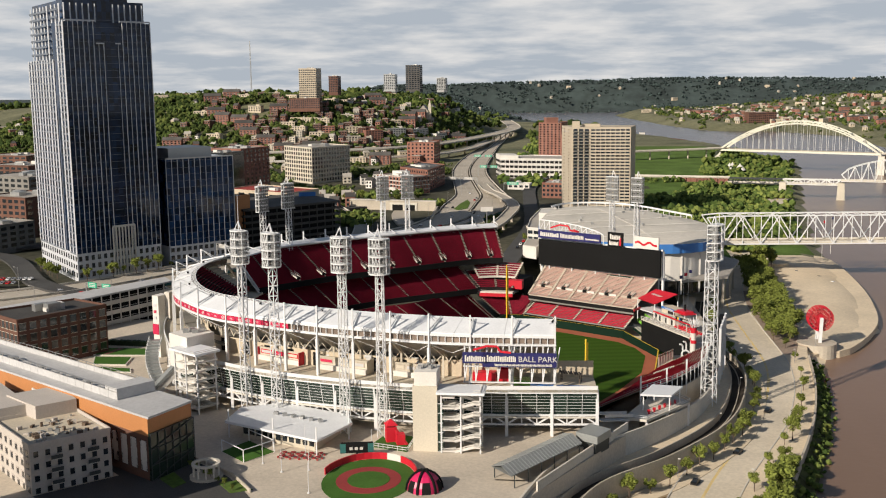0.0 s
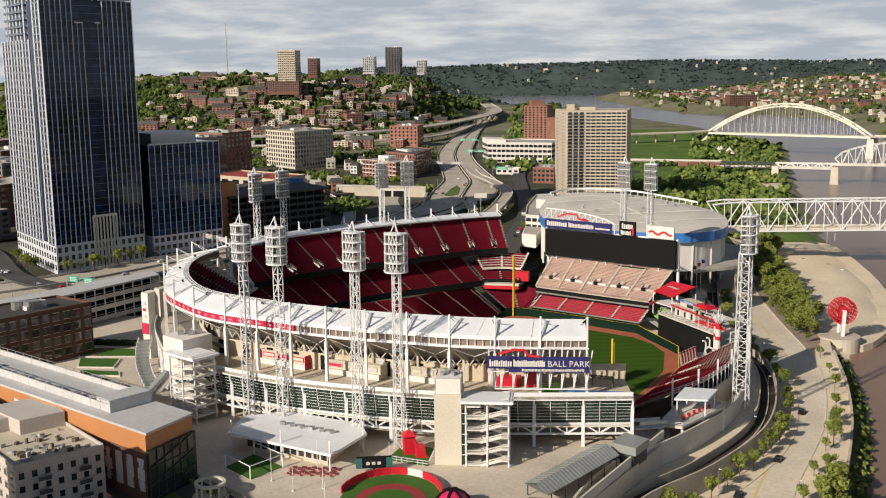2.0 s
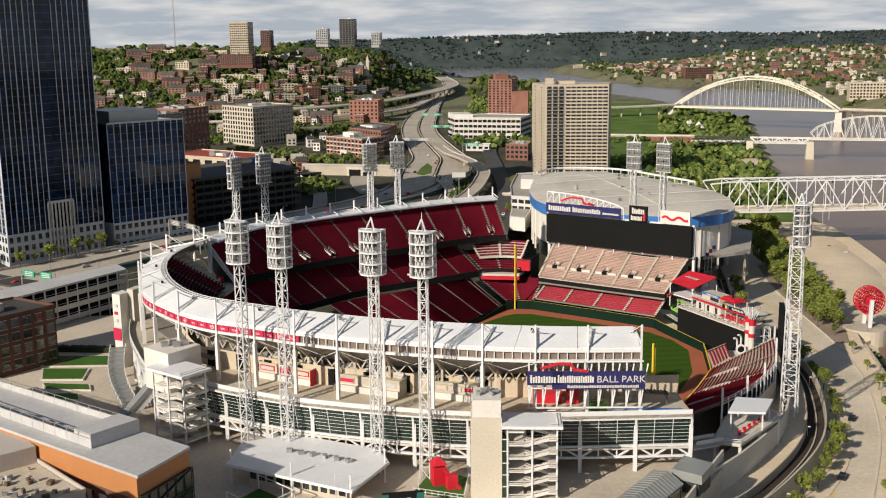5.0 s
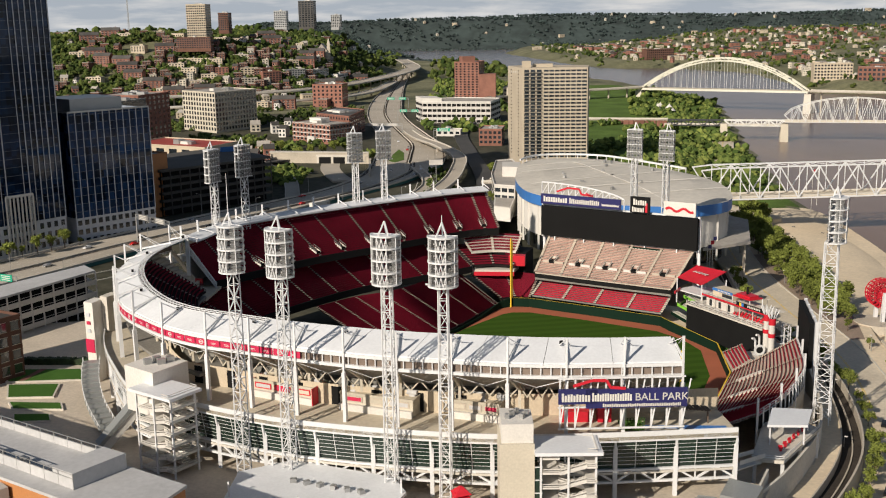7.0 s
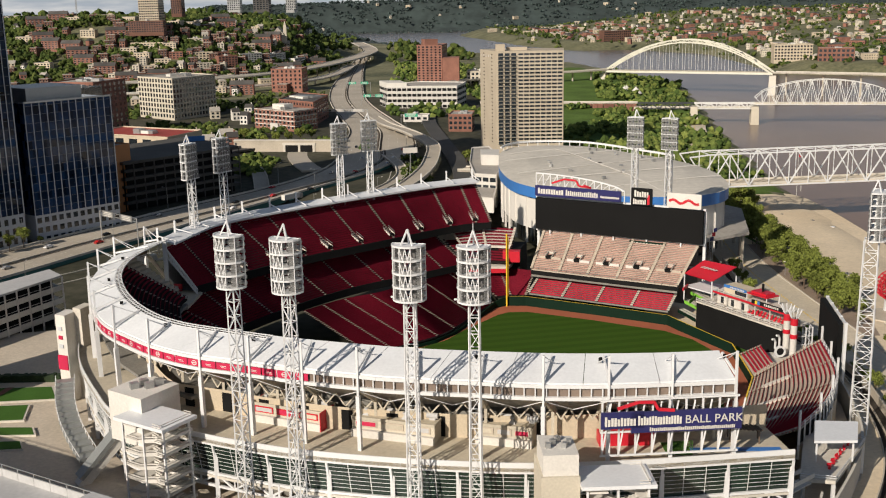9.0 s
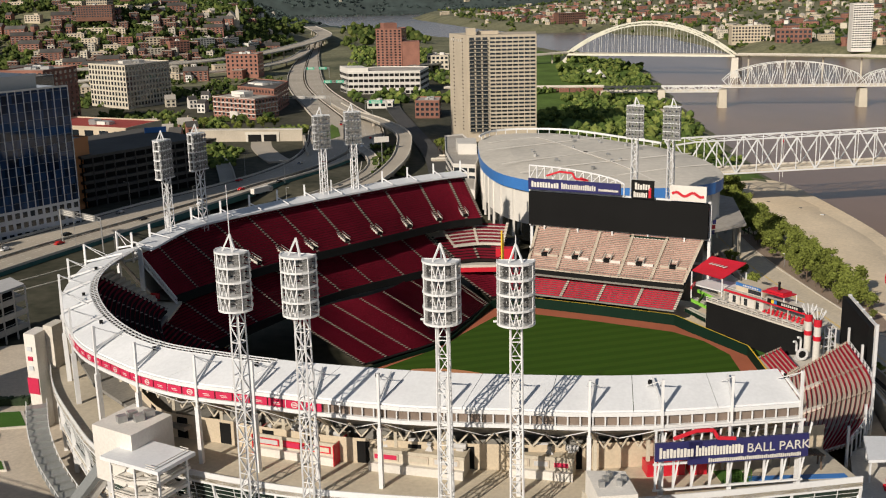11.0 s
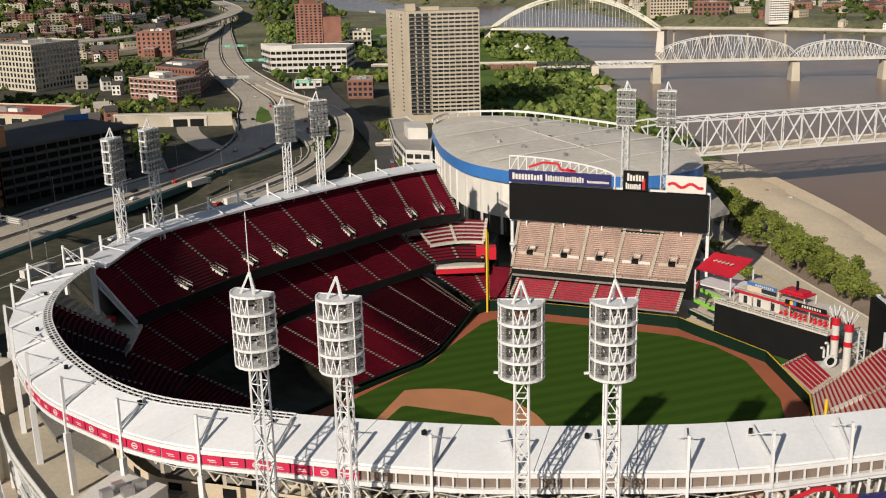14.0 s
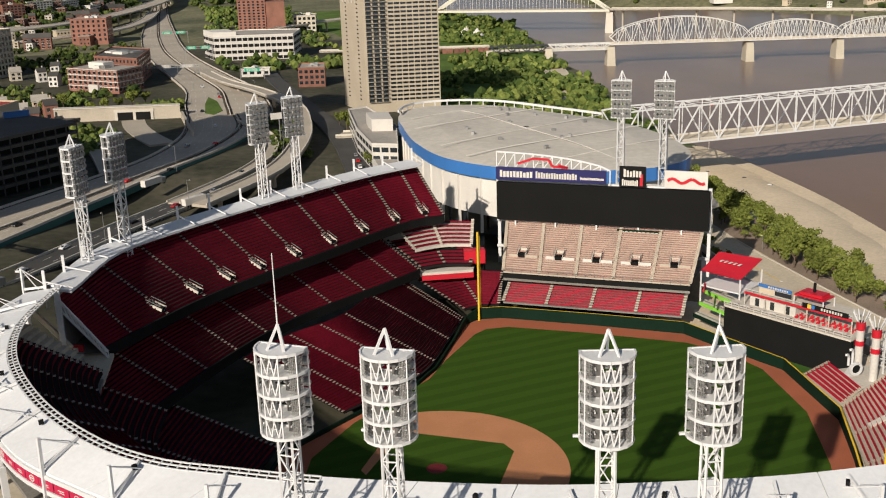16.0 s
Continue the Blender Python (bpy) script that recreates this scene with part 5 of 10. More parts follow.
s.box((77.6, 380.0, 12.6), (0.4, 6, 1.0), -30, 1)
wpart("banner", s, rc)

for i, (x, y, z) in enumerate(((96.6, 334.5, 16.8), (96.2, 327.6, 17.4))):
    t = thing("chimney_stack", (x, y, 0), "white and red steamboat chimney with white crown spikes", "chimney", "steamboat chimneys")
    s = Shape(WALLW)
    s.tube((0, 0, 0), (0, 0, z), 1.0, n=16)
    part("pipe", s, t)
    for z0, z1 in ((z - 6.2, z - 4.9), (z - 2.1, z)):
        s = Shape(REDPAINT)
        s.tube((0, 0, z0), (0, 0, z1), 1.12, n=16)
        part("red_ring", s, t, "red painted ring")
    s = Shape(WHITE)
    for k in range(9):
        g = 2 * math.pi * k / 9
        s.beam((0.9 * math.cos(g), 0.9 * math.sin(g), z), (2.1 * math.cos(g), 2.1 * math.sin(g), z + 2.6), 0.2)
    part("crown", s, t)
sc = thing("side_screen", (104, 318, 0), "tall thin video screen on white posts seen from behind", "screen")
s = Shape(BLACK)
s.slab([(101.5, 309), (103, 309.3), (108.5, 336), (107, 336.3)], 7, 21)
wpart("panel", s, sc)
s = Shape(WHITE)
for k in range(5):
    p = lerp((103.6, 309), (109.1, 336), k / 4)
    s.beam((*p, -4), (*p, 21.5), 0.8)
    if k:
        o = lerp((103.6, 309), (109.1, 336), (k - 1) / 4)
        s.beam((*o, 7), (*p, 14), 0.4)
        s.beam((*o, 14), (*p, 21), 0.4)
for z in (7, 14, 21):
    s.beam((103.6, 309, z), (109.1, 336, z), 0.6)
wpart("frame", s, sc)
# grass slope behind the centre field wall
s = Shape(TURF)
s.slab([(74.5, 373.5), (85.0, 349.0), (84.0, 338.0), (96.0, 337.0), (79.0, 370.5), (77.0, 378.0)], -0.4, 0.35)
solid("centre_field_lawn", s, kind="structure")
# corner stand between the decks and the foul pole
cst = thing("corner_stand", (16, 425, 0), "small stepped corner stand with red seats", "grandstand")
deck(cst, [(15.5, 412.0), (21.0, 414.0), (26.5, 413.0)], [(4.0, 426.0), (18.0, 430.0), (31.0, 424.0)], 2.0, 8.5, 14, 2)
deck(cst, [(5.0, 423.5), (13.0, 425.0), (20.5, 422.5)], [(-3.0, 434.0), (12.0, 437.0), (24.0, 433.0)], 12.6, 19.0, 9, 2)
deck(cst, [(4.0, 427.0), (14.0, 429.5), (22.0, 427.0)], [(0.0, 436.0), (13.0, 440.0), (25.0, 436.0)], 17.4, 22.5, 6, 2, seats=REDSEAT, treads=CONCL)
s = Shape(CONCL, REDPAINT, BLACK)
s.slab([(4, 423), (21, 421.5), (26, 436), (-2, 440)], 10.6, 11.8)
s.beam((5, 422.6, 10.2), (21, 421.0, 10.2), 0.4, 1.6, 1)
s.slab([(12, 431), (26, 428), (30, 440), (14, 444)], 0, 17, 2)
s.box((22.5, 425.5, 12.8), (6.5, 3.5, 4.2), -10, 1)
wpart("terrace_slab", s, cst)

# ---- lettering ----
def letters(text, m, size, parent, at, yaw, name="lettering", depth=0.06, tilt=90, label=""):
    """Raised letters in the built-in font, standing upright and facing the local -y."""
    cu = bpy.data.curves.new(name, "FONT")
    cu.body, cu.size, cu.extrude, cu.align_x = text, size, depth, "LEFT"
    tmp = bpy.data.objects.new("tmp", cu)
    me = bpy.data.meshes.new_from_object(tmp)
    bpy.data.objects.remove(tmp)
    me.materials.clear()
    me.materials.append(m)
    ob = new(name, me)
    ob.parent = parent
    ob.matrix_basis = pose(*at, tilt, 0, yaw)
    return tagged(ob, label)


def bars(m, parent, x0, x1, y, z, h, n, rng, name="lettering", gap=0.28, label=""):
    """A line of plain upright bars that stands for a brand name."""
    s = Shape(m)
    w = (x1 - x0) / n
    for i in range(n):
        k = 1.0 if i == 0 else rng.uniform(0.72, 0.9)
        s.box((x0 + (i + 0.5) * w, y, z), (w * (1 - gap), 0.12, h * k))
    return part(name, s, parent, label)


rnd = random.Random(5)
bars(WALLW, board, 1.2, 12.0, -0.7, 29.3, 2.2, 10, rnd, label="white brand letters as plain bars")
bars(WALLW, board, 12.8, 26.0, -0.7, 29.3, 2.2, 16, rnd, label="white brand letters as plain bars")
bars(WALLW, board, 27.0, 34.4, -0.7, 29.4, 0.9, 24, rnd, label="small white bars")
bars(WALLW, board, 40.2, 45.8, -0.7, 31.0, 2.4, 6, rnd, label="white brand letters as plain bars")
bars(WALLW, board, 39.8, 44.8, -0.7, 28.3, 2.0, 8, rnd, label="white brand letters as plain bars")
bars(REDPAINT, board, 45.2, 46.2, -0.7, 28.3, 3.6, 1, rnd, gap=0.1)
s = Shape(REDPAINT)
for i in range(12):
    t0 = i / 12
    s.beam((53.5 + 11 * t0, -0.7, 30.4 + 0.7 * math.sin(t0 * 12)), (53.5 + 11 * (t0 + 1 / 12), -0.7, 30.4 + 0.7 * math.sin((t0 + 1 / 12) * 12)), 0.15, 0.9)
part("script_swash", s, board, "red script drawn as a wavy stroke")
eagle = Shape(REDPAINT)
for p, q in (((7, 33.6), (12, 35.4)), ((12, 35.4), (17, 35.2)), ((17, 35.2), (18, 33.2)), ((18, 33.2), (23, 32.9)), ((20, 33.6), (23, 32.8))):
    eagle.beam((p[0], -0.2, p[1]), (q[0], -0.2, q[1]), 0.3, 0.7)
part("emblem", eagle, board, "red swooping emblem stroke")

name_sign = thing("ballpark_sign", (18.8, 218.6, 29.0), "navy ballpark name sign with white letters and red emblem", "sign", yaw=2.0)
s = Shape(NAVY)
s.box((4.0, 0, 1.6), (8.2, 0.5, 3.3))
s.box((16.4, 0, 0.6), (21.4, 0.5, 4.2))
part("panel", s, name_sign)
bars(WALLW, name_sign, 0.5, 6.6, -0.35, 2.2, 1.9, 10, rnd, label="white brand letters as plain bars")
bars(WALLW, name_sign, 6.9, 15.4, -0.35, 2.2, 1.9, 16, rnd, label="white brand letters as plain bars")
letters("BALL PARK", WALLW, 2.3, name_sign, (16.0, -0.3, 2.2), 0, label="white serif words on the navy panel")
bars(WALLW, name_sign, 9.2, 25.8, -0.35, 0.9, 0.75, 44, rnd, label="small white bars")
s = Shape(REDPAINT)
for p, q in (((3, 5.6), (7, 6.8)), ((7, 6.8), (10, 6.7)), ((10, 6.7), (10.8, 5.2)), ((10.8, 5.2), (14, 4.9))):
    s.beam((p[0], -0.2, p[1]), (q[0], -0.2, q[1]), 0.3, 0.6)
part("emblem", s, name_sign, "red swooping emblem stroke")
s = Shape(WHITE)
for i in range(9):
    x = 0.4 + i * 3.25
    s.beam((x, 1.2, -4.4), (x, 1.2, 6.8), 0.35)
    s.beam((x, 1.2, -4.2), (x + 1.6, 0.8, 6.4), 0.28)
for z in (-4.4, 0.4, 6.8):
    s.beam((0, 1.2, z), (27, 1.2, z), 0.35)
part("frame", s, name_sign)

# ---- plaza, roads and quay ----
PLZ = [(-330, 40), (34, 40), (40, 175), (66.5, 226), (58, 231), (30, 234), (-30, 243), (-62, 256), (-88, 285), (-100, 315), (-103, 345), (-112, 372), (-330, 330)]
s = Shape(PLAZA, CONCL)
s.slab(PLZ, -6.0, 8.0)
solid("plaza", s, kind="structure")
RDL = [(40, 60), (70, 150), (93, 224), (116, 285), (129.5, 350), (130, 425), (131, 480), (142, 560), (175, 700), (212, 850), (250, 1000)]
ROAD = curve(RDL, 80)
s = Shape(ROADC)
s.strip([up(p, -4.4) for p in side_of(ROAD, 10.5)], [up(p, -4.4) for p in side_of(ROAD, -8)], thick=1.5)
solid("road", s, kind="structure")
s = Shape(SAND)
quay = curve([(52, 60), (84, 130), (110.5, 214), (130, 276), (141, 324), (148, 370)], 40)
s.strip([up(p, -4.25) for p in side_of(ROAD[:42], -8)], [up(p, -4.25) for p in curve([(52, 60), (84, 130), (110.5, 214), (130, 276), (141, 324), (148, 370), (156, 420), (150, 470)], 41)], thick=0.4)
solid("pavement", s, kind="structure")
s = Shape(CONC)
s.strip([up(p, -3.2) for p in quay], [up(p, -3.2) for p in side_of(quay, -0.7)], thick=8.0)
solid("quay_wall", s, kind="structure")
lawn = Shape(SOIL)
g = side_of(quay, -0.8)
lawn.strip([up(p, -6.0) for p in g], [up(p, -10.6) for p in side_of(quay, -6.5)])
solid("river_bank", lawn, kind="structure")
# pale line markings and kerbs on the riverside road
s = Shape(YELLOW)
for o in (0.5, 0.95):
    s.strip([up(p, -4.385) for p in side_of(ROAD, o + 0.9)], [up(p, -4.385) for p in side_of(ROAD, o + 0.7)])
solid("centre_line", s, kind="structure")
s = Shape(CONCL)
for o in (10.5, -8.0):
    s.strip([up(p, -4.1) for p in side_of(ROAD, o + 0.2)], [up(p, -4.1) for p in side_of(ROAD, o - 0.2)], thick=0.5)
solid("kerb", s, kind="structure")
# pavement and green strip on the ballpark side, and the retaining wall above it
RW = [(44, 150), (57, 196), (80, 226), (101, 262), (112, 300), (116, 335), (112, 370), (112, 420), (118, 470)]
rw = curve(RW, 60)
s = Shape(CONC)
s.strip([up(p, 4.2 - 3.2 * step(150, 290, p[1])) for p in side_of(rw, 0.5)], [up(p, 4.2 - 3.2 * step(150, 290, p[1])) for p in rw], thick=7.5)
solid("retaining_wall", s, kind="structure")
s = Shape(SAND)
s.strip([up(p, -4.2) for p in side_of(rw, -0.1)], [up(p, -4.2) for p in side_of(rw, -7.0)], thick=0.5)
solid("verge", s, kind="structure")
s = Shape(SAND)
s.strip([up(p, 3.4 - 3.0 * step(150, 290, p[1])) for p in side_of(rw, 10.5)], [up(p, 3.4 - 3.0 * step(150, 290, p[1])) for p in side_of(rw, 5.6)], thick=0.6)
solid("ramp", s, kind="structure")
s = Shape(mat("dark_lane_surface", (0.055, 0.046, 0.038), 0.95, var=0.3, big=0.1, fine=1.5, spec=0.1))
s.strip([up(p, 1.4 - 3.0 * step(150, 290, p[1])) for p in side_of(rw, 5.6)], [up(p, 1.4 - 3.0 * step(150, 290, p[1])) for p in side_of(rw, 0.5)], thick=0.6)
solid("service_lane", s, kind="structure")
s = Shape(CONC)
for o, z in ((5.7, 3.9), (2.9, 1.8)):
    s.strip([up(p, z - 3.0 * step(150, 290, p[1])) for p in side_of(rw, o)], [up(p, z - 3.0 * step(150, 290, p[1])) for p in side_of(rw, o - 0.35)], thick=2.6 if o > 5 else 0.5)
solid("lane_kerb", s, kind="structure")
s = Shape(CONCL)
w2 = side_of(rw, 10.5)[:34]
s.strip([up(p, 9.2 - 3.5 * step(200, 300, p[1])) for p in side_of(w2, 0.6)], [up(p, 9.2 - 3.5 * step(200, 300, p[1])) for p in w2], thick=9.5)
solid("ramp_wall", s, kind="structure")
s = Shape(PLAZA)
s.slab([(66.5, 226), (76, 236), (90, 262), (100, 300), (103, 340), (112, 380), (108, 470), (96, 420), (100, 380), (99, 335), (95, 300), (80, 262), (58, 231)], -2.0, 0.9)
solid("outer_walk", s, kind="structure")
# stone landing by the river
s = Shape(SAND)
lp = [(148, 370), (156, 388), (172, 398), (196, 446), (208, 500), (215, 560), (218, 640), (205, 660), (180, 640), (168, 560), (162, 480), (150, 430)]
s.slab(curve(lp + lp[:1], 80)[:-1], -11.0, -7.0)
solid("landing", s, kind="structure")

# ---- highway and ramps ----
def roadway(name, line, width, z, rail=True, thick=1.2, piers=0, mat_=HWY, side=CONCL, lanes=0):
    """A road deck along a line, with parapets, lane lines and piers."""
    pts = curve(line, max(12, int(sum(math.dist(a, b) for a, b in zip(line, line[1:])) / 14)))
    flat = len(pts[0]) == 2
    zz = lambda p: z if flat else p[2]
    s = Shape(mat_, side, WALLW)
    a, b = side_of(pts, width / 2), side_of(pts, -width / 2)
    s.strip([up(p, zz(p)) for p in a], [up(p, zz(p)) for p in b], thick=thick)
    if rail:
        for e, o in ((a, -0.5), (b, 0.5)):
            s.strip([up(p, zz(p) + 0.9) for p in (e if o < 0 else side_of(e, o))], [up(p, zz(p) + 0.9) for p in (side_of(e, o) if o < 0 else e)], 1, thick=0.9 + thick * 0.6)
    for j in range(1, lanes):
        o = -width / 2 + width * j / lanes
        for k in range(0, len(pts) - 1):
            p, q = side_of(pts, o)[k], side_of(pts, o)[k + 1]
            m = lerp(p, q, 0.35)
            d = Vector((q[0] - p[0], q[1] - p[1])).normalized() * 0.11
            s.face([(p[0] - d.y, p[1] + d.x, zz(p) + 0.02), (p[0] + d.y, p[1] - d.x, zz(p) + 0.02), (m[0] + d.y, m[1] - d.x, zz(p) + 0.02), (m[0] - d.y, m[1] + d.x, zz(p) + 0.02)][::-1], 2)
    ob = solid(name, s, kind="structure")
    if piers:
        for p in pts[1::piers]:
            q = Shape(CONC)
            q.tube((p[0], p[1], height(p[0], p[1]) - 1), (p[0], p[1], zz(p) - thick), 1.1, n=8)
            c = new("pier", q.mesh("pier"))
            c.parent = ob
    return ob


roadway("frontage_road", [(-380, 330), (-260, 375), (-170, 430), (-120, 490), (-88, 540), (-45, 600), (-24, 650), (-20, 700)], 13, 5.0, mat_=ASPH, lanes=3)
roadway("curved_ramp", [(-60, 560, 6.5), (-25, 605, 9), (-7, 655, 12), (0, 705, 14), (1, 765, 14.5), (-14, 850, 13), (-32, 930, 10), (-45, 1010, 8.2)], 9.5, 0, piers=3)
roadway("inner_ramp", [(-70, 570, 5.6), (-38, 620, 6.0), (-22, 660, 7.0), (-20, 700, 8.0), (-30, 760, 8.0)], 7, 0)
roadway("viaduct", [(-520, 1290, 19), (-360, 1380, 19), (-250, 1440, 19), (-170, 1540, 20), (-115, 1740, 21), (-85, 1950, 21), (-80, 2150, 21), (-120, 2500, 22)], 27, 0, piers=4, lanes=5, side=WALLW)
roadway("viaduct_lower", [(-560, 1210, 12), (-400, 1270, 12), (-250, 1330, 12.5), (-150, 1420, 13), (-112, 1560, 13), (-98, 1750, 14)], 15, 0, piers=5, side=WALLW)
roadway("side_ramp", [(-190, 900, 8), (-150, 800, 8), (-125, 745, 7.5), (-110, 700, 7.2), (-100, 640, 6.8)], 9, 0)
roadway("street_by_arena", [(10, 520), (14, 600), (18, 680), (16, 760), (10, 860), (5, 1000), (20, 1150)], 12, 7.0, rail=False, mat_=ASPH)
roadway("cross_street", [(-330, 560), (-260, 610), (-190, 690), (-150, 790), (-110, 830)], 12, 8.2, rail=False, mat_=ASPH)
roadway("city_street", [(-420, 470), (-320, 545), (-235, 450), (-190, 420)], 12, 8.1, rail=False, mat_=ASPH)
roadway("east_connector", [(30, 1290, 16), (60, 1330, 17), (130, 1385, 18), (200, 1420, 18), (255, 1447, 18.5)], 13, 0, piers=2)
UPL = [(-420, 345), (-300, 395), (-225, 445), (-175, 522), (-140, 580), (-104, 631), (-81, 672), (-66, 724), (-62, 790)]
MIDL = [(-412, 322), (-292, 370), (-213, 422), (-160, 505), (-112, 578), (-85, 623), (-55, 673), (-34, 735), (-33, 790)]
LOWL = [(-405, 302), (-282, 350), (-203, 403), (-150, 490), (-109, 564), (-91, 595), (-70, 634), (-46, 674), (-27, 719), (-10, 787)]


BARRIER_SHADE = mat("barrier_shadow_strip", (0.085, 0.068, 0.052), 0.9, var=0.25, big=0.05, fine=1.0, spec=0.1)


def edge_road(name, left, right, z, lanes, m=None, walls=(0.0, 1.0), n=70):
    """A road deck between two edge lines, with barriers, painted barrier shadows and broken lane lines."""
    hl, hr = curve(left, n), curve(right, n)
    s = Shape(m or HWY, CONCL, WALLW, BARRIER_SHADE)
    s.strip([up(p, z) for p in hl], [up(p, z) for p in hr], thick=1.2)
    for f in walls:
        ln = [lerp(p, q, f) for p, q in zip(hl, hr)]
        s.strip([up(p, z + 0.95) for p in side_of(ln, 0.25)], [up(p, z + 0.95) for p in side_of(ln, -0.25)], 1, thick=1.0)
    for j in range(1, lanes):
        ln = [lerp(p, q, j / lanes) for p, q in zip(hl, hr)]
        for p, q in zip(ln, ln[1:]):
            s.beam(up(p, z + 0.015), up(lerp(p, q, 0.4), z + 0.015), 0.28, 0.02, 2)
    # dark strips beside each wall paint in the shadow of the barriers
    for f in walls:
        ln = [lerp(p, q, f) for p, q in zip(hl, hr)]
        for o in ((1.9,) if f == 1 else (-0.2,) if f == 0 else (1.9, -0.2)):
            s.strip([up(p, z + 0.012) for p in side_of(ln, o)], [up(p, z + 0.012) for p in side_of(ln, o - 1.7)], 3)
    for f in (0.03, 0.97):
        ln = [lerp(p, q, f) for p, q in zip(hl, hr)]
        s.strip([up(p, z + 0.02) for p in side_of(ln, 0.1)], [up(p, z + 0.02) for p in side_of(ln, -0.1)], 2)
    solid(name, s, kind="structure")


edge_road("highway_northbound", UPL, MIDL, 7.0, 6)
edge_road("highway_southbound", MIDL, LOWL, 7.3, 3)
# teal girder below the highway edge
s = Shape(TEALSTEEL)
ln = side_of(curve(LOWL, 60)[14:], -0.3)
s.strip([up(p, 7.2) for p in ln], [up(p, 4.4) for p in ln])
s.strip([up(p, 4.4) for p in side_of(ln, 0.3)], [up(p, 7.2) for p in side_of(ln, 0.3)])
solid("edge_girder", s, kind="structure")
# the wide merged highway beyond the ramps
edge_road("highway", [(-62, 790), (-63, 838), (-62, 906), (-71, 982), (-90, 1125), (-102, 1258), (-108, 1459), (-106, 1814), (-103, 2476)],
          [(-10, 787), (-9, 812), (-12, 896), (-27, 985), (-49, 1123), (-62, 1256), (-72, 1491), (-81, 1811), (-88, 2476)], 7.1, 8, walls=(0.0, 0.5, 1.0), n=80)
s = Shape(GRASS)
s.slab([(-51, 800), (-46, 792), (-40, 806), (-42, 850), (-47, 872), (-50, 840)], 7.0, 7.35)
solid("traffic_island", s, kind="structure")
# tunnel mouth in a retaining wall, its unlit inside painted as a black slab
s = Shape(CONC, BLACK, CONCL)
s.slab([(-142, 812), (-66, 798), (-66, 803), (-142, 818)], 2, 13.5, 0)
s.slab([(-104, 804.6), (-84, 801), (-83.9, 801.3), (-103.9, 805)], 4, 10.5, 1)
s.slab([(-66, 798), (-60, 720), (-59, 720), (-64.5, 803)], 2, 9.5, 0)
# coping, header and side piers of the portal
s.slab([(-142.3, 811.6), (-65.8, 797.5), (-65.8, 803.3), (-142.3, 818.4)], 13.5, 14.1, 2)
s.slab([(-106, 804.6), (-82, 800.3), (-81.8, 801), (-105.8, 805.3)], 10.5, 12.2, 2)
for x in (-105.6, -94.6, -84.0):
    y = 804.6 - (x + 106) * 0.18
    s.slab([(x, y), (x + 1.6, y - 0.29), (x + 1.75, y + 0.45), (x + 0.15, y + 0.75)], 4, 10.5, 2)
solid("tunnel_wall", s, kind="structure")
roadway("tunnel_road", [(-95, 803, 5.6), (-92, 772, 5.9), (-84, 735, 6.3), (-76, 707, 6.8)], 14, 0, rail=False, mat_=HWY)
# brown brick paving of the riverside square under the trees
BROWNP = mat("brown_brick_paving", (0.27, 0.205, 0.155), 0.85, var=0.2, big=0.08, fine=2.0)
s = Shape(BROWNP)
s.strip([up(p, -4.2) for p in curve([(139, 374), (138.5, 400), (138.5, 440), (139.5, 480), (143, 515)], 20)], [up(p, -4.2) for p in curve([(144, 374), (150, 400), (157, 440), (160, 480), (162, 515)], 20)], thick=0.3)
solid("square_paving", s, kind="structure")

# ---- buildings ----
_win = {}


def window_mesh(w, h, m, frame=None, deep=0.12):
    key = (round(w, 2), round(h, 2), m.name, frame.name if frame else "")
    if key not in _win:
        s = Shape(m, frame or m)
        s.box((0, deep / 2 - 0.02, 0), (w, deep, h), 0, 0)
        if frame:
            s.box((0, -0.06, -0.12), (w + 0.3, 0.35, 0.14), 0, 1)
            s.box((0, -0.04, h), (w + 0.3, 0.3, 0.14), 0, 1)
        _win[key] = s.mesh("window")
    return _win[key]


def windows(parent, base, p, q, z0, z1, floors, bays, wf=0.6, hf=0.55, m=None, frame=None, limit=300, low=0.3):
    """Rows of windows on the wall from p to q (seen from outside, left to right)."""
    a, b = Vector(p[:2]), Vector(q[:2])
    d = (b - a)
    yaw = math.degrees(math.atan2(d.y, d.x))
    out = Vector((d.y, -d.x)).normalized() * 0.05
    fh, bw = (z1 - z0) / floors, d.length / bays
    me = window_mesh(bw * wf, fh * hf, m or GLASS, frame)
    n = 0
    rest = Shape(m or GLASS)
    for f in range(floors):
        for i in range(bays):
            c = a.lerp(b, (i + 0.5) / bays) + out
            at = (c.x - base[0], c.y - base[1], z0 + fh * (f + low) - base[2])
            if n < limit:
                o = new("window", me)
                o.parent = parent
                o.matrix_basis = pose(*at, 0, 0, yaw)
            else:
                rest.box(at, (bw * wf, 0.12, fh * hf), yaw)
            n += 1
    if rest.f:
        tagged(part("glazing", rest, parent), kind="stuff")


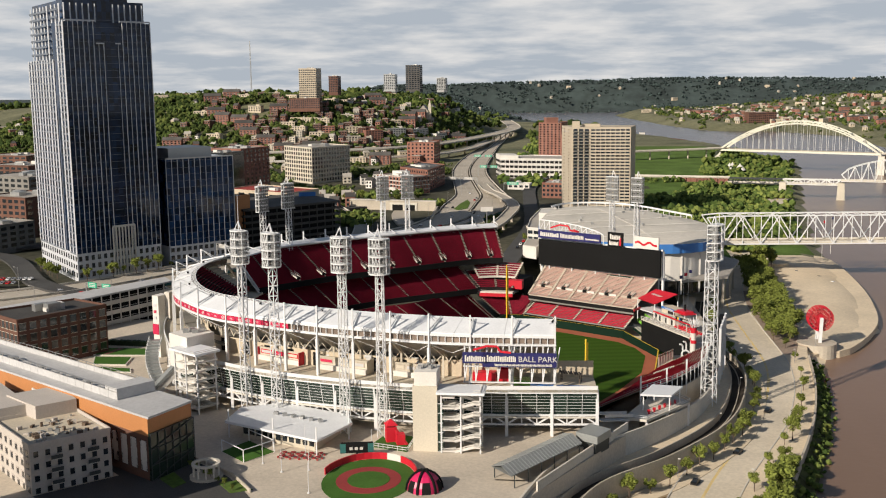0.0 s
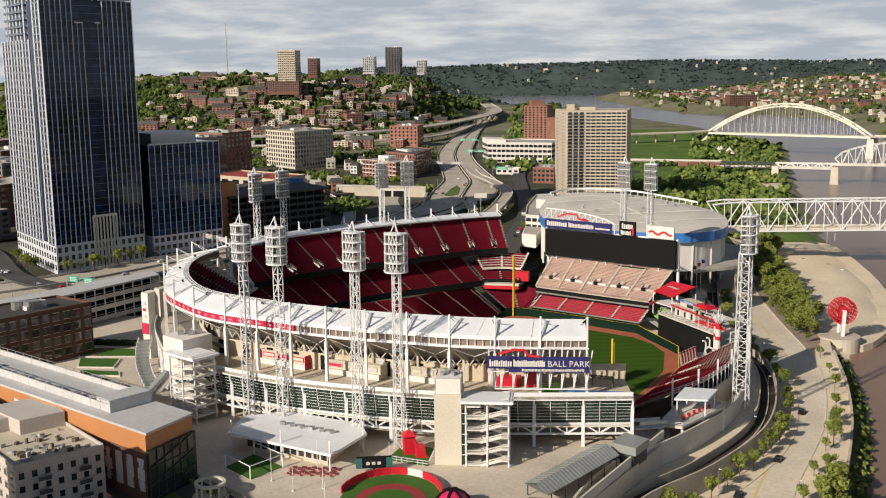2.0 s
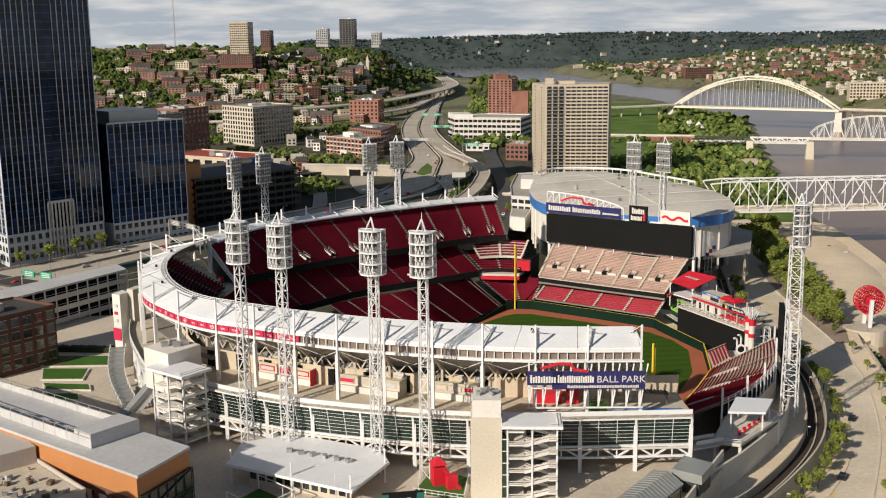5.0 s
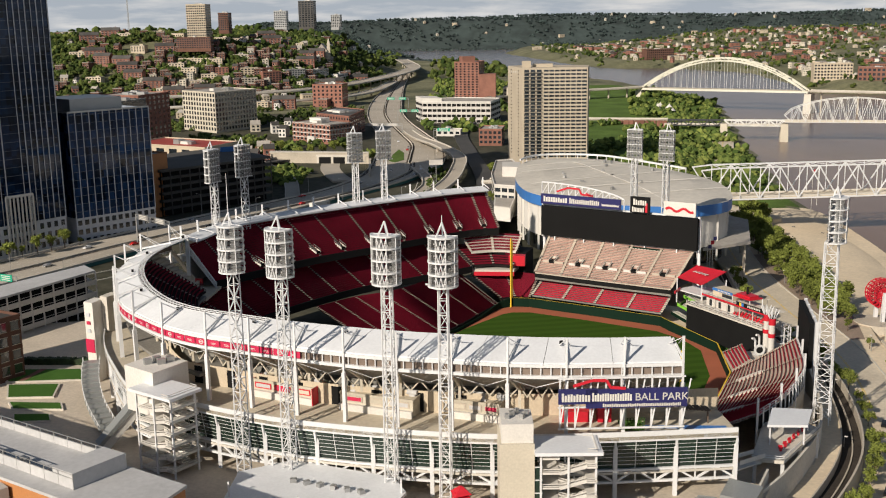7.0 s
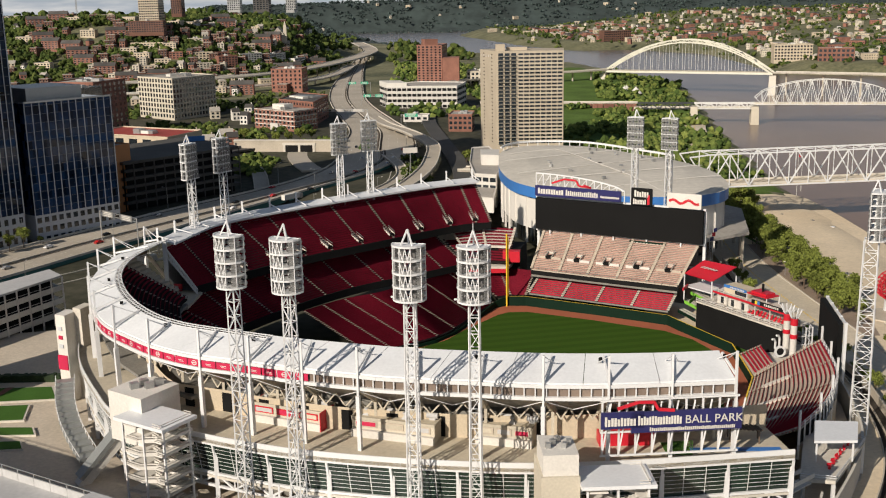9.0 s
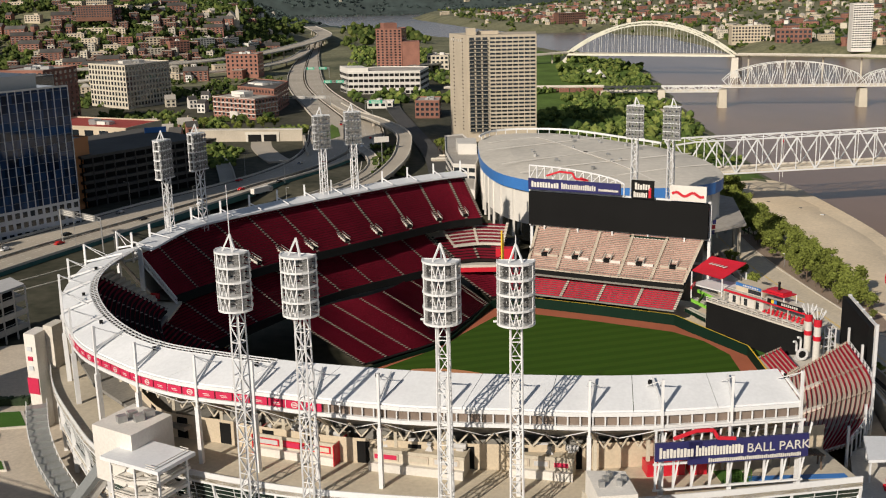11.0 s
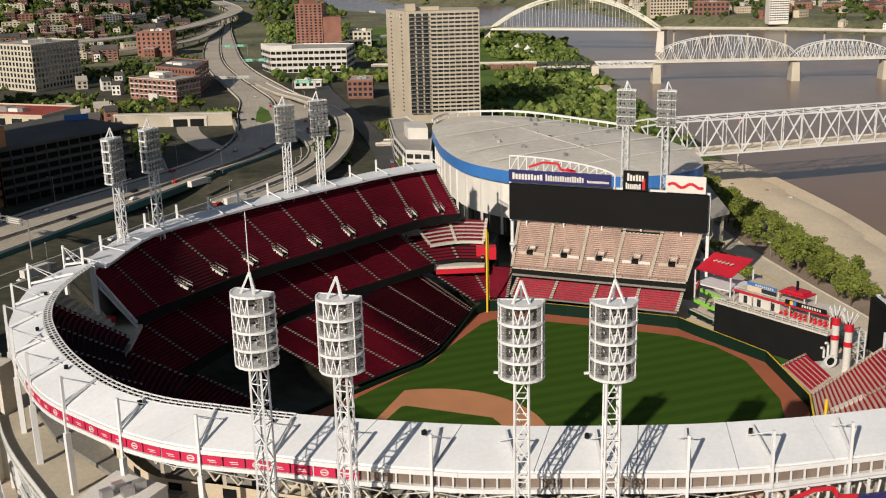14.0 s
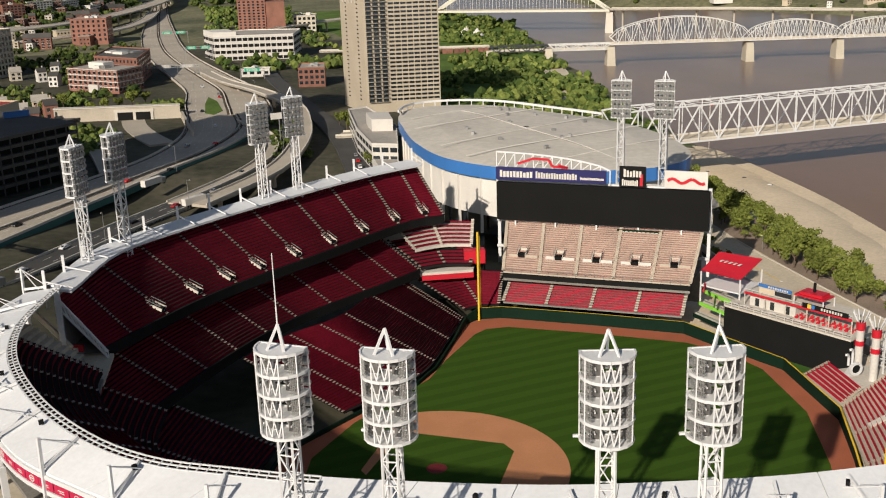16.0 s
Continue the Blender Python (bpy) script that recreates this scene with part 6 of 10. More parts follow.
def building(name, corners, z0, z1, wall, label, category, floors=5, bays=None, roof=None, m=None, frame=None, wf=0.6, hf=0.55, parapet=0.9, plant=True, limit=300, group="", low=0.3):
    """A block on a plan outline (counter-clockwise), with windows on its faces, parapet and roof plant. bays: number on each face, 0 for none."""
    x, y = sum(p[0] for p in corners) / len(corners), sum(p[1] for p in corners) / len(corners)
    t = thing(name, (x, y, z0), label, category, group)
    s = Shape(wall)
    s.slab(corners, z0 - 4, z1)
    wpart("wall", s, t)
    s = Shape(roof or GREYROOF, wall)
    s.slab([lerp(p, (x, y), 0.01) for p in corners], z1 - 0.2, z1 + 0.1)
    n = len(corners)
    for i in range(n):
        s.beam((*corners[i], z1 + parapet / 2), (*corners[(i + 1) % n], z1 + parapet / 2), 0.4, parapet, 1)
    wpart("roof", s, t)
    if plant:
        s = Shape(WALLW, STEEL)
        r = random.Random(name + str(round(x)))
        big = min(math.dist(corners[0], corners[1]), math.dist(corners[1], corners[2]))
        yaw = math.degrees(math.atan2(corners[1][1] - corners[0][1], corners[1][0] - corners[0][0]))
        for _ in range(4):
            s.box((x + r.uniform(-0.2, 0.2) * big, y + r.uniform(-0.2, 0.2) * big, z1), (r.uniform(0.1, 0.25) * big, r.uniform(0.1, 0.2) * big, r.uniform(1.2, 3.2)), yaw, r.randrange(2))
        wpart("roof_plant", s, t)
    if bays:
        for i in range(n):
            if bays[i]:
                windows(t, (x, y, z0), corners[i], corners[(i + 1) % n], z0 + 0.5, z1 - 0.5, floors, bays[i], wf, hf, m, frame, limit, low)
    return t


# glass skyscraper: stone base, glazed shaft with pale fins, stepped crown
A, B, C = Vector((-219.5, 465)), Vector((-188.5, 507)), Vector((-269, 520))
Dk = B + (C - A)
sky_t = thing("glass_skyscraper", (-229, 510, 6), "blue glass office skyscraper with pale fins and stepped crown", "skyscraper")
rd, ld = (B - A).normalized(), (C - A).normalized()
nr, nl = Vector((rd.y, -rd.x)), Vector((-ld.y, ld.x))


def shaft(name, k0, k1, k2, k3, z0, z1, inset):
    """A glass block between shares k0..k1 of the right face and k2..k3 of the left face, set back by inset."""
    o = A - nr * inset - nl * inset
    u, v = (B - A), (C - A)
    q = [o + u * k0 + v * k2, o + u * k1 + v * k2, o + u * k1 + v * k3, o + u * k0 + v * k3]
    s = Shape(GLASSB)
    s.slab([tuple(p) for p in q], z0, z1)
    return wpart(name, s, sky_t)


s = Shape(FINW)
s.slab([A, B, Dk, C], 4, 21)
wpart("base", s, sky_t, "pale stone base storeys")
shaft("glass_shaft", 0, 1, 0, 0.30, 21, 146, 0.4)
shaft("glass_shaft", 0, 1, 0.30, 1.0, 21, 126, 0.4)
shaft("crown_shaft", 0.04, 0.97, 0.10, 0.94, 126, 158, 1.5)
shaft("crown_shaft", 0.26, 0.82, 0.18, 0.8, 158, 212, 2.0)
for i in range(19):
    t = i / 18
    p = A.lerp(B, t) + nr * 0.1
    top = 146.6 if (t < 0.36 or t > 0.64) else (134.5 if (t < 0.45 or t > 0.58) else 0)
    if top:
        s = Shape(FINW)
        s.beam((p.x, p.y, 20.5), (p.x, p.y, top), 0.26 if i % 2 else 0.42, 0.3)
        wpart("fin", s, sky_t)
for k in range(33):
    z = 24 + k * 3.85
    s = Shape(SPAND)
    s.beam((*(A - nr * 0.33), z), (*(B - nr * 0.33), z), 0.14, 0.16)
    wpart("floor_band", s, sky_t)
for z, a, b in ((146.8, 0, 0.36), (146.8, 0.64, 1), (134.8, 0.36, 0.45), (134.8, 0.58, 0.64)):
    s = Shape(FINW)
    s.beam((*(A.lerp(B, a)), z), (*(A.lerp(B, b)), z), 0.6, 0.7)
    wpart("coping", s, sky_t)
for i in range(14):
    if 5 < i < 8:
        continue
    p = A.lerp(B, 0.05 + 0.9 * i / 13) - nr * 1.4 - nl * 1.5 + (C - A) * 0.10
    s = Shape(FINW)
    s.beam((p.x, p.y, 146), (p.x, p.y, 156.5), 0.6)
    wpart("fin", s, sky_t)
# left face: pale corner strip, dark slit, then piers with window bands
for t0, t1, top, n in ((0.0, 0.16, 146.5, 2), (0.30, 1.0, 126.5, 9), (0.14, 0.34, 156, 2), (0.46, 0.92, 156, 5)):
    a, b = A.lerp(C, t0), A.lerp(C, t1)
    low = 21 if top < 150 else 126
    o = nl * (0.15 if top < 150 else -1.4)
    for i in range(n + 1):
        p = a.lerp(b, i / n) + o
        s = Shape(FINW)
        s.beam((p.x, p.y, low), (p.x, p.y, top), 0.5 if i % 2 else 0.75, 0.3)
        wpart("pier", s, sky_t)
    for k in range(int((top - low) / 3.85) + 1):
        s = Shape(SPAND)
        s.beam((*(a + o * 0.4), low + k * 3.85), (*(b + o * 0.4), low + k * 3.85), 0.3, 1.0)
        wpart("spandrel", s, sky_t)
windows(sky_t, (-229, 510, 6), A, B, 6.5, 20, 3, 14, 0.5, 0.6)
windows(sky_t, (-229, 510, 6), C, A, 6.5, 20, 3, 16, 0.5, 0.6)
s = Shape(WALLW)
e = A.lerp(B, 0.42)
f = A.lerp(B, 0.68)
for i in range(8):
    p = e.lerp(f, i / 7) + nr * 0.6
    s.beam((p.x, p.y, 6), (p.x, p.y, 34), 0.7)
s.beam((*(e + nr * 0.6), 34), (*(f + nr * 0.6), 34), 0.9, 1.2)
wpart("entrance_frame", s, sky_t)

# lower glass block beside it
E1, F1 = Vector((-186.5, 515)), Vector((-157, 548))
dn = (F1 - E1).normalized()
nn = Vector((dn.y, -dn.x))
mid_t = thing("glass_office_block", (-185, 545, 6), "dark blue glass office block with pale fins", "office building")
s = Shape(GLASSB)
s.slab([tuple(E1), tuple(F1), tuple(F1 - nn * 45), tuple(E1 - nn * 45)], 18, 69)
wpart("glass_shaft", s, mid_t)
s = Shape(FINW)
s.slab([tuple(E1), tuple(F1), tuple(F1 - nn * 45), tuple(E1 - nn * 45)], 3, 18)
wpart("base", s, mid_t)
s = Shape(STEEL)
s.slab([tuple(E1 - nn * 8 + dn * 6), tuple(F1 - nn * 8 - dn * 10), tuple(F1 - nn * 36 - dn * 10), tuple(E1 - nn * 36 + dn * 6)], 69, 75)
wpart("roof_plant", s, mid_t)
for i in range(13):
    p = E1.lerp(F1, i / 12) + nn * 0.15
    s = Shape(FINW)
    s.beam((p.x, p.y, 17.5), (p.x, p.y, 69.6), 0.4, 0.25)
    wpart("fin", s, mid_t)
for k in range(13):
    s = Shape(SPAND)
    s.beam((*(E1 + nn * 0.02), 21 + k * 3.9), (*(F1 + nn * 0.02), 21 + k * 3.9), 0.14, 0.2)
    wpart("floor_band", s, mid_t)
s = Shape(WALLW)
s.beam((*(E1 + nn * 0.1), 69.4), (*(F1 + nn * 0.1), 69.4), 0.5, 0.8)
wpart("cornice", s, mid_t)
windows(mid_t, (-185, 545, 6), E1, F1, 4, 17.5, 3, 12, 0.6, 0.55)

# riverside apartment tower
cond = thing("condo_tower", (66, 785, 8), "tall beige concrete apartment tower with stacked balconies", "apartment tower")
CQ = [(38.5, 806), (46.5, 767), (92.5, 764), (98, 800), (60, 812)]
s = Shape(CONDO)
s.slab(CQ, 3, 76)
s.box((50, 775, 76), (6, 6, 4.5))
s.box((62, 780, 76), (14, 6, 2.2))
wpart("wall", s, cond)
fl = 25
a, b = Vector((46.5, 767)), Vector((92.5, 764))
dv = (b - a).normalized()
no = Vector((dv.y, -dv.x))
for f in range(fl):
    z = 12 + f * 2.52
    p, q = a + dv * 13.0, a + dv * 18.0
    for k in range(3):
        c = a + dv * (3.2 + 4.4 * k) + no * 0.7
        s = Shape(CONC, DARKSTEEL)
        s.box((c.x, c.y, z), (3.6, 1.5, 0.22), -3.7, 0)
        s.box((c.x + no.x * 0.7, c.y + no.y * 0.7, z + 0.2), (3.6, 0.08, 0.8), -3.7, 1)
        wpart("balcony", s, cond)
        c = a + dv * (3.2 + 4.4 * k) + no * 0.05
        s = Shape(GLASS)
        s.box((c.x, c.y, z + 0.3), (3.2, 0.15, 1.9), -3.7)
        wpart("balcony_door", s, cond)
windows(cond, (66, 785, 8), (61.5, 766.0), (92.0, 764.03), 12, 75, fl, 8, 0.86, 0.5)
windows(cond, (66, 785, 8), (38.5, 806), (46.5, 767), 12, 75, fl, 2, 0.12, 0.3)
s = Shape(WALLW)
for i in range(5):
    s.box((39.4 + i * 1.1, 801.0 - i * 5.3, 71.5), (0.3, 3.4, 1.6), -1)
wpart("sign_bars", s, cond, "white sign lettering as plain bars")

# parking garage with open dark storeys and an orange stair tower
gar = thing("parking_garage", (-150, 640, 8), "dark concrete parking garage with open storeys", "parking garage")
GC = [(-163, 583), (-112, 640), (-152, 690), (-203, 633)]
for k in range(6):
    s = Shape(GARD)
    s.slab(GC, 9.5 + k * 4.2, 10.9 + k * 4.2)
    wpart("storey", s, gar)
# black block stands in for the shade inside the open storeys
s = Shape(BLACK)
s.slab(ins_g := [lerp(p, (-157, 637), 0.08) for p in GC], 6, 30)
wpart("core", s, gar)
for (p, q) in ((GC[0], GC[1]), (GC[3], GC[0])):
    for i in range(13):
        c = lerp(p, q, i / 12)
        s = Shape(GARD)
        s.beam((*c, 6), (*c, 31), 0.6)
        wpart("column", s, gar)
s = Shape(CONCD)
s.slab([lerp(p, (-157, 637), 0.01) for p in GC], 31.2, 31.6)
wpart("roof_deck", s, gar)
building("orange_stair_tower", [(-176, 588), (-167, 582), (-161, 592), (-170, 598)], 6, 40, ORANGE, "orange panelled stair tower beside the garage", "building", plant=False)
building("red_roof_hall", [(-225, 735), (-165, 700), (-150, 735), (-210, 770)], 8, 30, BEIGE, "low tan hall with red tile roofs", "building", 3, (6, 0, 0, 4), roof=REDROOF)
building("red_roof_hall", [(-205, 690), (-170, 672), (-162, 690), (-197, 708)], 8, 24, BEIGE, "low tan hall with red tile roofs", "building", 2, (5, 0, 0, 3), roof=REDROOF)
s = Shape(BLUEPAINT, WALLW)
s.box((-141.6, 666, 32), (12, 0.8, 3.0), 20, 0)
for i in range(9):
    s.box((-146 + i * 1.1, 664.2 + i * 0.4, 32.8), (0.7, 0.3, 1.4), 20, 1)
s.box((-141.6, 666, 28), (0.5, 0.5, 4))
solid("rooftop_sign", s, "blue rooftop sign with pale letter bars", "sign")

building("cream_office_building", [(-274, 1083), (-232, 1040), (-201, 1090), (-243, 1133)], 6, 44, CREAM, "cream stone office building with rows of tall windows", "office building", 8, (12, 14, 0, 0), frame=CREAM, wf=0.56, hf=0.66)
building("brick_hotel", [(-300, 905), (-262, 890), (-248, 935), (-286, 950)], 8, 52, BRICKR, "red brick block with flat roof", "building", 10, (7, 7, 0, 0), wf=0.4)
building("brick_hotel", [(-292, 850), (-268, 840), (-258, 868), (-282, 878)], 8, 42, BRICK, "dark brick block with flat roof", "building", 8, (5, 5, 0, 0), wf=0.4)
building("dark_office_tower", [(-262, 780), (-238, 770), (-228, 792), (-252, 802)], 8, 56, GLASS, "dark cylindrical glass office tower", "office building", 10, None)
hall = building("brick_school", [(-147, 965), (-109, 928), (-92, 952), (-130, 990)], 6, 22, BRICKR, "red brick hall with white stone trim", "building", 4, (10, 7, 0, 0), frame=WALLW, wf=0.5, hf=0.6)
ha, hb, hc = Vector((-147, 965)), Vector((-109, 928)), Vector((-92, 952))
for z in (10.0, 14.0, 18.0, 22.4):
    for p, q in ((ha, hb), (hb, hc)):
        s = Shape(WALLW)
        s.beam((*p, z), (*q, z), 0.5, 0.55)
        wpart("stone_band", s, hall, "white stone band")
s = Shape(WALLW)
m_ = ha.lerp(hb, 0.5)
s.box((m_.x + 1.2, m_.y - 1.2, 2), (10, 4, 9.5), -44)
wpart("porch", s, hall, "white stone porch")
s = Shape(WALLW, GLASS)
s.box((-122, 962, 22), (16, 10, 4.2), -44)
wpart("roof_house", s, hall, "white roof house")
building("brick_school", [(-130, 1005), (-96, 965), (-88, 1040), (-120, 1078)], 6, 26, BRICKR, "long red brick building with flat dark roof", "building", 5, (12, 8, 0, 0), roof=DARKROOF, wf=0.4)
building("brick_works", [(-178, 1350), (-140, 1342), (-136, 1375), (-174, 1383)], 8, 33, BRICKR, "red brick block with white roof house", "building", 5, (7, 6, 0, 0), wf=0.4)
# black panes on the solid wall paint the shade in the garage openings
wg = building("white_parking_garage", [(-42, 1150), (-34, 1115), (36, 1100), (48, 1150), (0, 1170)], 4, 27, WALLW, "long white parking garage with dark openings", "parking garage", 4, (6, 14, 5, 0, 0), m=BLACK, wf=0.84, hf=0.5, plant=False)
s = Shape(WALLW)
s.slab([(-42, 1150), (-34, 1115), (-14, 1111), (-20, 1145)], 27, 31)
wpart("stair_head", s, wg)
rt = building("red_apartment_tower", [(0, 1345), (30, 1335), (38, 1375), (8, 1385)], 4, 58, BRICKR, "stepped red brick apartment tower with balconies", "apartment tower", 17, (6, 6, 0, 0), wf=0.45)
s = Shape(BRICKR)
s.box((16, 1358, 58), (16, 16, 7), 15)
wpart("top_storey", s, rt)
s = Shape(BRICKR)
s.slab([(30, 1325), (50, 1322), (52, 1350), (34, 1355)], 4, 44)
wpart("wing", s, rt)
building("low_office", [(60, 1340), (85, 1335), (90, 1365), (64, 1370)], 4, 26, CREAM, "small cream office block", "building", 4, (5, 5, 0, 0))
building("brick_corner_house", [(19, 905), (38, 900), (42, 930), (24, 935)], 6, 19, BRICKR, "low red brick corner building", "building", 3, (5, 6, 0, 0))
building("white_cabin", [(-18, 985), (4, 980), (6, 992), (-16, 997)], 6, 11, WALLW, "small white service building in a car park", "building", 1, (4, 2, 0, 0))
building("hill_apartment_tower", [(-392, 1604), (-364, 1604), (-361, 1628), (-389, 1630)], 84, 137, BEIGE, "tan and brown concrete apartment tower on the hilltop", "apartment tower", 15, (9, 6, 0, 0), wf=0.7, hf=0.45)
building("hill_apartment_block", [(-402, 1580), (-353, 1578), (-352, 1594), (-401, 1597)], 74, 90, BRICK, "long brown apartment block on the slope", "apartment building", 5, (14, 4, 0, 0))
building("far_tower", [(-284, 2010), (-256, 2008), (-254, 2032), (-282, 2034)], 100, 147, DARKROOF, "dark far apartment tower on the ridge", "apartment tower", 12, (5, 4, 0, 0), limit=0)
building("far_tower", [(-346, 2110), (-322, 2108), (-320, 2125), (-344, 2127)], 100, 131, STEEL, "grey far office tower on the ridge", "office building", 9, (6, 4, 0, 0), limit=0)
building("far_tower", [(-236, 2110), (-218, 2108), (-216, 2125), (-234, 2127)], 98, 122, STEEL, "grey far office tower on the ridge", "office building", 8, (5, 4, 0, 0), limit=0)
building("far_tower", [(-366, 1700), (-350, 1698), (-348, 1715), (-364, 1717)], 98, 125, BRICK, "brown far tower house on the ridge", "apartment building", 9, (5, 4, 0, 0), limit=0)

# hilltop church with gable and spire
ch = thing("church", (-213, 1765, height(-213, 1765) - 1), "pale stone hilltop church with steep gable and spire", "church")
s = Shape(CREAM)
s.box((0, 0, 0), (18, 30, 14))
part("nave", s, ch)
s = Shape(GREYROOF)
for sx in (-1, 1):
    s.face([(sx * 9.6, -15.6, 13.6), (sx * 9.6, 15.6, 13.6), (0, 15.6, 25), (0, -15.6, 25)][::sx])
s.face([(-9, -15, 13.8), (9, -15, 13.8), (0, -15, 24.4)])
part("roof", s, ch)
s = Shape(CREAM)
s.box((11, -10, 0), (5, 5, 24))
s.box((11, -10, 24), (5, 5, 10), 0, 0, 0.05)
part("spire", s, ch)

# town blocks past the skyscraper
for pts, z1, m, lab in (([(-375, 640), (-335, 625), (-322, 665), (-362, 680)], 34, BRICK, "dark brick block with flat roof"), ([(-420, 720), (-372, 700), (-355, 745), (-403, 765)], 42, CONCD, "dark concrete office block"), ([(-345, 560), (-318, 548), (-305, 580), (-332, 592)], 24, CONCD, "dark concrete parking block"),
                        ([(-500, 860), (-450, 845), (-438, 885), (-488, 900)], 40, BRICK, "brown brick office block"), ([(-440, 830), (-400, 815), (-390, 850), (-430, 865)], 30, BRICKR, "red brick block with flat roof"), ([(-620, 1060), (-560, 1045), (-550, 1085), (-610, 1100)], 36, BRICK, "brown brick office block"), ([(-520, 980), (-470, 965), (-460, 1000), (-510, 1015)], 26, CONCD, "low dark block with flat roof")):
    building("town_block", pts, 8, z1, m, lab, "building", max(3, int((z1 - 8) / 4)), (7, 5, 0, 0), limit=24, group="town blocks")

# ---- arena ----
AC = (78, 545)
ar = thing("arena", (78, 545, 0), "round arena with grey roof, blue fascia band and white ribbed wall", "arena")
AR = [(30.6, 571), (29, 540), (33.5, 505), (52, 478), (80, 464), (104, 463), (122, 480), (128, 520), (122, 555), (107, 585), (83, 622), (52, 630), (36, 610), (30.6, 571)]
ring = curve(AR, 72)
s = Shape(BLUEPAINT)
s.strip([up(p, 24.6) for p in ring], [up(p, 29.4) for p in ring])
wpart("band", s, ar, "blue fascia band")
wl_ = [lerp(p, AC, 0.03) for p in ring]
for i in range(0, 72, 2):
    s = Shape(WALLW)
    s.strip([up(p, 10.0) for p in wl_[i:i + 3]], [up(p, 24.6) for p in wl_[i:i + 3]])
    s.beam(up(wl_[i], 3), up(wl_[i], 24.6), 0.9)
    wpart("wall_panel", s, ar)
s = Shape(GLASS)
w2_ = [lerp(p, AC, 0.06) for p in ring]
s.strip([up(p, 2.0) for p in w2_], [up(p, 10.2) for p in w2_])
wpart("ground_floor_glazing", s, ar)
s = Shape(ARENAROOF, WALLW)
r1 = [lerp(p, AC, 0.3) for p in ring]
r2 = [lerp(p, AC, 0.98) for p in ring]
s.strip([up(p, 29.4) for p in ring], [up(p, 31.0) for p in r1])
s.strip([up(p, 31.0) for p in r1], [up(p, 31.8) for p in r2])
wpart("roof", s, ar, smooth=True)
s = Shape(WALLW)
for a, b in (((35, 520), (118, 560)), ((40, 500), (124, 530)), ((33, 560), (100, 590)), ((38, 590), (84, 612)), ((92, 470), (60, 622)), ((60, 478), (126, 505))):
    for i in range(12):
        p, q = lerp(a, b, i / 12), lerp(a, b, (i + 1) / 12)
        za = lambda c: 29.4 + 2.4 * min(1, (1 - min(1, math.dist(c, AC) / 82)) * 2.2) + 0.1
        s.beam(up(p, za(p)), up(q, za(q)), 0.45, 0.2)
wpart("roof_seam", s, ar, "pale raised roof seams")
s = Shape(WHITE)
for p, q in zip(ring[44:66], ring[45:67]):
    s.beam(up(p, 31.8), up(q, 31.8), 0.7, 1.0)
    s.beam(up(p, 29.2), up(p, 31.8), 0.4)
wpart("parapet_rail", s, ar)
rnd = random.Random(3)
for _ in range(14):
    s = Shape(STEEL)
    a, t = rnd.uniform(0, 6.28), rnd.uniform(0.2, 0.7)
    x, y = 78 + 44 * t * math.cos(a), 545 + 70 * t * math.sin(a)
    s.box((x, y, 31.0), (1.6, 1.2, 1.5), rnd.uniform(0, 90))
    wpart("roof_vent", s, ar)
wing = building("arena_wing", [(20, 596), (31, 590), (40, 640), (36, 705), (25, 700), (20, 640)], 6, 19, WALLW, "white stepped arena wing with terraces", "building", 3, (3, 0, 0, 0, 6, 5), m=GLASS, wf=0.8, plant=False)
s = Shape(WALLW, GREYROOF)
s.slab([(18.5, 566), (27, 560), (31, 590), (20, 596)], 5, 12.5)
s.slab([(19.2, 567.5), (26.4, 562), (30, 589), (20.6, 594.4)], 12.5, 12.7, 1)
wpart("lower_terrace", s, wing)
s = Shape(WALLW)
s.slab([(26, 630), (36, 627), (38, 650), (27, 652)], 19, 25)
wpart("upper_house", s, wing)
s = Shape(GREYROOF, CONC)
s.slab([(104, 455), (128, 468), (141, 520), (128, 545), (120, 480)], 11.0, 12.2)
for p in ((126, 470), (133, 495), (138, 520)):
    s.beam((*p, -5), (*p, 11), 1.0, k=1)
solid("arena_terrace", s, "raised concrete terrace beside the arena", "terrace")

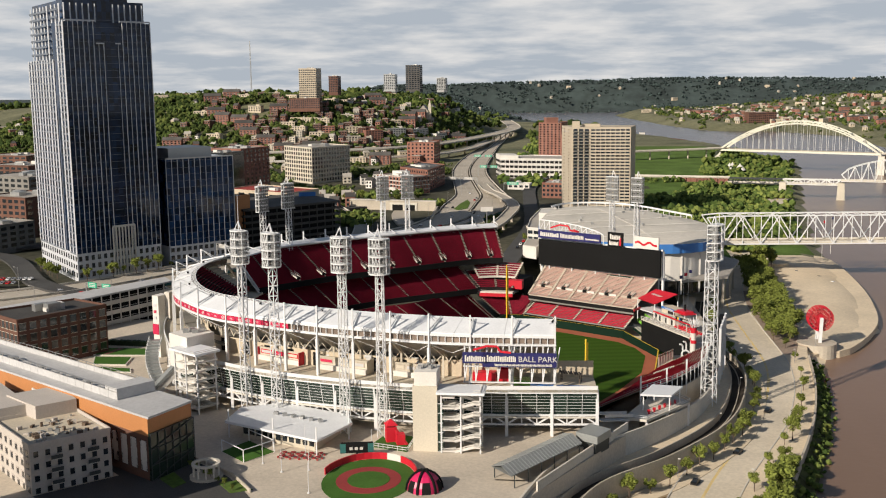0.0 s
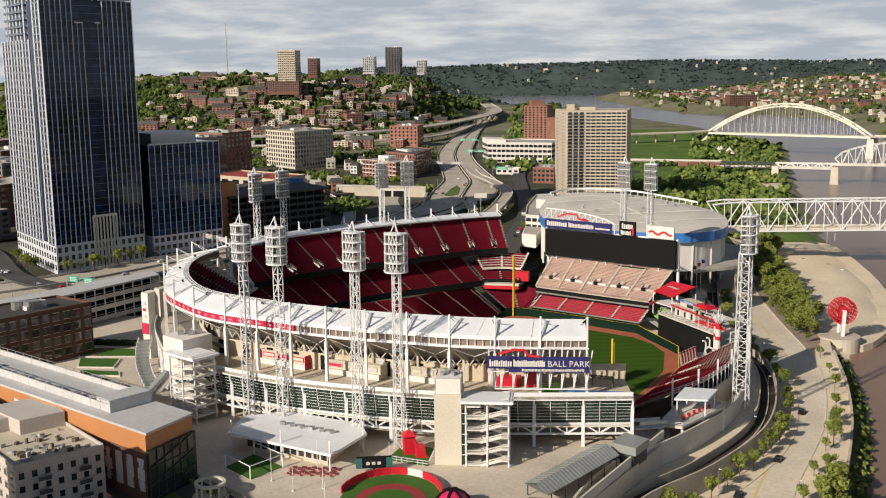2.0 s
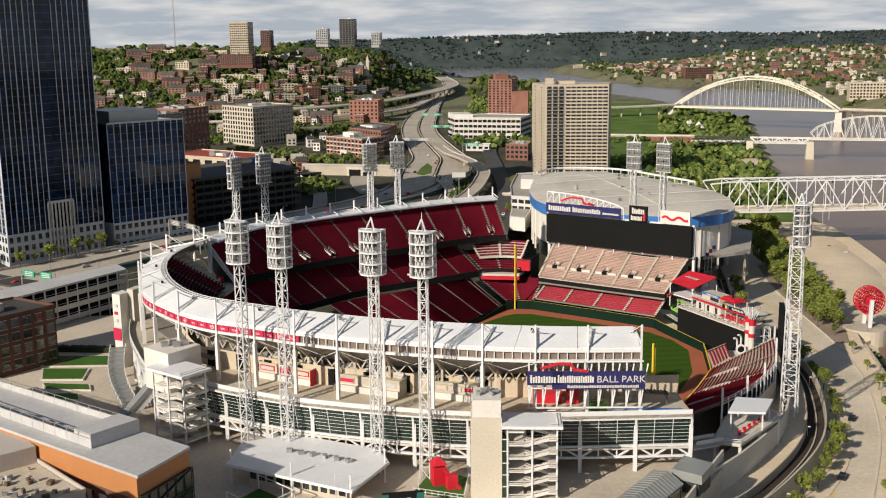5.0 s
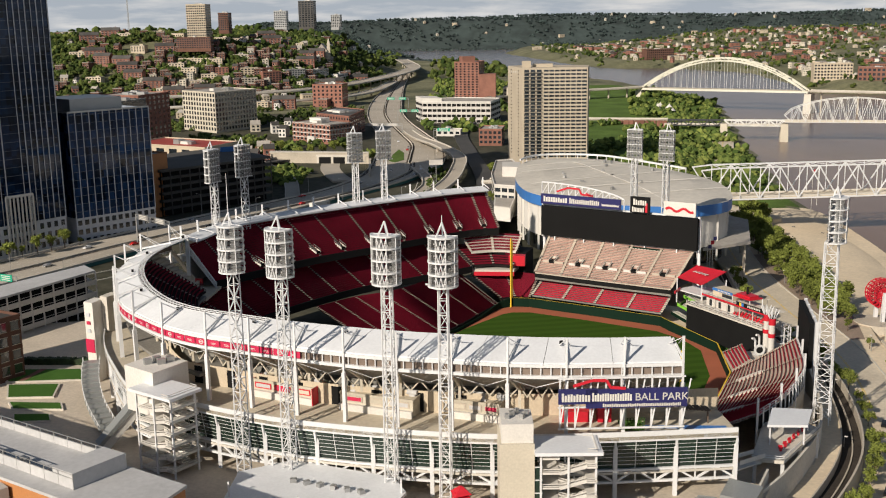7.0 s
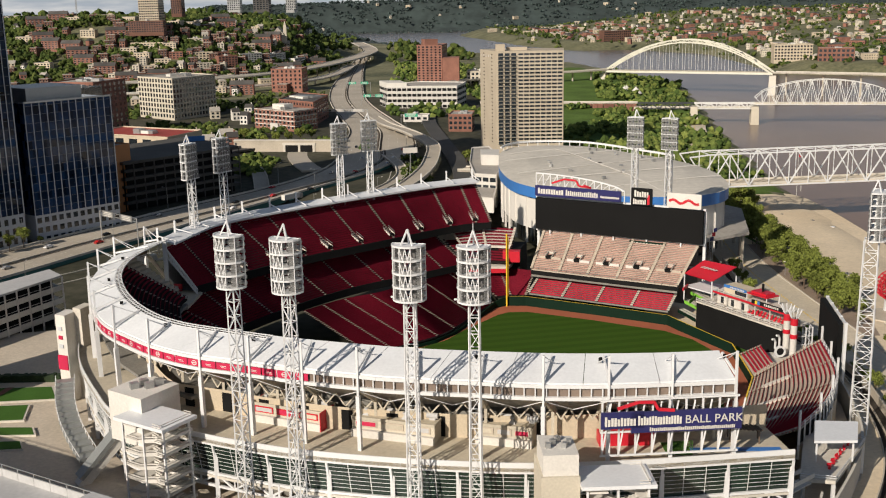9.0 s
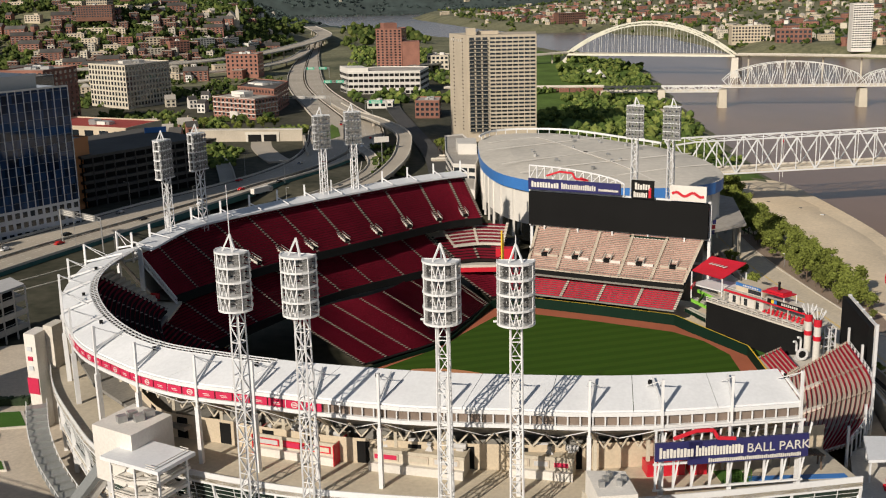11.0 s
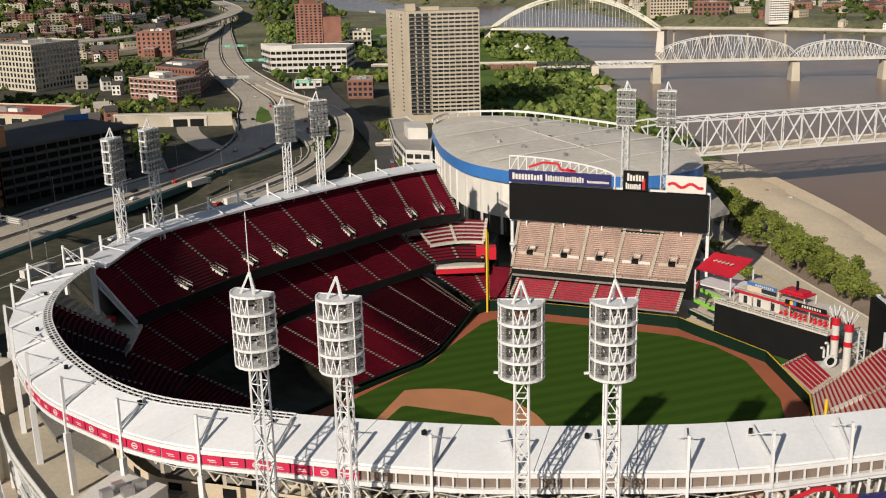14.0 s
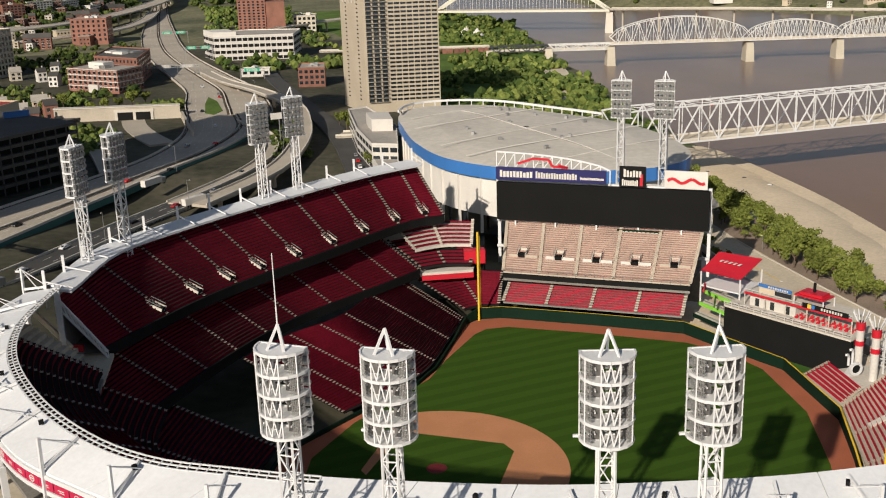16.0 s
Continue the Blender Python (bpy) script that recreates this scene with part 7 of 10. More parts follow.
# ---- bridges ----
def truss_span(parent, a, b, z0, depth_at, n, w=0.7, m=None, name="truss", half=7.5, floor=True, split=False):
    """Two trussed sides from a to b with a deck; depth_at(t) gives the height of the top chord."""
    a, b = Vector(a), Vector(b)
    d = (b - a).normalized()
    o = Vector((-d.y, d.x))
    for sgn in (-1, 1):
        s = Shape(m or WHITE)
        for i in range(n):
            t0, t1 = i / n, (i + 1) / n
            u, v = a.lerp(b, t0) + o * sgn * half, a.lerp(b, t1) + o * sgn * half
            h0, h1 = depth_at(t0), depth_at(t1)
            members = [((*u, z0), (*v, z0), w * 1.3, "chord"), ((*u, z0 + h0), (*v, z0 + h1), w * 1.2, "chord"), ((*u, z0 if i % 2 else z0 + h0), (*v, z0 + h1 if i % 2 else z0), w, "diagonal")]
            if i:
                members.append(((*u, z0), (*u, z0 + h0), w * 0.7, "post"))
            for p, q, k, nm in members:
                if split:
                    s = Shape(m or WHITE)
                s.beam(p, q, k)
                if split:
                    wpart(nm, s, parent)
        if not split:
            wpart(name, s, parent)
    s = Shape(m or WHITE)
    for i in range(1, n):
        u, h = a.lerp(b, i / n), depth_at(i / n)
        if h > 5:
            s.beam((*(u + o * half), z0 + h), (*(u - o * half), z0 + h), w * 0.6)
            v = a.lerp(b, (i + 1) / n)
            if i < n - 1:
                s.beam((*(u + o * half), z0 + h), (*(v - o * half), z0 + depth_at((i + 1) / n)), w * 0.35)
    wpart("top_bracing", s, parent)
    if floor:
        s = Shape(ROADC, CONCL)
        s.strip([(*(a + o * (half - 0.8)), z0 + 0.6), (*(b + o * (half - 0.8)), z0 + 0.6)], [(*(a - o * (half - 0.8)), z0 + 0.6), (*(b - o * (half - 0.8)), z0 + 0.6)], thick=1.4)
        for sgn in (-1, 1):
            s.beam((*(a + o * sgn * (half - 1)), z0 + 1.1), (*(b + o * sgn * (half - 1)), z0 + 1.1), 0.3, 0.9, 1)
        wpart("road_deck", s, parent)


tb = thing("truss_bridge", (280, 592, -10), "white painted steel truss road bridge over the river", "bridge")
TB = [(128, 576), (300, 593), (470, 610), (640, 627), (790, 642)]
for k, (a, b) in enumerate(zip(TB, TB[1:])):
    truss_span(tb, a, b, 13.6, lambda t: 17.0 if 0 < t < 1 else 16.0, 16, 0.58, split=k < 2)
for p in TB[1:]:
    s = Shape(CONCL)
    for o in (-5, 5):
        s.tube((p[0] - o * 0.1, p[1] + o, -13), (p[0] - o * 0.1, p[1] + o, 10.6), 2.0, n=12)
    s.beam((p[0] + 0.8, p[1] - 8, 11.6), (p[0] - 0.8, p[1] + 8, 11.6), 3.0, 2.4)
    wpart("pier", s, tb)
roadway("bridge_approach", [(18, 690, 8), (60, 665, 11), (100, 625, 13.2), (118, 590, 14), (130, 577, 14.2)], 13, 0, piers=3)

pb = thing("footbridge", (400, 1000, -10), "old riveted truss bridge with pale purple-grey steel on stone piers", "bridge")
PB = [(210, 1066), (262, 1053), (317, 1040), (440, 1012), (520, 994), (600, 976), (720, 949), (800, 931)]
hump = lambda k: (lambda t: 6.0 + k * math.sin(math.pi * min(max(t, 0.0), 1.0)) ** 0.55)
for i, (a, b) in enumerate(zip(PB, PB[1:])):
    if i < 2:
        truss_span(pb, a, b, 5.0, lambda t: 5.0, 8, 0.7, PALESTEEL if i else DARKSTEEL, half=5)
    else:
        truss_span(pb, a, b, 9.0, hump(17 if i == 2 else 11), 20, 0.5, PALESTEEL, half=6)
for p in PB:
    s = Shape(CREAM)
    s.box((p[0], p[1], -13), (8, 16, 20), -13, 0, 0.8)
    wpart("pier", s, pb)
# brick arcade at its landward end
arc_t = thing("brick_arcade", (188, 1071, 0), "red brick approach arcade with round arches", "viaduct")
for k in range(5):
    s = Shape(BRICKR, BLACK)
    x, y = 163 + k * 10.5, 1077 - k * 2.4
    s.box((x, y, -6), (10.6, 12, 6), -13, 0)
    for j in range(9):
        t0, t1 = math.pi * j / 9, math.pi * (j + 1) / 9
        za, zb = 3.6 * math.sin(t0), 3.6 * math.sin(t1)
        s.box((x - 3.9 * (math.cos(t0) + math.cos(t1)) / 2, y, max(za, zb) - 0.6), (1.0, 12, 10.2 - max(za, zb)), -13, 0)
    # black box fills the arch in place of the shade under it
    s.box((x, y + 1, 0), (7.6, 8, 3.0), -13, 1)
    s.box((x - 4.8, y, 0), (1.6, 12, 9.6), -13, 0)
    wpart("arch", s, arc_t)
roadway("footbridge_approach", [(60, 1105, 10.5), (105, 1091, 10.5), (155, 1079, 10.5), (210, 1066, 10.5)], 8, 0, rail=True)

ab = thing("arch_bridge", (345, 1380, -10), "pale yellow steel tied-arch highway bridge", "bridge")
a0, a1 = Vector((250, 1450)), Vector((438, 1337))
dv = (a1 - a0).normalized()
ov = Vector((-dv.y, dv.x))
for sgn in (-1, 1):
    s = Shape(ARCHY)
    n = 26
    pts, low = [], []
    for i in range(n + 1):
        t = i / n
        p = a0.lerp(a1, t) + ov * sgn * 10 * (1 - 0.35 * math.sin(math.pi * t))
        z = 15 + 42 * (1 - (2 * t - 1) ** 2)
        pts.append((p.x, p.y, z))
    low = [(x, y, 15 + (z - 15) * 0.925 - 0.6) for x, y, z in pts]
    for n_, (p, q, u, v) in enumerate(zip(pts, pts[1:], low, low[1:])):
        s.beam(p, q, 1.6, 1.5)
        s.beam(u, v, 1.6, 1.3)
        s.beam(p, v, 0.6) if n_ % 2 else s.beam(u, q, 0.6)
    wpart("arch_rib", s, ab)
    for i in range(2, n - 1):
        s = Shape(PALESTEEL)
        s.beam(low[i], (*(a0.lerp(a1, i / n) + ov * sgn * 10), 16), 0.3)
        wpart("hanger", s, ab)
s = Shape(ARCHY)
for i in range(3, 24, 2):
    t = i / 26
    w = 10 * (1 - 0.35 * math.sin(math.pi * t))
    p = a0.lerp(a1, t)
    z = 15 + 42 * (1 - (2 * t - 1) ** 2)
    s.beam((*(p + ov * w), z), (*(p - ov * w), z), 1.2)
wpart("cross_brace", s, ab)
s = Shape(ARCHY, ROADC)
s.strip([(*(a0 + ov * 10.5), 17.5), (*(a1 + ov * 10.5), 17.5)], [(*(a0 - ov * 10.5), 17.5), (*(a1 - ov * 10.5), 17.5)], 1, thick=0.6)
for sgn in (-1, 1):
    s.beam((*(a0 + ov * sgn * 10.6), 16.2), (*(a1 + ov * sgn * 10.6), 16.2), 0.8, 2.6)
wpart("tie_deck", s, ab)
for p in (a0, a1):
    s = Shape(CONCL)
    s.box((p.x, p.y, -13), (10, 24, 27), math.degrees(math.atan2(dv.y, dv.x)), 0, 0.8)
    wpart("pier", s, ab)
roadway("bridge_exit_road", [(438, 1337, 17.5), (560, 1270, 16.5), (680, 1200, 14), (820, 1130, 11), (1000, 1060, 9)], 19, 0, piers=3)

# ---- houses on the hill and across the river ----
def house(w, d, h, wall, roof, flat=False, floors=2, label=""):
    t = thing("house", (0, 0, -500), label or "small town house on the hillside", "house", "hillside houses")
    s = Shape(wall)
    s.box((0, 0, -4), (w, d, h + 4))
    part("wall", s, t)
    s = Shape(roof, wall)
    if flat:
        s.box((0, 0, h), (w + 0.5, d + 0.5, 0.5))
        s.box((w * 0.2, 0, h + 0.5), (w * 0.25, d * 0.3, 1.6), 0, 1)
    else:
        k = min(w, d) * 0.42
        for sy in (-1, 1):
            s.face([(-w / 2 - 0.4, sy * (d / 2 + 0.5), h - 0.2), (w / 2 + 0.4, sy * (d / 2 + 0.5), h - 0.2), (w / 2 + 0.4, 0, h + k), (-w / 2 - 0.4, 0, h + k)][::-sy])
        for sx in (-1, 1):
            s.face([(sx * w / 2, -d / 2, h - 0.1), (sx * w / 2, d / 2, h - 0.1), (sx * w / 2, 0, h + k - 0.3)][::sx], 1)
        s.box((w * 0.25, d * 0.2, h), (0.9, 0.9, k + 1.2), 0, 1)
    part("roof", s, t)
    n = min(max(2, int(w / 4)), 5)
    s = Shape(GLASS, WALLW)
    for f in range(floors):
        for i in range(n):
            x, z = -w / 2 + (i + 0.5) * w / n, 1.0 + f * h * 0.9 / floors
            s.box((x, -d / 2 - 0.02, z), (w / n * 0.5, 0.14, h / floors * 0.5))
            s.box((x, -d / 2 - 0.1, z - 0.15), (w / n * 0.58, 0.3, 0.14), 0, 1)
    tagged(part("glazing", s, t), kind="stuff")
    return t


rnd = random.Random(7)
protos = [
    house(7, 10, 8, WALLW, DARKROOF, label="narrow white town house with dark gabled roof"),
    house(8, 10, 9, BRICKR, DARKROOF, label="narrow red brick town house with dark roof"),
    house(10, 9, 6.5, BEIGE, GREYROOF, label="tan gabled house with grey roof"),
    house(9, 12, 10, CREAM, GREYROOF, True, 3, label="cream flat-roofed town house"),
    house(12, 11, 10, BRICK, GREYROOF, True, 3, label="brown brick flat-roofed house"),
    house(9, 9, 7, CREAM, GREYROOF, label="cream gabled house with grey roof"),
    house(22, 11, 9, BEIGE, GREYROOF, True, 3, label="tan terraced apartment row with flat roof"),
    house(28, 11, 12, BRICKR, DARKROOF, False, 4, label="long red brick terrace with dark roof"),
]
spots = []


SIZES = [(7, 10, 8, 0, 4, 0), (8, 10, 9, 1, 4, 0), (10, 9, 6.5, 2, 5, 0), (9, 12, 10, 3, 5, 1), (12, 11, 10, 1, 5, 1), (9, 9, 7, 3, 5, 0), (24, 12, 10, 2, 5, 1), (30, 12, 11, 1, 4, 0)]


def far_town(name, label, n, xr, yr, kinds, ok, gap=20):
    """Many small far houses, joined."""
    s = Shape(WALLW, BRICKR, BEIGE, CREAM, DARKROOF, GREYROOF, GLASS)
    made = tries = 0
    while made < n and tries < n * 30:
        tries += 1
        x, y = rnd.uniform(*xr), rnd.uniform(*yr)
        if not ok(x, y) or any(abs(x - a) < gap and abs(y - b) < gap for a, b in spots):
            continue
        spots.append((x, y))
        made += 1
        w, d, h, wk, rk, flat = SIZES[rnd.choice(kinds)]
        z, yaw = height(x, y), rnd.gauss(0, 25)
        s.box((x, y, z - 3), (w, d, h + 3), yaw, wk)
        if flat:
            s.box((x, y, z + h), (w + 0.6, d + 0.6, 0.6), yaw, rk)
        else:
            s.box((x, y, z + h), (w + 0.8, d + 0.8, 3.4), yaw, rk, 0.35)
        c, q = math.cos(radians(yaw)), math.sin(radians(yaw))
        for i in range(max(2, int(w / 4))):
            u = -w / 2 + (i + 0.5) * w / max(2, int(w / 4))
            for f in (0.18, 0.6):
                s.box((x + c * u + q * (d / 2), y + q * u - c * (d / 2), z + h * f), (1.5, 0.3, 1.7), yaw, 6)
    solid(name, s, label, "houses", kind="stuff")


def settle(n, xr, yr, kinds, ok=lambda x, y: True, gap=13, turn=12):
    made = tries = 0
    while made < n and tries < n * 30:
        tries += 1
        x, y = rnd.uniform(*xr), rnd.uniform(*yr)
        k = rnd.choice(kinds)
        need = gap + (9 if k > 5 else 0)
        if not ok(x, y) or any(abs(x - a) < need and abs(y - b) < need for a, b in spots):
            continue
        spots.append((x, y))
        copy_thing(protos[k], pose(x, y, height(x, y) + 0.3, 0, 0, rnd.gauss(0, turn)))
        made += 1


north = lambda x, y: x < bank_x(NORTH_BANK, y) - 60
south = lambda x, y: x > bank_x(SOUTH_BANK, y) + 25
# long terraces stepping along the slope
for x0, y0, x1, y1, hgt, m, fl in ((-312, 1556, -284, 1566, 11, BEIGE, 3), (-282, 1572, -254, 1590, 11, BRICKR, 3), (-250, 1588, -222, 1614, 12, WALLW, 4), (-218, 1640, -196, 1690, 12, WALLW, 4), (-310, 1524, -280, 1538, 9, CREAM, 3),
                                   (-274, 1550, -250, 1566, 17, BRICKR, 5), (-182, 1690, -170, 1730, 14, WALLW, 4), (-398, 1566, -352, 1562, 9, BEIGE, 3), (-345, 1540, -322, 1544, 10, BRICKR, 3), (-258, 1640, -236, 1650, 10, BEIGE, 3), (-330, 1600, -300, 1606, 9, CREAM, 3)):
    d = Vector((x1 - x0, y1 - y0)).normalized() * 12
    z0 = height((x0 + x1) / 2, (y0 + y1) / 2) - 1
    spots.append(((x0 + x1) / 2, (y0 + y1) / 2))
    building("hill_terrace", [(x0, y0), (x1, y1), (x1 - d.y, y1 + d.x), (x0 - d.y, y0 + d.x)], z0, z0 + hgt, m, "long terrace of flats with balconies on the slope", "apartment building", fl, (max(5, int(math.dist((x0, y0), (x1, y1)) / 4.5)), 3, 0, 0), wf=0.6, limit=12, group="hill terraces")
settle(72, (-560, -150), (1340, 1750), (1, 4, 4, 6, 7, 7), lambda x, y: north(x, y) and beyond(x, y) > 20)
settle(45, (-330, -130), (1500, 1800), (1, 1, 4, 5, 6, 7), lambda x, y: north(x, y) and beyond(x, y) > 15)
settle(50, (-700, -400), (1180, 1500), (1, 2, 4, 4, 7, 7), north)
settle(45, (-430, -190), (1440, 1640), (3, 4, 7, 6, 6, 7), lambda x, y: north(x, y) and beyond(x, y) > 25, 11, 8)
settle(4, (-215, -160), (985, 1080), (0, 5), lambda x, y: not (-150 < x and y < 1080), 22)
settle(20, (-215, -140), (760, 880), (1, 5, 2), lambda x, y: not (-175 < x < -120 and y < 790), 16)
far_town("hill_town", "small mixed houses on the far slopes", 170, (-900, -160), (1060, 2300), (0, 1, 2, 4, 5, 6), lambda x, y: north(x, y) and not (-310 < x < -90 and y < 1300), 18)
far_town("south_town", "small mixed town houses across the river", 900, (400, 2000), (1250, 3900), (0, 1, 2, 3, 4, 5, 6, 7), south, 17)
far_town("far_town", "scattered far houses on the wooded hills", 80, (-300, 2200), (2900, 4800), (2, 5, 6), lambda x, y: north(x, y) or south(x, y), 50)
for p in protos:
    x, y = -420 + 30 * protos.index(p), 1325
    p.matrix_basis = pose(x, y, height(x, y) + 0.2)
building("river_tower", [(700, 1585), (728, 1580), (734, 1606), (706, 1611)], 2, 66, WALLW, "white apartment tower across the river", "apartment tower", 19, (8, 6, 0, 0), wf=0.8, hf=0.45, limit=60)
building("brick_plant", [(470, 2640), (540, 2660), (535, 2700), (465, 2680)], 4, 32, BRICK, "long brick works across the river", "building", 5, (14, 4, 0, 0), limit=0)
building("brick_hall", [(640, 1720), (690, 1700), (700, 1730), (650, 1750)], 4, 26, BRICKR, "brick hall across the river", "building", 3, (8, 4, 0, 0), limit=0)
building("brick_hall", [(590, 1780), (650, 1770), (655, 1800), (595, 1810)], 4, 30, BEIGE, "tan apartment block across the river", "building", 5, (12, 4, 0, 0), limit=0)


# ---- trees ----
ICO = [(0, 0, 1)] + [(0.894 * math.cos(2 * math.pi * i / 5), 0.894 * math.sin(2 * math.pi * i / 5), 0.447) for i in range(5)] + \
      [(0.894 * math.cos(2 * math.pi * (i + 0.5) / 5), 0.894 * math.sin(2 * math.pi * (i + 0.5) / 5), -0.447) for i in range(5)] + [(0, 0, -1)]
ICOF = [(0, 1 + i, 1 + (i + 1) % 5) for i in range(5)] + [(1 + i, 6 + i, 1 + (i + 1) % 5) for i in range(5)] + \
       [(1 + (i + 1) % 5, 6 + i, 6 + (i + 1) % 5) for i in range(5)] + [(11, 6 + (i + 1) % 5, 6 + i) for i in range(5)]


def clump(s, c, r, rng, squash=0.8, k=0):
    n = len(s.v)
    for v in ICO:
        q = r * rng.uniform(0.55, 1.35)
        s.v.append((c[0] + v[0] * q, c[1] + v[1] * q, c[2] + v[2] * q * squash))
    for f in ICOF:
        s.f.append(tuple(n + i for i in f))
        s.k.append(k)


def leafy(s, c, r, rng, count, size):
    """Small leaf blades scattered through a ball."""
    for _ in range(count):
        d = Vector((rng.gauss(0, 1), rng.gauss(0, 1), rng.gauss(0, 1))).normalized() * r * rng.uniform(0.55, 1.1) ** 0.5
        p = Vector(c) + Vector((d.x, d.y, d.z * 0.85))
        a = Vector((rng.gauss(0, 1), rng.gauss(0, 1), rng.gauss(0, 0.7))).normalized()
        b = a.cross(Vector((rng.gauss(0, 1), rng.gauss(0, 1), rng.gauss(0, 1)))).normalized()
        u = size * rng.uniform(0.6, 1.3)
        s.face([tuple(p - a * u), tuple(p - b * u * 0.6), tuple(p + a * u), tuple(p + b * u * 0.6)])


def tree(hgt, spread_, seed, leaf=None, dense=1.0, label="", light=False):
    rng = random.Random(seed)
    t = thing("tree", (0, 0, -500), label or "leafy street tree in fresh spring green", "tree", "riverside trees")
    s = Shape(BARK)
    s.tube((0, 0, -0.5), (0.1, 0, hgt * 0.45), 0.26 * hgt / 8, 0.15 * hgt / 8, n=7)
    tips = []
    for i in range(8):
        a, e = rng.uniform(0, 6.28), rng.uniform(0.45, 1.0)
        q = (spread_ * 0.75 * math.cos(a) * (1.15 - e * 0.5), spread_ * 0.75 * math.sin(a) * (1.15 - e * 0.5), hgt * (0.42 + 0.5 * e))
        s.tube((0.05, 0, hgt * rng.uniform(0.3, 0.45)), q, 0.11 * hgt / 8, 0.03, n=5)
        tips.append(q)
    part("trunk", s, t)
    s = Shape(leaf or LEAF)
    tips += [(rng.gauss(0, spread_ * 0.3), rng.gauss(0, spread_ * 0.3), hgt * rng.uniform(0.5, 0.9)) for _ in range(7)]
    for q in tips:
        r = spread_ * rng.uniform(0.28, 0.46)
        clump(s, q, r * 0.62, rng)
        leafy(s, q, r, rng, int((34 if light else 60) * dense), 0.34 * hgt / 8)
    part("crown", s, t)
    return t


rnd = random.Random(11)
TREES = [tree(8.5, 3.6, 1), tree(7.5, 3.2, 2), tree(9.5, 4.2, 3), tree(6.0, 2.4, 4, label="young street tree with thin crown", light=True)]
BIGT = [tree(13, 5.6, 5, label="large leafy tree on the river bank"), tree(12, 5.0, 6, label="large leafy tree on the river bank")]


def plant(kind, x, y, z, k=1.0):
    o = copy_thing(kind, pose(x, y, z, 0, 0, rnd.uniform(0, 360)))
    o.scale = (k, k, k * rnd.uniform(0.9, 1.15))
    return o


for i, p in enumerate(along(side_of(rw, -3.2)[6:], 34)):
    plant(TREES[i % 3], p[0] + rnd.uniform(-0.8, 0.8), p[1] + rnd.uniform(-1.5, 1.5), -4.3, rnd.uniform(0.42, 0.78))
for i, p in enumerate(along(side_of(ROAD, -11.0)[12:40], 15)):
    plant(TREES[3], p[0], p[1], -4.3, rnd.uniform(0.6, 0.95))
for i, p in enumerate(along(side_of(quay, -1.5)[:24], 30)):
    plant(TREES[i % 3], p[0] - 2.5 + rnd.uniform(-1, 1), p[1], -6.5 + rnd.uniform(0, 1), rnd.uniform(0.85, 1.35) if p[1] < 215 else rnd.uniform(0.55, 0.9))
for i, p in enumerate(along(side_of(quay, 4.5)[4:30], 9)):
    plant(TREES[i % 3], p[0], p[1], -4.3, rnd.uniform(0.5, 0.8))
grove = [(139.5, 398), (142.5, 428), (143.5, 462), (148.5, 500), (151, 540), (153, 580)]
for i, p in enumerate(along(grove, 26)):
    for o in (0, 8):
        plant(BIGT[i % 2] if rnd.random() < 0.75 else TREES[2], p[0] + o + rnd.uniform(-2.5, 2.5), p[1] + rnd.uniform(-3, 3), -5.5, rnd.uniform(0.7, 1.0))
for i, p in enumerate([(33, 655), (31, 668), (32, 682), (30, 695), (34, 640), (29, 710), (27, 725), (24, 560 + 40)]):
    plant(TREES[i % 3], p[0] - 4, p[1], 7.0, rnd.uniform(0.8, 1.1))
for i, p in enumerate([(-112, 822), (-104, 832), (-96, 838), (-120, 815), (-88, 846), (-140, 850), (-150, 835)]):
    plant(TREES[i % 3], p[0], p[1], 8.0, rnd.uniform(1.0, 1.4))
for i in range(16):
    p = (A + ld * (8 + i * 5)) + nl * rnd.uniform(7, 11) if i < 8 else A.lerp(B, (i - 8) / 7) + nr * rnd.uniform(8, 11)
    plant(TREES[i % 4], p.x, p.y, 8.0, rnd.uniform(0.6, 0.9))
for k, p in enumerate(TREES + BIGT):
    p.matrix_basis = pose(158 + (k % 3) * 7, 596 + (k // 3) * 8, -5.5)


def wood(name, n, xr, yr, ok, rr, leaf, label, rise=0.55, clumps=4):
    s = Shape(leaf)
    rng = random.Random(name)
    made = tries = 0
    while made < n and tries < n * 6:
        tries += 1
        x, y = rng.uniform(*xr), rng.uniform(*yr)
        if not ok(x, y) or noise.noise(Vector((x * 0.012, y * 0.012, 3))) < (-0.42 if name == "hill_woods" else -0.22):
            continue
        r = rng.uniform(*rr)
        z = height(x, y)
        if any(abs(x - a) < 7 and abs(y - b) < 7 for a, b in near.get((int(x // 30), int(y // 30)), ())):
            continue
        for _ in range(clumps):
            clump(s, (x + rng.uniform(-0.8, 0.8) * r, y + rng.uniform(-0.8, 0.8) * r, z + r * rng.uniform(0.4, 1.5) * rise * 1.4), r * rng.uniform(0.32, 0.7), rng, 0.9)
        made += 1
    solid(name, s, label, "woods", kind="stuff")


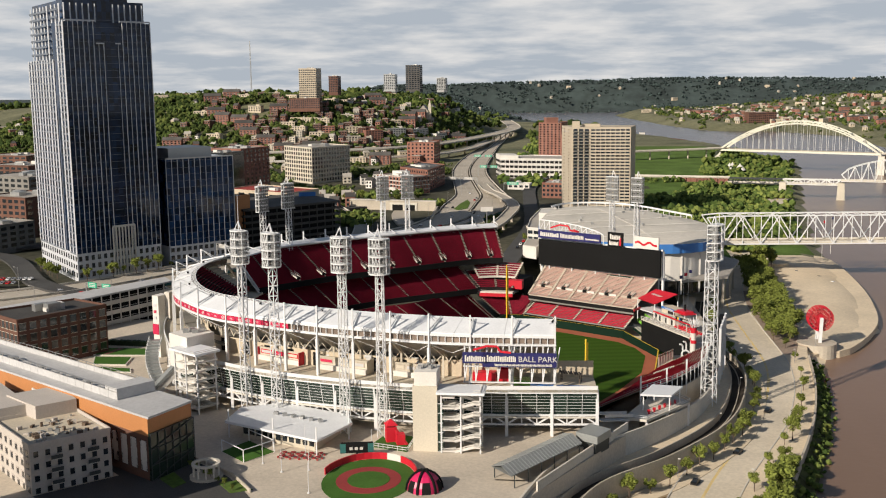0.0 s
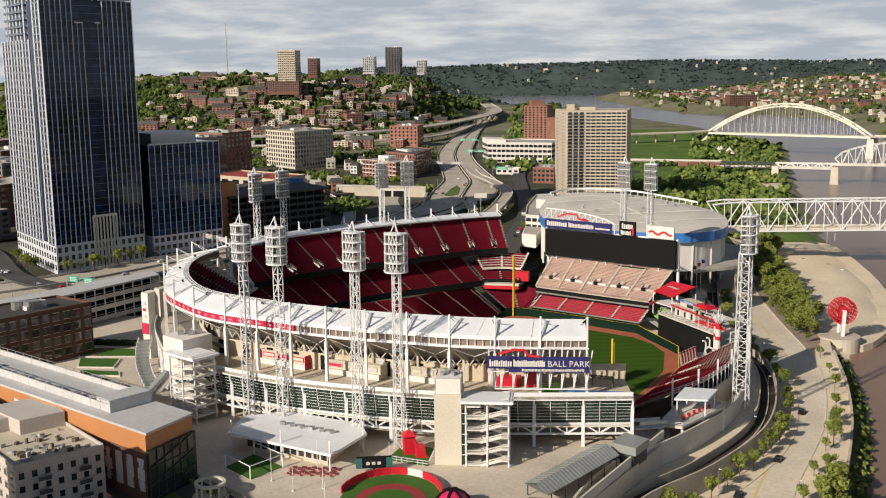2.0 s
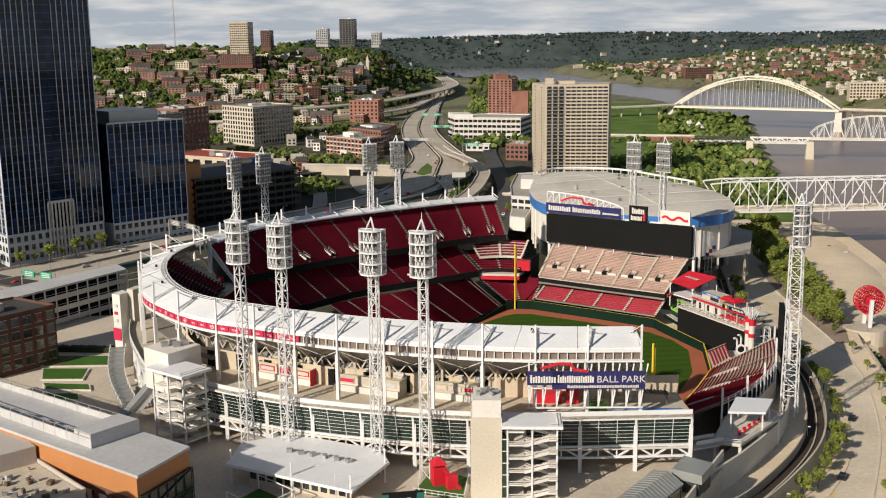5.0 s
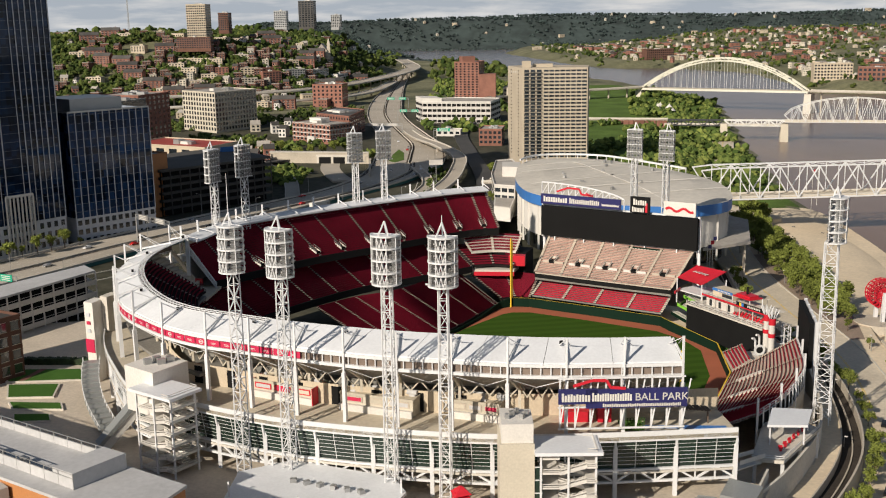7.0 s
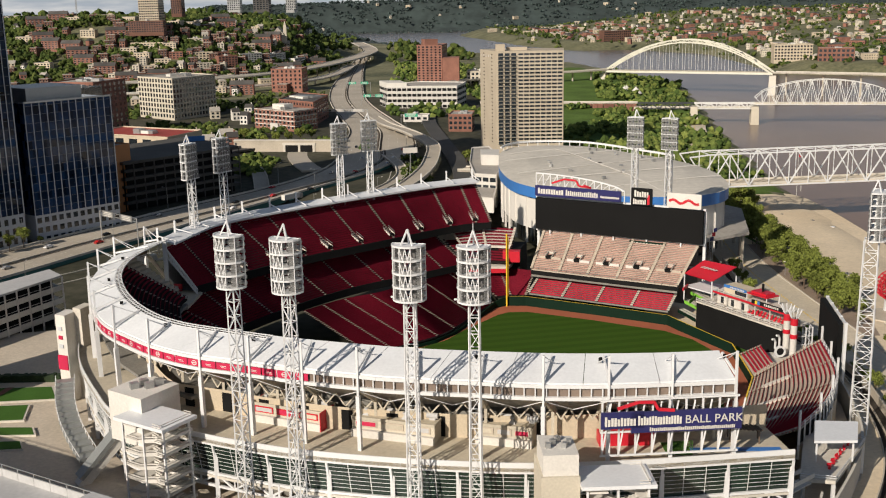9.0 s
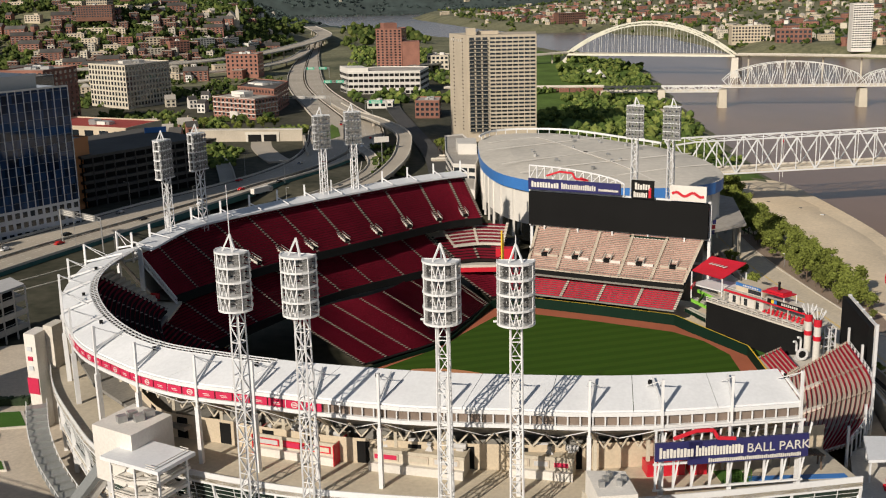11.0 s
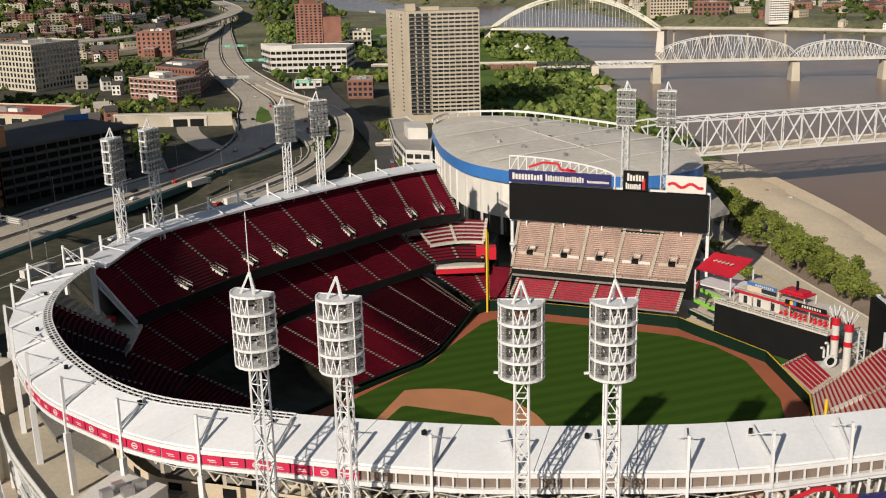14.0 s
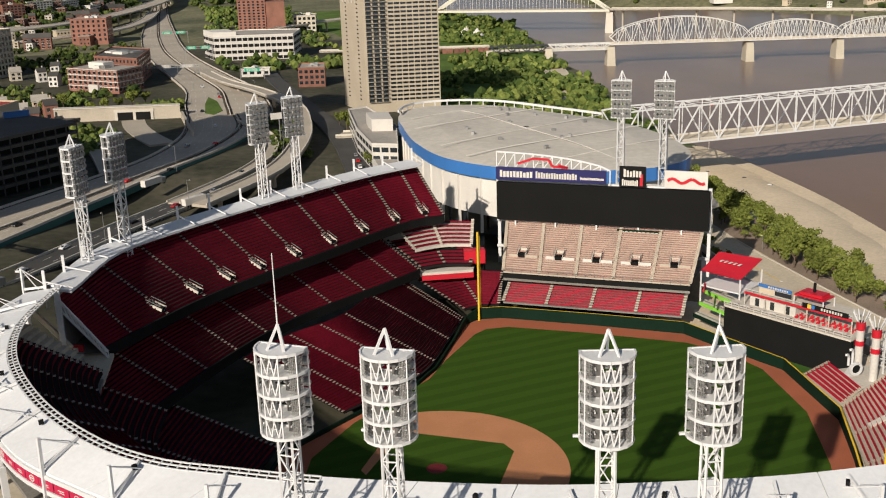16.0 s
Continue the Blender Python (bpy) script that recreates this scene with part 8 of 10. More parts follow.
near = {}
for a, b in spots:
    for i in (-1, 0, 1):
        for j in (-1, 0, 1):
            near.setdefault((int(a // 30) + i, int(b // 30) + j), []).append((a, b))
LEAF2 = foliage_mat("hill_leaves", (0.060, 0.083, 0.022))
# leaf colour carries the same painted haze as the far ground
LEAF3 = foliage_mat("hazed_far_leaves", (0.042, 0.058, 0.055), 0.2, 0.01)
inland = lambda x, y: x < bank_x(NORTH_BANK, y) - 12
wood("hill_woods", 6000, (-900, -60), (1290, 1950), lambda x, y: inland(x, y) and x < -140 + max(0, (y - 1700)) * 0.1 and beyond(x, y) > 6, (3.6, 7.4), LEAF2, "mixed spring woods on the hillside")
wood("ridge_woods", 1700, (-1500, 100), (1950, 2900), lambda x, y: inland(x, y) and x < bank_x(NORTH_BANK, y) - 40 and not (-140 < x < -40), (7, 13), LEAF2, "mixed woods on the ridge", clumps=3)
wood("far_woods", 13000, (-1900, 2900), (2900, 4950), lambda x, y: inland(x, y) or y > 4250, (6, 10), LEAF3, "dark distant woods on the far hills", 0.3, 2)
wood("bank_woods", 560, (0, 370), (620, 1560), lambda x, y: 10 < bank_x(NORTH_BANK, y) - x < 75 + (y > 1150) * 40 and not (1030 < y < 1110) and not (930 < y < 1031 and x < 192) and y > 700, (3.5, 6.5), LEAFM, "green trees along the river bank")
wood("tunnel_shrubs", 70, (-132, -104), (698, 796), lambda x, y: True, (1.8, 3.4), LEAFM, "shrubs on the bank before the tunnel")
wood("town_woods", 900, (-420, -95), (640, 1300), lambda x, y: not (-310 < x < -160 and y < 1060) and not (-135 < x < -60 and y < 965 and y > 850) and x < -100 - max(0, 900 - y) * 0.12 and not (-170 < x < -100 and 1220 < y < 1280), (2.6, 5.0), LEAF2, "trees between the town buildings")
wood("east_woods", 260, (-30, 90), (1000, 1900), lambda x, y: not (-60 < x < 60 and 1080 < y < 1200) and not (-10 < x < 70 and 1310 < y < 1400) and x > -40 + max(0, y - 1200) * 0.0, (3.5, 7), LEAFM, "trees beyond the white garage")
wood("south_woods", 3600, (300, 2600), (1250, 4250), lambda x, y: x > bank_x(SOUTH_BANK, y) + 6, (4, 9), LEAF2, "trees among the houses across the river", clumps=3)
rng_b = random.Random(61)
s = Shape(LEAFM)
for p, q in zip(side_of(quay, -1.2), side_of(quay, -5.6)):
    for _ in range(16):
        f = rng_b.random()
        c_ = lerp(p, q, f)
        clump(s, (c_[0] + rng_b.uniform(-1.5, 1.5), c_[1] + rng_b.uniform(-3.5, 3.5), -6.2 - 3.6 * f + rng_b.uniform(0, 0.8)), rng_b.uniform(0.4, 1.3), rng_b, 0.8)
solid("bank_shrubs", s, "low shrubs and weeds on the river bank below the quay", "shrubs", kind="stuff")
wood("ramp_shrubs", 60, (-20, 0), (640, 760), lambda x, y: True, (1.6, 3.0), LEAF2, "shrubs inside the ramp loop")
wood("roadside_shrubs", 150, (-150, -66), (690, 900), lambda x, y: not (-112 < x < -60 and y < 815) and not (-160 < x < -100 and y < 690), (2.5, 4.5), LEAFM, "shrubs and young trees beside the highway")
wood("park_woods", 640, (60, 260), (650, 1070), lambda x, y: 20 < bank_x(NORTH_BANK, y) - x < 190 and not (30 < x < 105 and 740 < y < 830), (3.0, 5.2), LEAFM, "park trees between the roads and the river")
wood("square_trees", 150, (-245, -95), (735, 990), lambda x, y: not (-150 < x < -60 and 780 < y < 822) and not (-160 < x < -92 and y > 945) and not (-230 < x < -148 and y < 775) and not (-112 < x and y < 830), (2.6, 4.8), LEAF2, "dark leafy trees round the town square")

# ---- things on the plaza ----
ob_t = thing("orange_trim_building", (-100, 215, 8), "long brick building with orange band and white roof plant", "building")
OC = [(-60.0, 176.5), (-54.0, 192.0), (-150.0, 255.0), (-158.0, 241.0)]
s = Shape(BRICK)
s.slab(OC, 6, 20.2)
wpart("wall", s, ob_t)
s = Shape(ORANGE)
s.slab([lerp(p, (-105, 216), -0.004) for p in OC], 20.2, 25.0)
wpart("orange_band", s, ob_t, "orange panel band")
s = Shape(LGREY)
s.slab([lerp(p, (-105, 216), -0.012) for p in OC], 25.0, 25.6)
wpart("roof", s, ob_t, "white membrane roof")
RQ = [(-74.0, 190.0), (-67.0, 199.5), (-148.0, 252.0), (-153.0, 243.0)]
s = Shape(STEEL, LGREY)
for p, q in ((RQ[1], RQ[2]), (RQ[0], RQ[3])):
    s.beam((*p, 26.7), (*q, 26.7), 0.12, 2.0, 1)
    for n in range(23):
        c = lerp(p, q, n / 22)
        s.beam((*c, 25.6), (*c, 28.6), 0.16)
    for z in (27.8, 28.6):
        s.beam((*p, z), (*q, z), 0.14)
wpart("roof_screen", s, ob_t, "grey screen with posts and rails")
s = Shape(LGREY)
s.slab([(-74.0, 190.0), (-67.0, 199.5), (-72.5, 203.0), (-79.0, 193.4)], 25.6, 28.8)
wpart("roof_house", s, ob_t)
s = Shape(LGREY)
s.slab([(-79.0, 193.4), (-72.5, 203.0), (-144.0, 249.4), (-149.5, 240.6)], 25.6, 26.2)
wpart("inner_roof", s, ob_t)
s = Shape(STEEL)
rnd = random.Random(21)
for k in range(10):
    p = lerp((-80, 196), (-146, 241), k / 9)
    s.box((*p, 26.2), (rnd.uniform(1, 3), rnd.uniform(0.8, 2), rnd.uniform(0.6, 1.6)), -33)
wpart("roof_plant", s, ob_t)
a, b = Vector(OC[3]), Vector(OC[0])
windows(ob_t, (-100, 215, 8), a, b, 8.5, 20.0, 1, 26, 0.62, 0.72, WALLW, None, low=0.16)
windows(ob_t, (-100, 215, 8), a, b, 8.5, 20.0, 2, 52, 0.25, 0.5)
a, b = Vector(OC[0]), Vector(OC[1])
s = Shape(GLASSG)
s.slab([tuple(a + Vector((0.7, -0.4))), tuple(b + Vector((0.7, -0.4))), tuple(b), tuple(a)], 8, 21)
wpart("glass_end", s, ob_t, "green tinted glazed end wall")
s = Shape(DARKSTEEL)
for k in range(7):
    p = a.lerp(b, k / 6) + Vector((0.9, -0.4))
    s.beam((p.x, p.y, 8), (p.x, p.y, 21), 0.2)
for k in range(4):
    s.beam((*(a + Vector((0.9, -0.4))), 8 + k * 4.3), (*(b + Vector((0.9, -0.4))), 8 + k * 4.3), 0.2)
    if k < 3:
        s.beam((*(a + Vector((0.95, -0.4))), 8 + k * 4.3), (*(b + Vector((0.95, -0.4))), 12.3 + k * 4.3), 0.25)
wpart("glazing_frame", s, ob_t)
a, b = Vector(OC[3]), Vector(OC[0])
dv = (b - a).normalized()
no = Vector((dv.y, -dv.x))
for k, (t, m) in enumerate(((0.33, REDPAINT), (0.5, REDPAINT), (0.52, WALLW))):
    p = a.lerp(b, t) + no * 0.5
    s = Shape(m)
    s.box((p.x, p.y, 13 if k < 2 else 20.8), (4.5, 0.3, 7 if k < 2 else 2.2), -40)
    wpart("wall_sign", s, ob_t)

apt = thing("white_apartment_block", (-90, 185, 8), "stepped off-white apartment block with balconies", "apartment building")
AQ = [(-86.3, 164.0), (-71.5, 179.0), (-92.0, 198.0), (-107.0, 183.0)]
s = Shape(PALER)
s.slab(AQ, 6, 20.5)
s.slab([(-96, 186), (-88, 194), (-100, 206), (-110, 196)], 20.5, 24.5)
s.slab([(-112, 178), (-100, 190), (-125, 215), (-140, 200)], 6, 24)
wpart("wall", s, apt)
s = Shape(TAN, PALER)
s.slab([lerp(p, (-89, 181), 0.04) for p in AQ], 20.5, 20.7)
for i in range(4):
    s.beam((*AQ[i], 21.0), (*AQ[(i + 1) % 4], 21.0), 0.35, 1.1, 1)
wpart("roof_terrace", s, apt, "tan paved roof terrace")
windows(apt, (-90, 185, 8), AQ[0], AQ[1], 7, 20, 4, 7, 0.4, 0.5, frame=PALER)
windows(apt, (-90, 185, 8), AQ[3], AQ[0], 7, 20, 4, 7, 0.4, 0.5, frame=PALER)
for f in range(3):
    for k in range(2):
        c = Vector(AQ[0]).lerp(Vector(AQ[1]), 0.3 + 0.45 * k) + Vector((0.7, -0.7))
        s = Shape(CONCL, DARKSTEEL)
        s.box((c.x, c.y, 10 + f * 3.3), (3, 1.6, 0.2), 45)
        s.box((c.x + 0.5, c.y - 0.5, 10.2 + f * 3.3), (3, 0.08, 1.0), 45, 1)
        wpart("balcony", s, apt)
s = Shape(STEEL, PALER, BARK)
for k in range(44):
    q = lerp(lerp(AQ[0], AQ[1], rnd.uniform(0.08, 0.92)), lerp(AQ[3], AQ[2], rnd.uniform(0.08, 0.92)), rnd.uniform(0.06, 0.7))
    s.box((*q, 20.7), (rnd.uniform(0.4, 1.6), rnd.uniform(0.4, 1.1), rnd.uniform(0.3, 1.2)), rnd.uniform(0, 90), k % 3)
wpart("terrace_clutter", s, apt)

# unseen block, added only to throw its shadow over the court and gazebo
building("courtyard_apartments", [(-106, 130), (-78, 130), (-87.5, 148), (-106, 148)], 6, 40, PALER, "added unseen block that shades the courtyard", "apartment building", 8, (6, 4, 6, 4), frame=PALER, wf=0.4, hf=0.5, limit=24)
bb = building("brick_row", [(-151.6, 278), (-131, 308), (-149, 318), (-172, 292)], 8, 26.5, BRICK, "dark brown brick block with white cornice", "building", 4, (9, 0, 0, 8), frame=CREAM, wf=0.62, hf=0.62, roof=DARKROOF)
g2 = thing("open_garage", (-150, 352, 8), "long open parking deck with white parapets and roof walkway", "parking garage")
GQ = [(-176, 304.5), (-155, 341.8), (-134, 384), (-141, 393), (-163, 357), (-184, 320)]
for k in range(4):
    s = Shape(WALLW if k < 3 else LGREY)
    s.slab(GQ, 8.6 + k * 4.4, 9.3 + k * 4.4)
    if k < 3:
        for p, q in ((GQ[0], GQ[1]), (GQ[1], GQ[2])):
            s.beam((*p, 9.9 + k * 4.4), (*q, 9.9 + k * 4.4), 0.25, 1.1)
            s.beam((*p, 11.2 + k * 4.4), (*q, 11.2 + k * 4.4), 0.12, 0.12)
    wpart("storey", s, g2)
# black filling paints the shade between the parking decks
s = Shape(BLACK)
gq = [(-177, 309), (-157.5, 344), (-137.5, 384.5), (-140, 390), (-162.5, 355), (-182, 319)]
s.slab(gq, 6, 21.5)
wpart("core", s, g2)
for k in range(19):
    s = Shape(WALLW)
    p = along(GQ[:3], 18)[k]
    s.beam((*p, 6), (*p, 22), 0.45)
    wpart("column", s, g2)

# lawn terrace with paths, kerbed beds and a hedge
BEDS = ([(-137.8, 312.8), (-116.4, 312.7), (-112.4, 303.6), (-133.6, 302.2)], [(-132.2, 298.9), (-118.2, 299.2), (-116.2, 289.1), (-128.2, 288.8)], [(-126, 284.5), (-112, 283.5), (-110, 279), (-123, 279.5)], [(-121, 275), (-112, 275), (-110, 270.5), (-119, 270)])
for pts in BEDS:
    c = tuple(sum(q[i] for q in pts) / 4 for i in (0, 1))
    s = Shape(CONCL)
    s.slab([lerp(q, c, -0.10) for q in pts][::-1], 7.9, 8.5)
    solid("terrace_kerb", s, kind="structure")
    s = Shape(TURF)
    s.slab([lerp(q, c, -0.02) for q in pts][::-1], 7.9, 8.56)
    solid("terrace_lawn", s, kind="structure")
s = Shape(BRICKR)
s.slab([(-128.5, 313), (-126.5, 313), (-129, 302.5), (-131, 302.5)], 8.0, 8.6)
solid("garden_path", s, kind="structure")
s = Shape(HEDGE)
r_ = random.Random(4)
for k in range(30):
    p = lerp((-137, 320), (-116, 319), k / 29)
    s.box((p[0], p[1], 8), (0.9, 2.2, r_.uniform(1.6, 2.1)), r_.uniform(-8, 8))
solid("hedge", s, "dark clipped hedge along the garden terrace", "hedge")

# concrete pylon wall at the stand's end
py = thing("end_pylon", (-105, 306, 8), "tall white end wall slab with red banner", "wall")
s = Shape(WALLW)
s.slab([(-110.0, 303), (-107.0, 301.5), (-105.3, 306.5), (-108.5, 308)], 6, 32)
wpart("wall", s, py)
s = Shape(CONCL)
s.slab([(-106.0, 305.5), (-103.6, 304.2), (-101.6, 308.8), (-104.2, 310.2)], 6, 33)
wpart("rear_wall", s, py)
s = Shape(SIGNRED)
s.slab([(-110.2, 302.8), (-107.3, 301.35), (-107.2, 301.55), (-110.1, 303.0)], 17, 21)
wpart("banner", s, py, "red wall banner")
for k in range(3):
    s = Shape(SIGNRED if k == 1 else FINW)
    s.slab([(-109.4, 302.4), (-108.2, 301.8), (-108.1, 302.0), (-109.3, 302.6)], 23 + k * 2.4, 24.0 + k * 2.4)
    wpart("emblem", s, py, "small faded wall emblem")
# curved outer stair with white rails
rp = thing("outer_stairs", (-100, 275, 8), "grey curved outdoor stairs with white rails along the stand", "stairs")
line = curve([(-104.5, 297), (-101.0, 285), (-96.0, 273.5), (-89.0, 262)], 14)
lout = side_of(line, -4.6)
for i in range(14):
    z = 16.5 - i * 0.5
    s = Shape(METALROOF)
    s.slab([line[i], lout[i], lout[i + 1], line[i + 1]], z - 0.9, z)
    wpart("step", s, rp)
s = Shape(WHITE)
for ln in (line, lout):
    for i in range(14):
        z = 17.1 - i * 0.5
        s.beam(up(ln[i], z + 0.5), up(ln[i + 1], z - 0.05), 0.14)
        s.beam(up(ln[i], z - 0.8), up(ln[i], z + 0.5), 0.14)
wpart("rail", s, rp)
for i in (2, 6, 10, 13):
    s = Shape(CONCL)
    s.beam(up(lerp(line[i], lout[i], 0.5), 7.5), up(lerp(line[i], lout[i], 0.5), 15.8 - i * 0.5), 0.8)
    wpart("pier", s, rp)
es = thing("covered_escalator", (-86, 254, 8), "grey covered escalator tube sloping down to the plaza", "escalator")
s = Shape(METALROOF, STEEL)
s.beam((-81.0, 257.0, 20.4), (-90.5, 250.8, 9.6), 3.4, 1.0, 0)
s.beam((-81.0, 257.0, 20.4), (-77.0, 256.0, 20.4), 3.4, 1.0, 0)
wpart("cover", s, es)
s = Shape(WALLW)
s.beam((-81.0, 257.0, 18.2), (-90.5, 250.8, 7.6), 2.8, 2.2)
wpart("casing", s, es)

# grey service block on the concourse
gb = thing("service_block", (-75, 249, 22.4), "pale grey service block with roof plant", "building")
s = Shape(WALLW)
s.slab([(-81.5, 247.5), (-73.0, 241.0), (-67.0, 250.0), (-75.5, 257.0)], 20, 31)
wpart("wall", s, gb)
s = Shape(STEEL)
for k in range(4):
    s.box((-76 + k * 1.6, 248 + (k % 2) * 2.0, 31), (1.8, 1.4, 1.3), 30)
wpart("roof_plant", s, gb)


def stair_tower(name, at, yaw, w, d, z0, z1, flights, label, roof=True):
    """An open white stair tower: landings, flights, posts, rails and a flat roof."""
    t = thing(name, (*at, z0), label, "stairs", "stair towers", yaw=yaw)
    h = z1 - z0
    s = Shape(WHITE)
    for x in (-w / 2, 0, w / 2):
        for y in (-d / 2, d / 2):
            s.beam((x, y, 0), (x, y, h), 0.4)
    part("post_frame", s, t)
    fh = (h - 1.5) / flights
    for k in range(flights + 1):
        s = Shape(WALLW)
        z = k * fh + 0.2
        s.box((-w * 0.33, 0, z), (w * 0.34, d, 0.35))
        s.box((w * 0.42, 0, z + fh / 2), (w * 0.18, d + 1.6, 0.35))
        for e in (0.55, 1.05):
            for y in (-d / 2, d / 2):
                s.box((-w * 0.33, y, z + e), (w * 0.36, 0.1, 0.12))
                s.box((w * 0.42, y + (0.8 if y > 0 else -0.8), z + fh / 2 + e), (w * 0.18, 0.1, 0.12))
            s.box((w * 0.51, 0, z + fh / 2 + e), (0.1, d + 1.6, 0.12))
        s.box((w * 0.51, 0, z + fh / 2 + 0.1), (0.14, d + 1.6, 0.4))
        part("landing", s, t)
        if k < flights:
            s = Shape(WALLW)
            n = 8
            for y, up_ in ((-d * 0.28, True), (d * 0.28, False)):
                x0, x1 = -w * 0.16, w * 0.34
                for i in range(n):
                    f = i / n
                    zz = z + fh * (0.5 * f if up_ else 1.0 - 0.5 * f)
                    s.box((x0 + (x1 - x0) * (f + 0.5 / n), y, zz), ((x1 - x0) / n, d * 0.36, 0.28))
                s.beam((x0, y - d * 0.2, z + (0.9 if up_ else fh + 0.9)), (x1, y - d * 0.2, z + fh / 2 + 0.9), 0.12, 0.16)
                s.beam((x0, y - d * 0.2, z + (0.1 if up_ else fh + 0.1)), (x1, y - d * 0.2, z + fh / 2 + 0.1), 0.15, 0.75)
            part("flight", s, t)
    if roof:
        s = Shape(ROOFW)
        s.box((0, 0, h), (w + 2.5, d + 2.5, 0.7))
        part("roof", s, t)
    return t


stair_tower("stair_tower", (19.5, 208.5), 0, 11, 6.5, 8, 25.2, 5, "open white stair tower with zigzag flights")
stair_tower("stair_tower", (-70.0, 239.5), -35, 12, 7, 8, 27.2, 6, "open white stair tower beside a concrete block")
pil = thing("lift_tower", (9.5, 211, 8), "tall cream lift tower with grey top box", "tower")
s = Shape(CREAM)
s.slab([(5.8, 206.0), (12.8, 206.0), (12.8, 216.0), (5.8, 217.0)], 7, 27.0)
wpart("shaft", s, pil)
s = Shape(WALLW, STEEL)
s.slab([(6.2, 206.6), (12.6, 206.6), (12.6, 215.0), (6.2, 216.0)], 27.0, 31.0)
for k in range(5):
    s.box((7.5 + k, 210 + (k % 3) * 1.5, 31), (0.9, 0.9, 1.0), k * 20, 1)
wpart("top_box", s, pil)
s = Shape(GLASSG, WHITE)
s.slab([(12.9, 206.3), (14.4, 206.3), (14.4, 209), (12.9, 209)], 8, 22)
for k in range(6):
    s.beam((12.8, 206.2, 8 + k * 2.8), (14.5, 206.2, 8 + k * 2.8), 0.18, k=1)
wpart("lift_glazing", s, pil)

# ticket hall with wide white roof
tk = thing("ticket_hall", (-33, 216, 8), "low ticket hall under a wide white roof", "building")
s = Shape(CREAM, GLASS)
TH = [(-46.5, 213.5), (-22.0, 203.5), (-17.5, 222.0), (-40.0, 229.0)]
s.slab(TH, 7, 12.4)
wpart("wall", s, tk)
windows(tk, (-33, 216, 8), TH[0], TH[1], 8.2, 11.4, 1, 11, 0.7, 0.7)
s = Shape(ROOFW)
s.slab([(-51.5, 212.5), (-20.0, 198.0), (-13.5, 214.5), (-16.5, 222.0), (-39.6, 232.0), (-51.0, 226.0)], 12.4, 13.1)
wpart("roof", s, tk, "wide white flat roof")
s = Shape(WHITE, REDPAINT)
for p in ((-50.5, 213), (-35, 206), (-20.5, 199), (-14.5, 214), (-44, 229)):
    s.beam((*p, 8), (*p, 16.5), 0.35)
wpart("mast", s, tk)
s = Shape(STEEL)
for k in range(6):
    s.box((-38 + k * 3, 220 - k * 1.2, 13.1), (1.4, 1.1, 0.9), k * 25)
wpart("roof_plant", s, tk)

# green screen pad in a white frame
gp = thing("turf_pad", (-41, 201, 8), "green turf square inside a white goal frame", "play pitch")
s = Shape(TURF)
GP = [(-48.5, 200.5), (-39.6, 192.5), (-33.5, 201.5), (-43.5, 210.0)]
s.slab(GP, 8, 8.12)
wpart("turf", s, gp)
s = Shape(WHITE)
for i in range(4):
    s.beam((*GP[i], 8), (*GP[i], 11.5), 0.25)
    if i != 3:
        s.beam((*GP[i], 11.5), (*GP[(i + 1) % 4], 11.5), 0.2)
wpart("frame", s, gp)
for k in range(10):
    t = thing("cafe_table", (-30 + (k % 5) * 2.6, 197 + (k // 5) * 3.0, 8), "small round dark red cafe table with benches", "table", "cafe tables")
    s = Shape(REDCLAY)
    s.tube((0, 0, 0.7), (0, 0, 0.78), 0.75, n=10)
    s.tube((0, 0, 0), (0, 0, 0.7), 0.08)
    part("top", s, t)
    s = Shape(REDCLAY)
    for g in range(4):
        s.box((1.1 * math.cos(g * 1.57), 1.1 * math.sin(g * 1.57), 0), (0.5, 0.5, 0.45), g * 90)
    part("bench", s, t)

# small training diamond
md = thing("small_ball_field", (-2, 183, 8), "small turf ball field with red clay and red wall", "play pitch")
s = Shape(TURF)
ell = lambda r1, r2, n=28: [(-2.5 + r1 * math.cos(2 * math.pi * i / n), 182.5 + r2 * math.sin(2 * math.pi * i / n)) for i in range(n)]
s.slab(ell(12.2, 16.0), 8, 8.1)
wpart("turf", s, md)
s = Shape(REDCLAY)
s.slab(ell(8.6, 9.6), 8.0, 8.16)
wpart("clay", s, md, "red clay infield")
s = Shape(TURF)
s.slab(ell(5.6, 6.0), 8.0, 8.22)
wpart("infield_turf", s, md)
s = Shape(REDPAINT, WALLW)
w = ell(12.6, 16.4, 36)
for i in range(-2, 17):
    s.beam((*w[i], 8.9), (*w[i + 1], 8.9), 0.3, 1.9, 1 if i in (6, 7) else 0)
wpart("wall", s, md, "curved red wall")
s = Shape(BLACK, TEALSTEEL, WALLW)
s.box((-9.0, 199.0, 9.5), (9.0, 0.6, 3.0), 12, 0)
s.box((-12.8, 198.2, 9.6), (1.6, 0.7, 2.6), 12, 1)
s.box((-5.2, 199.8, 9.6), (1.6, 0.7, 2.6), 12, 1)
s.box((-9, 199, 8), (0.5, 0.5, 2))
for k in range(3):
    s.box((-10.5 + k * 1.4, 198.4 + k * 0.3, 10.4), (0.9, 0.2, 0.8), 12, 2)
wpart("scoreboard", s, md, "small black scoreboard")
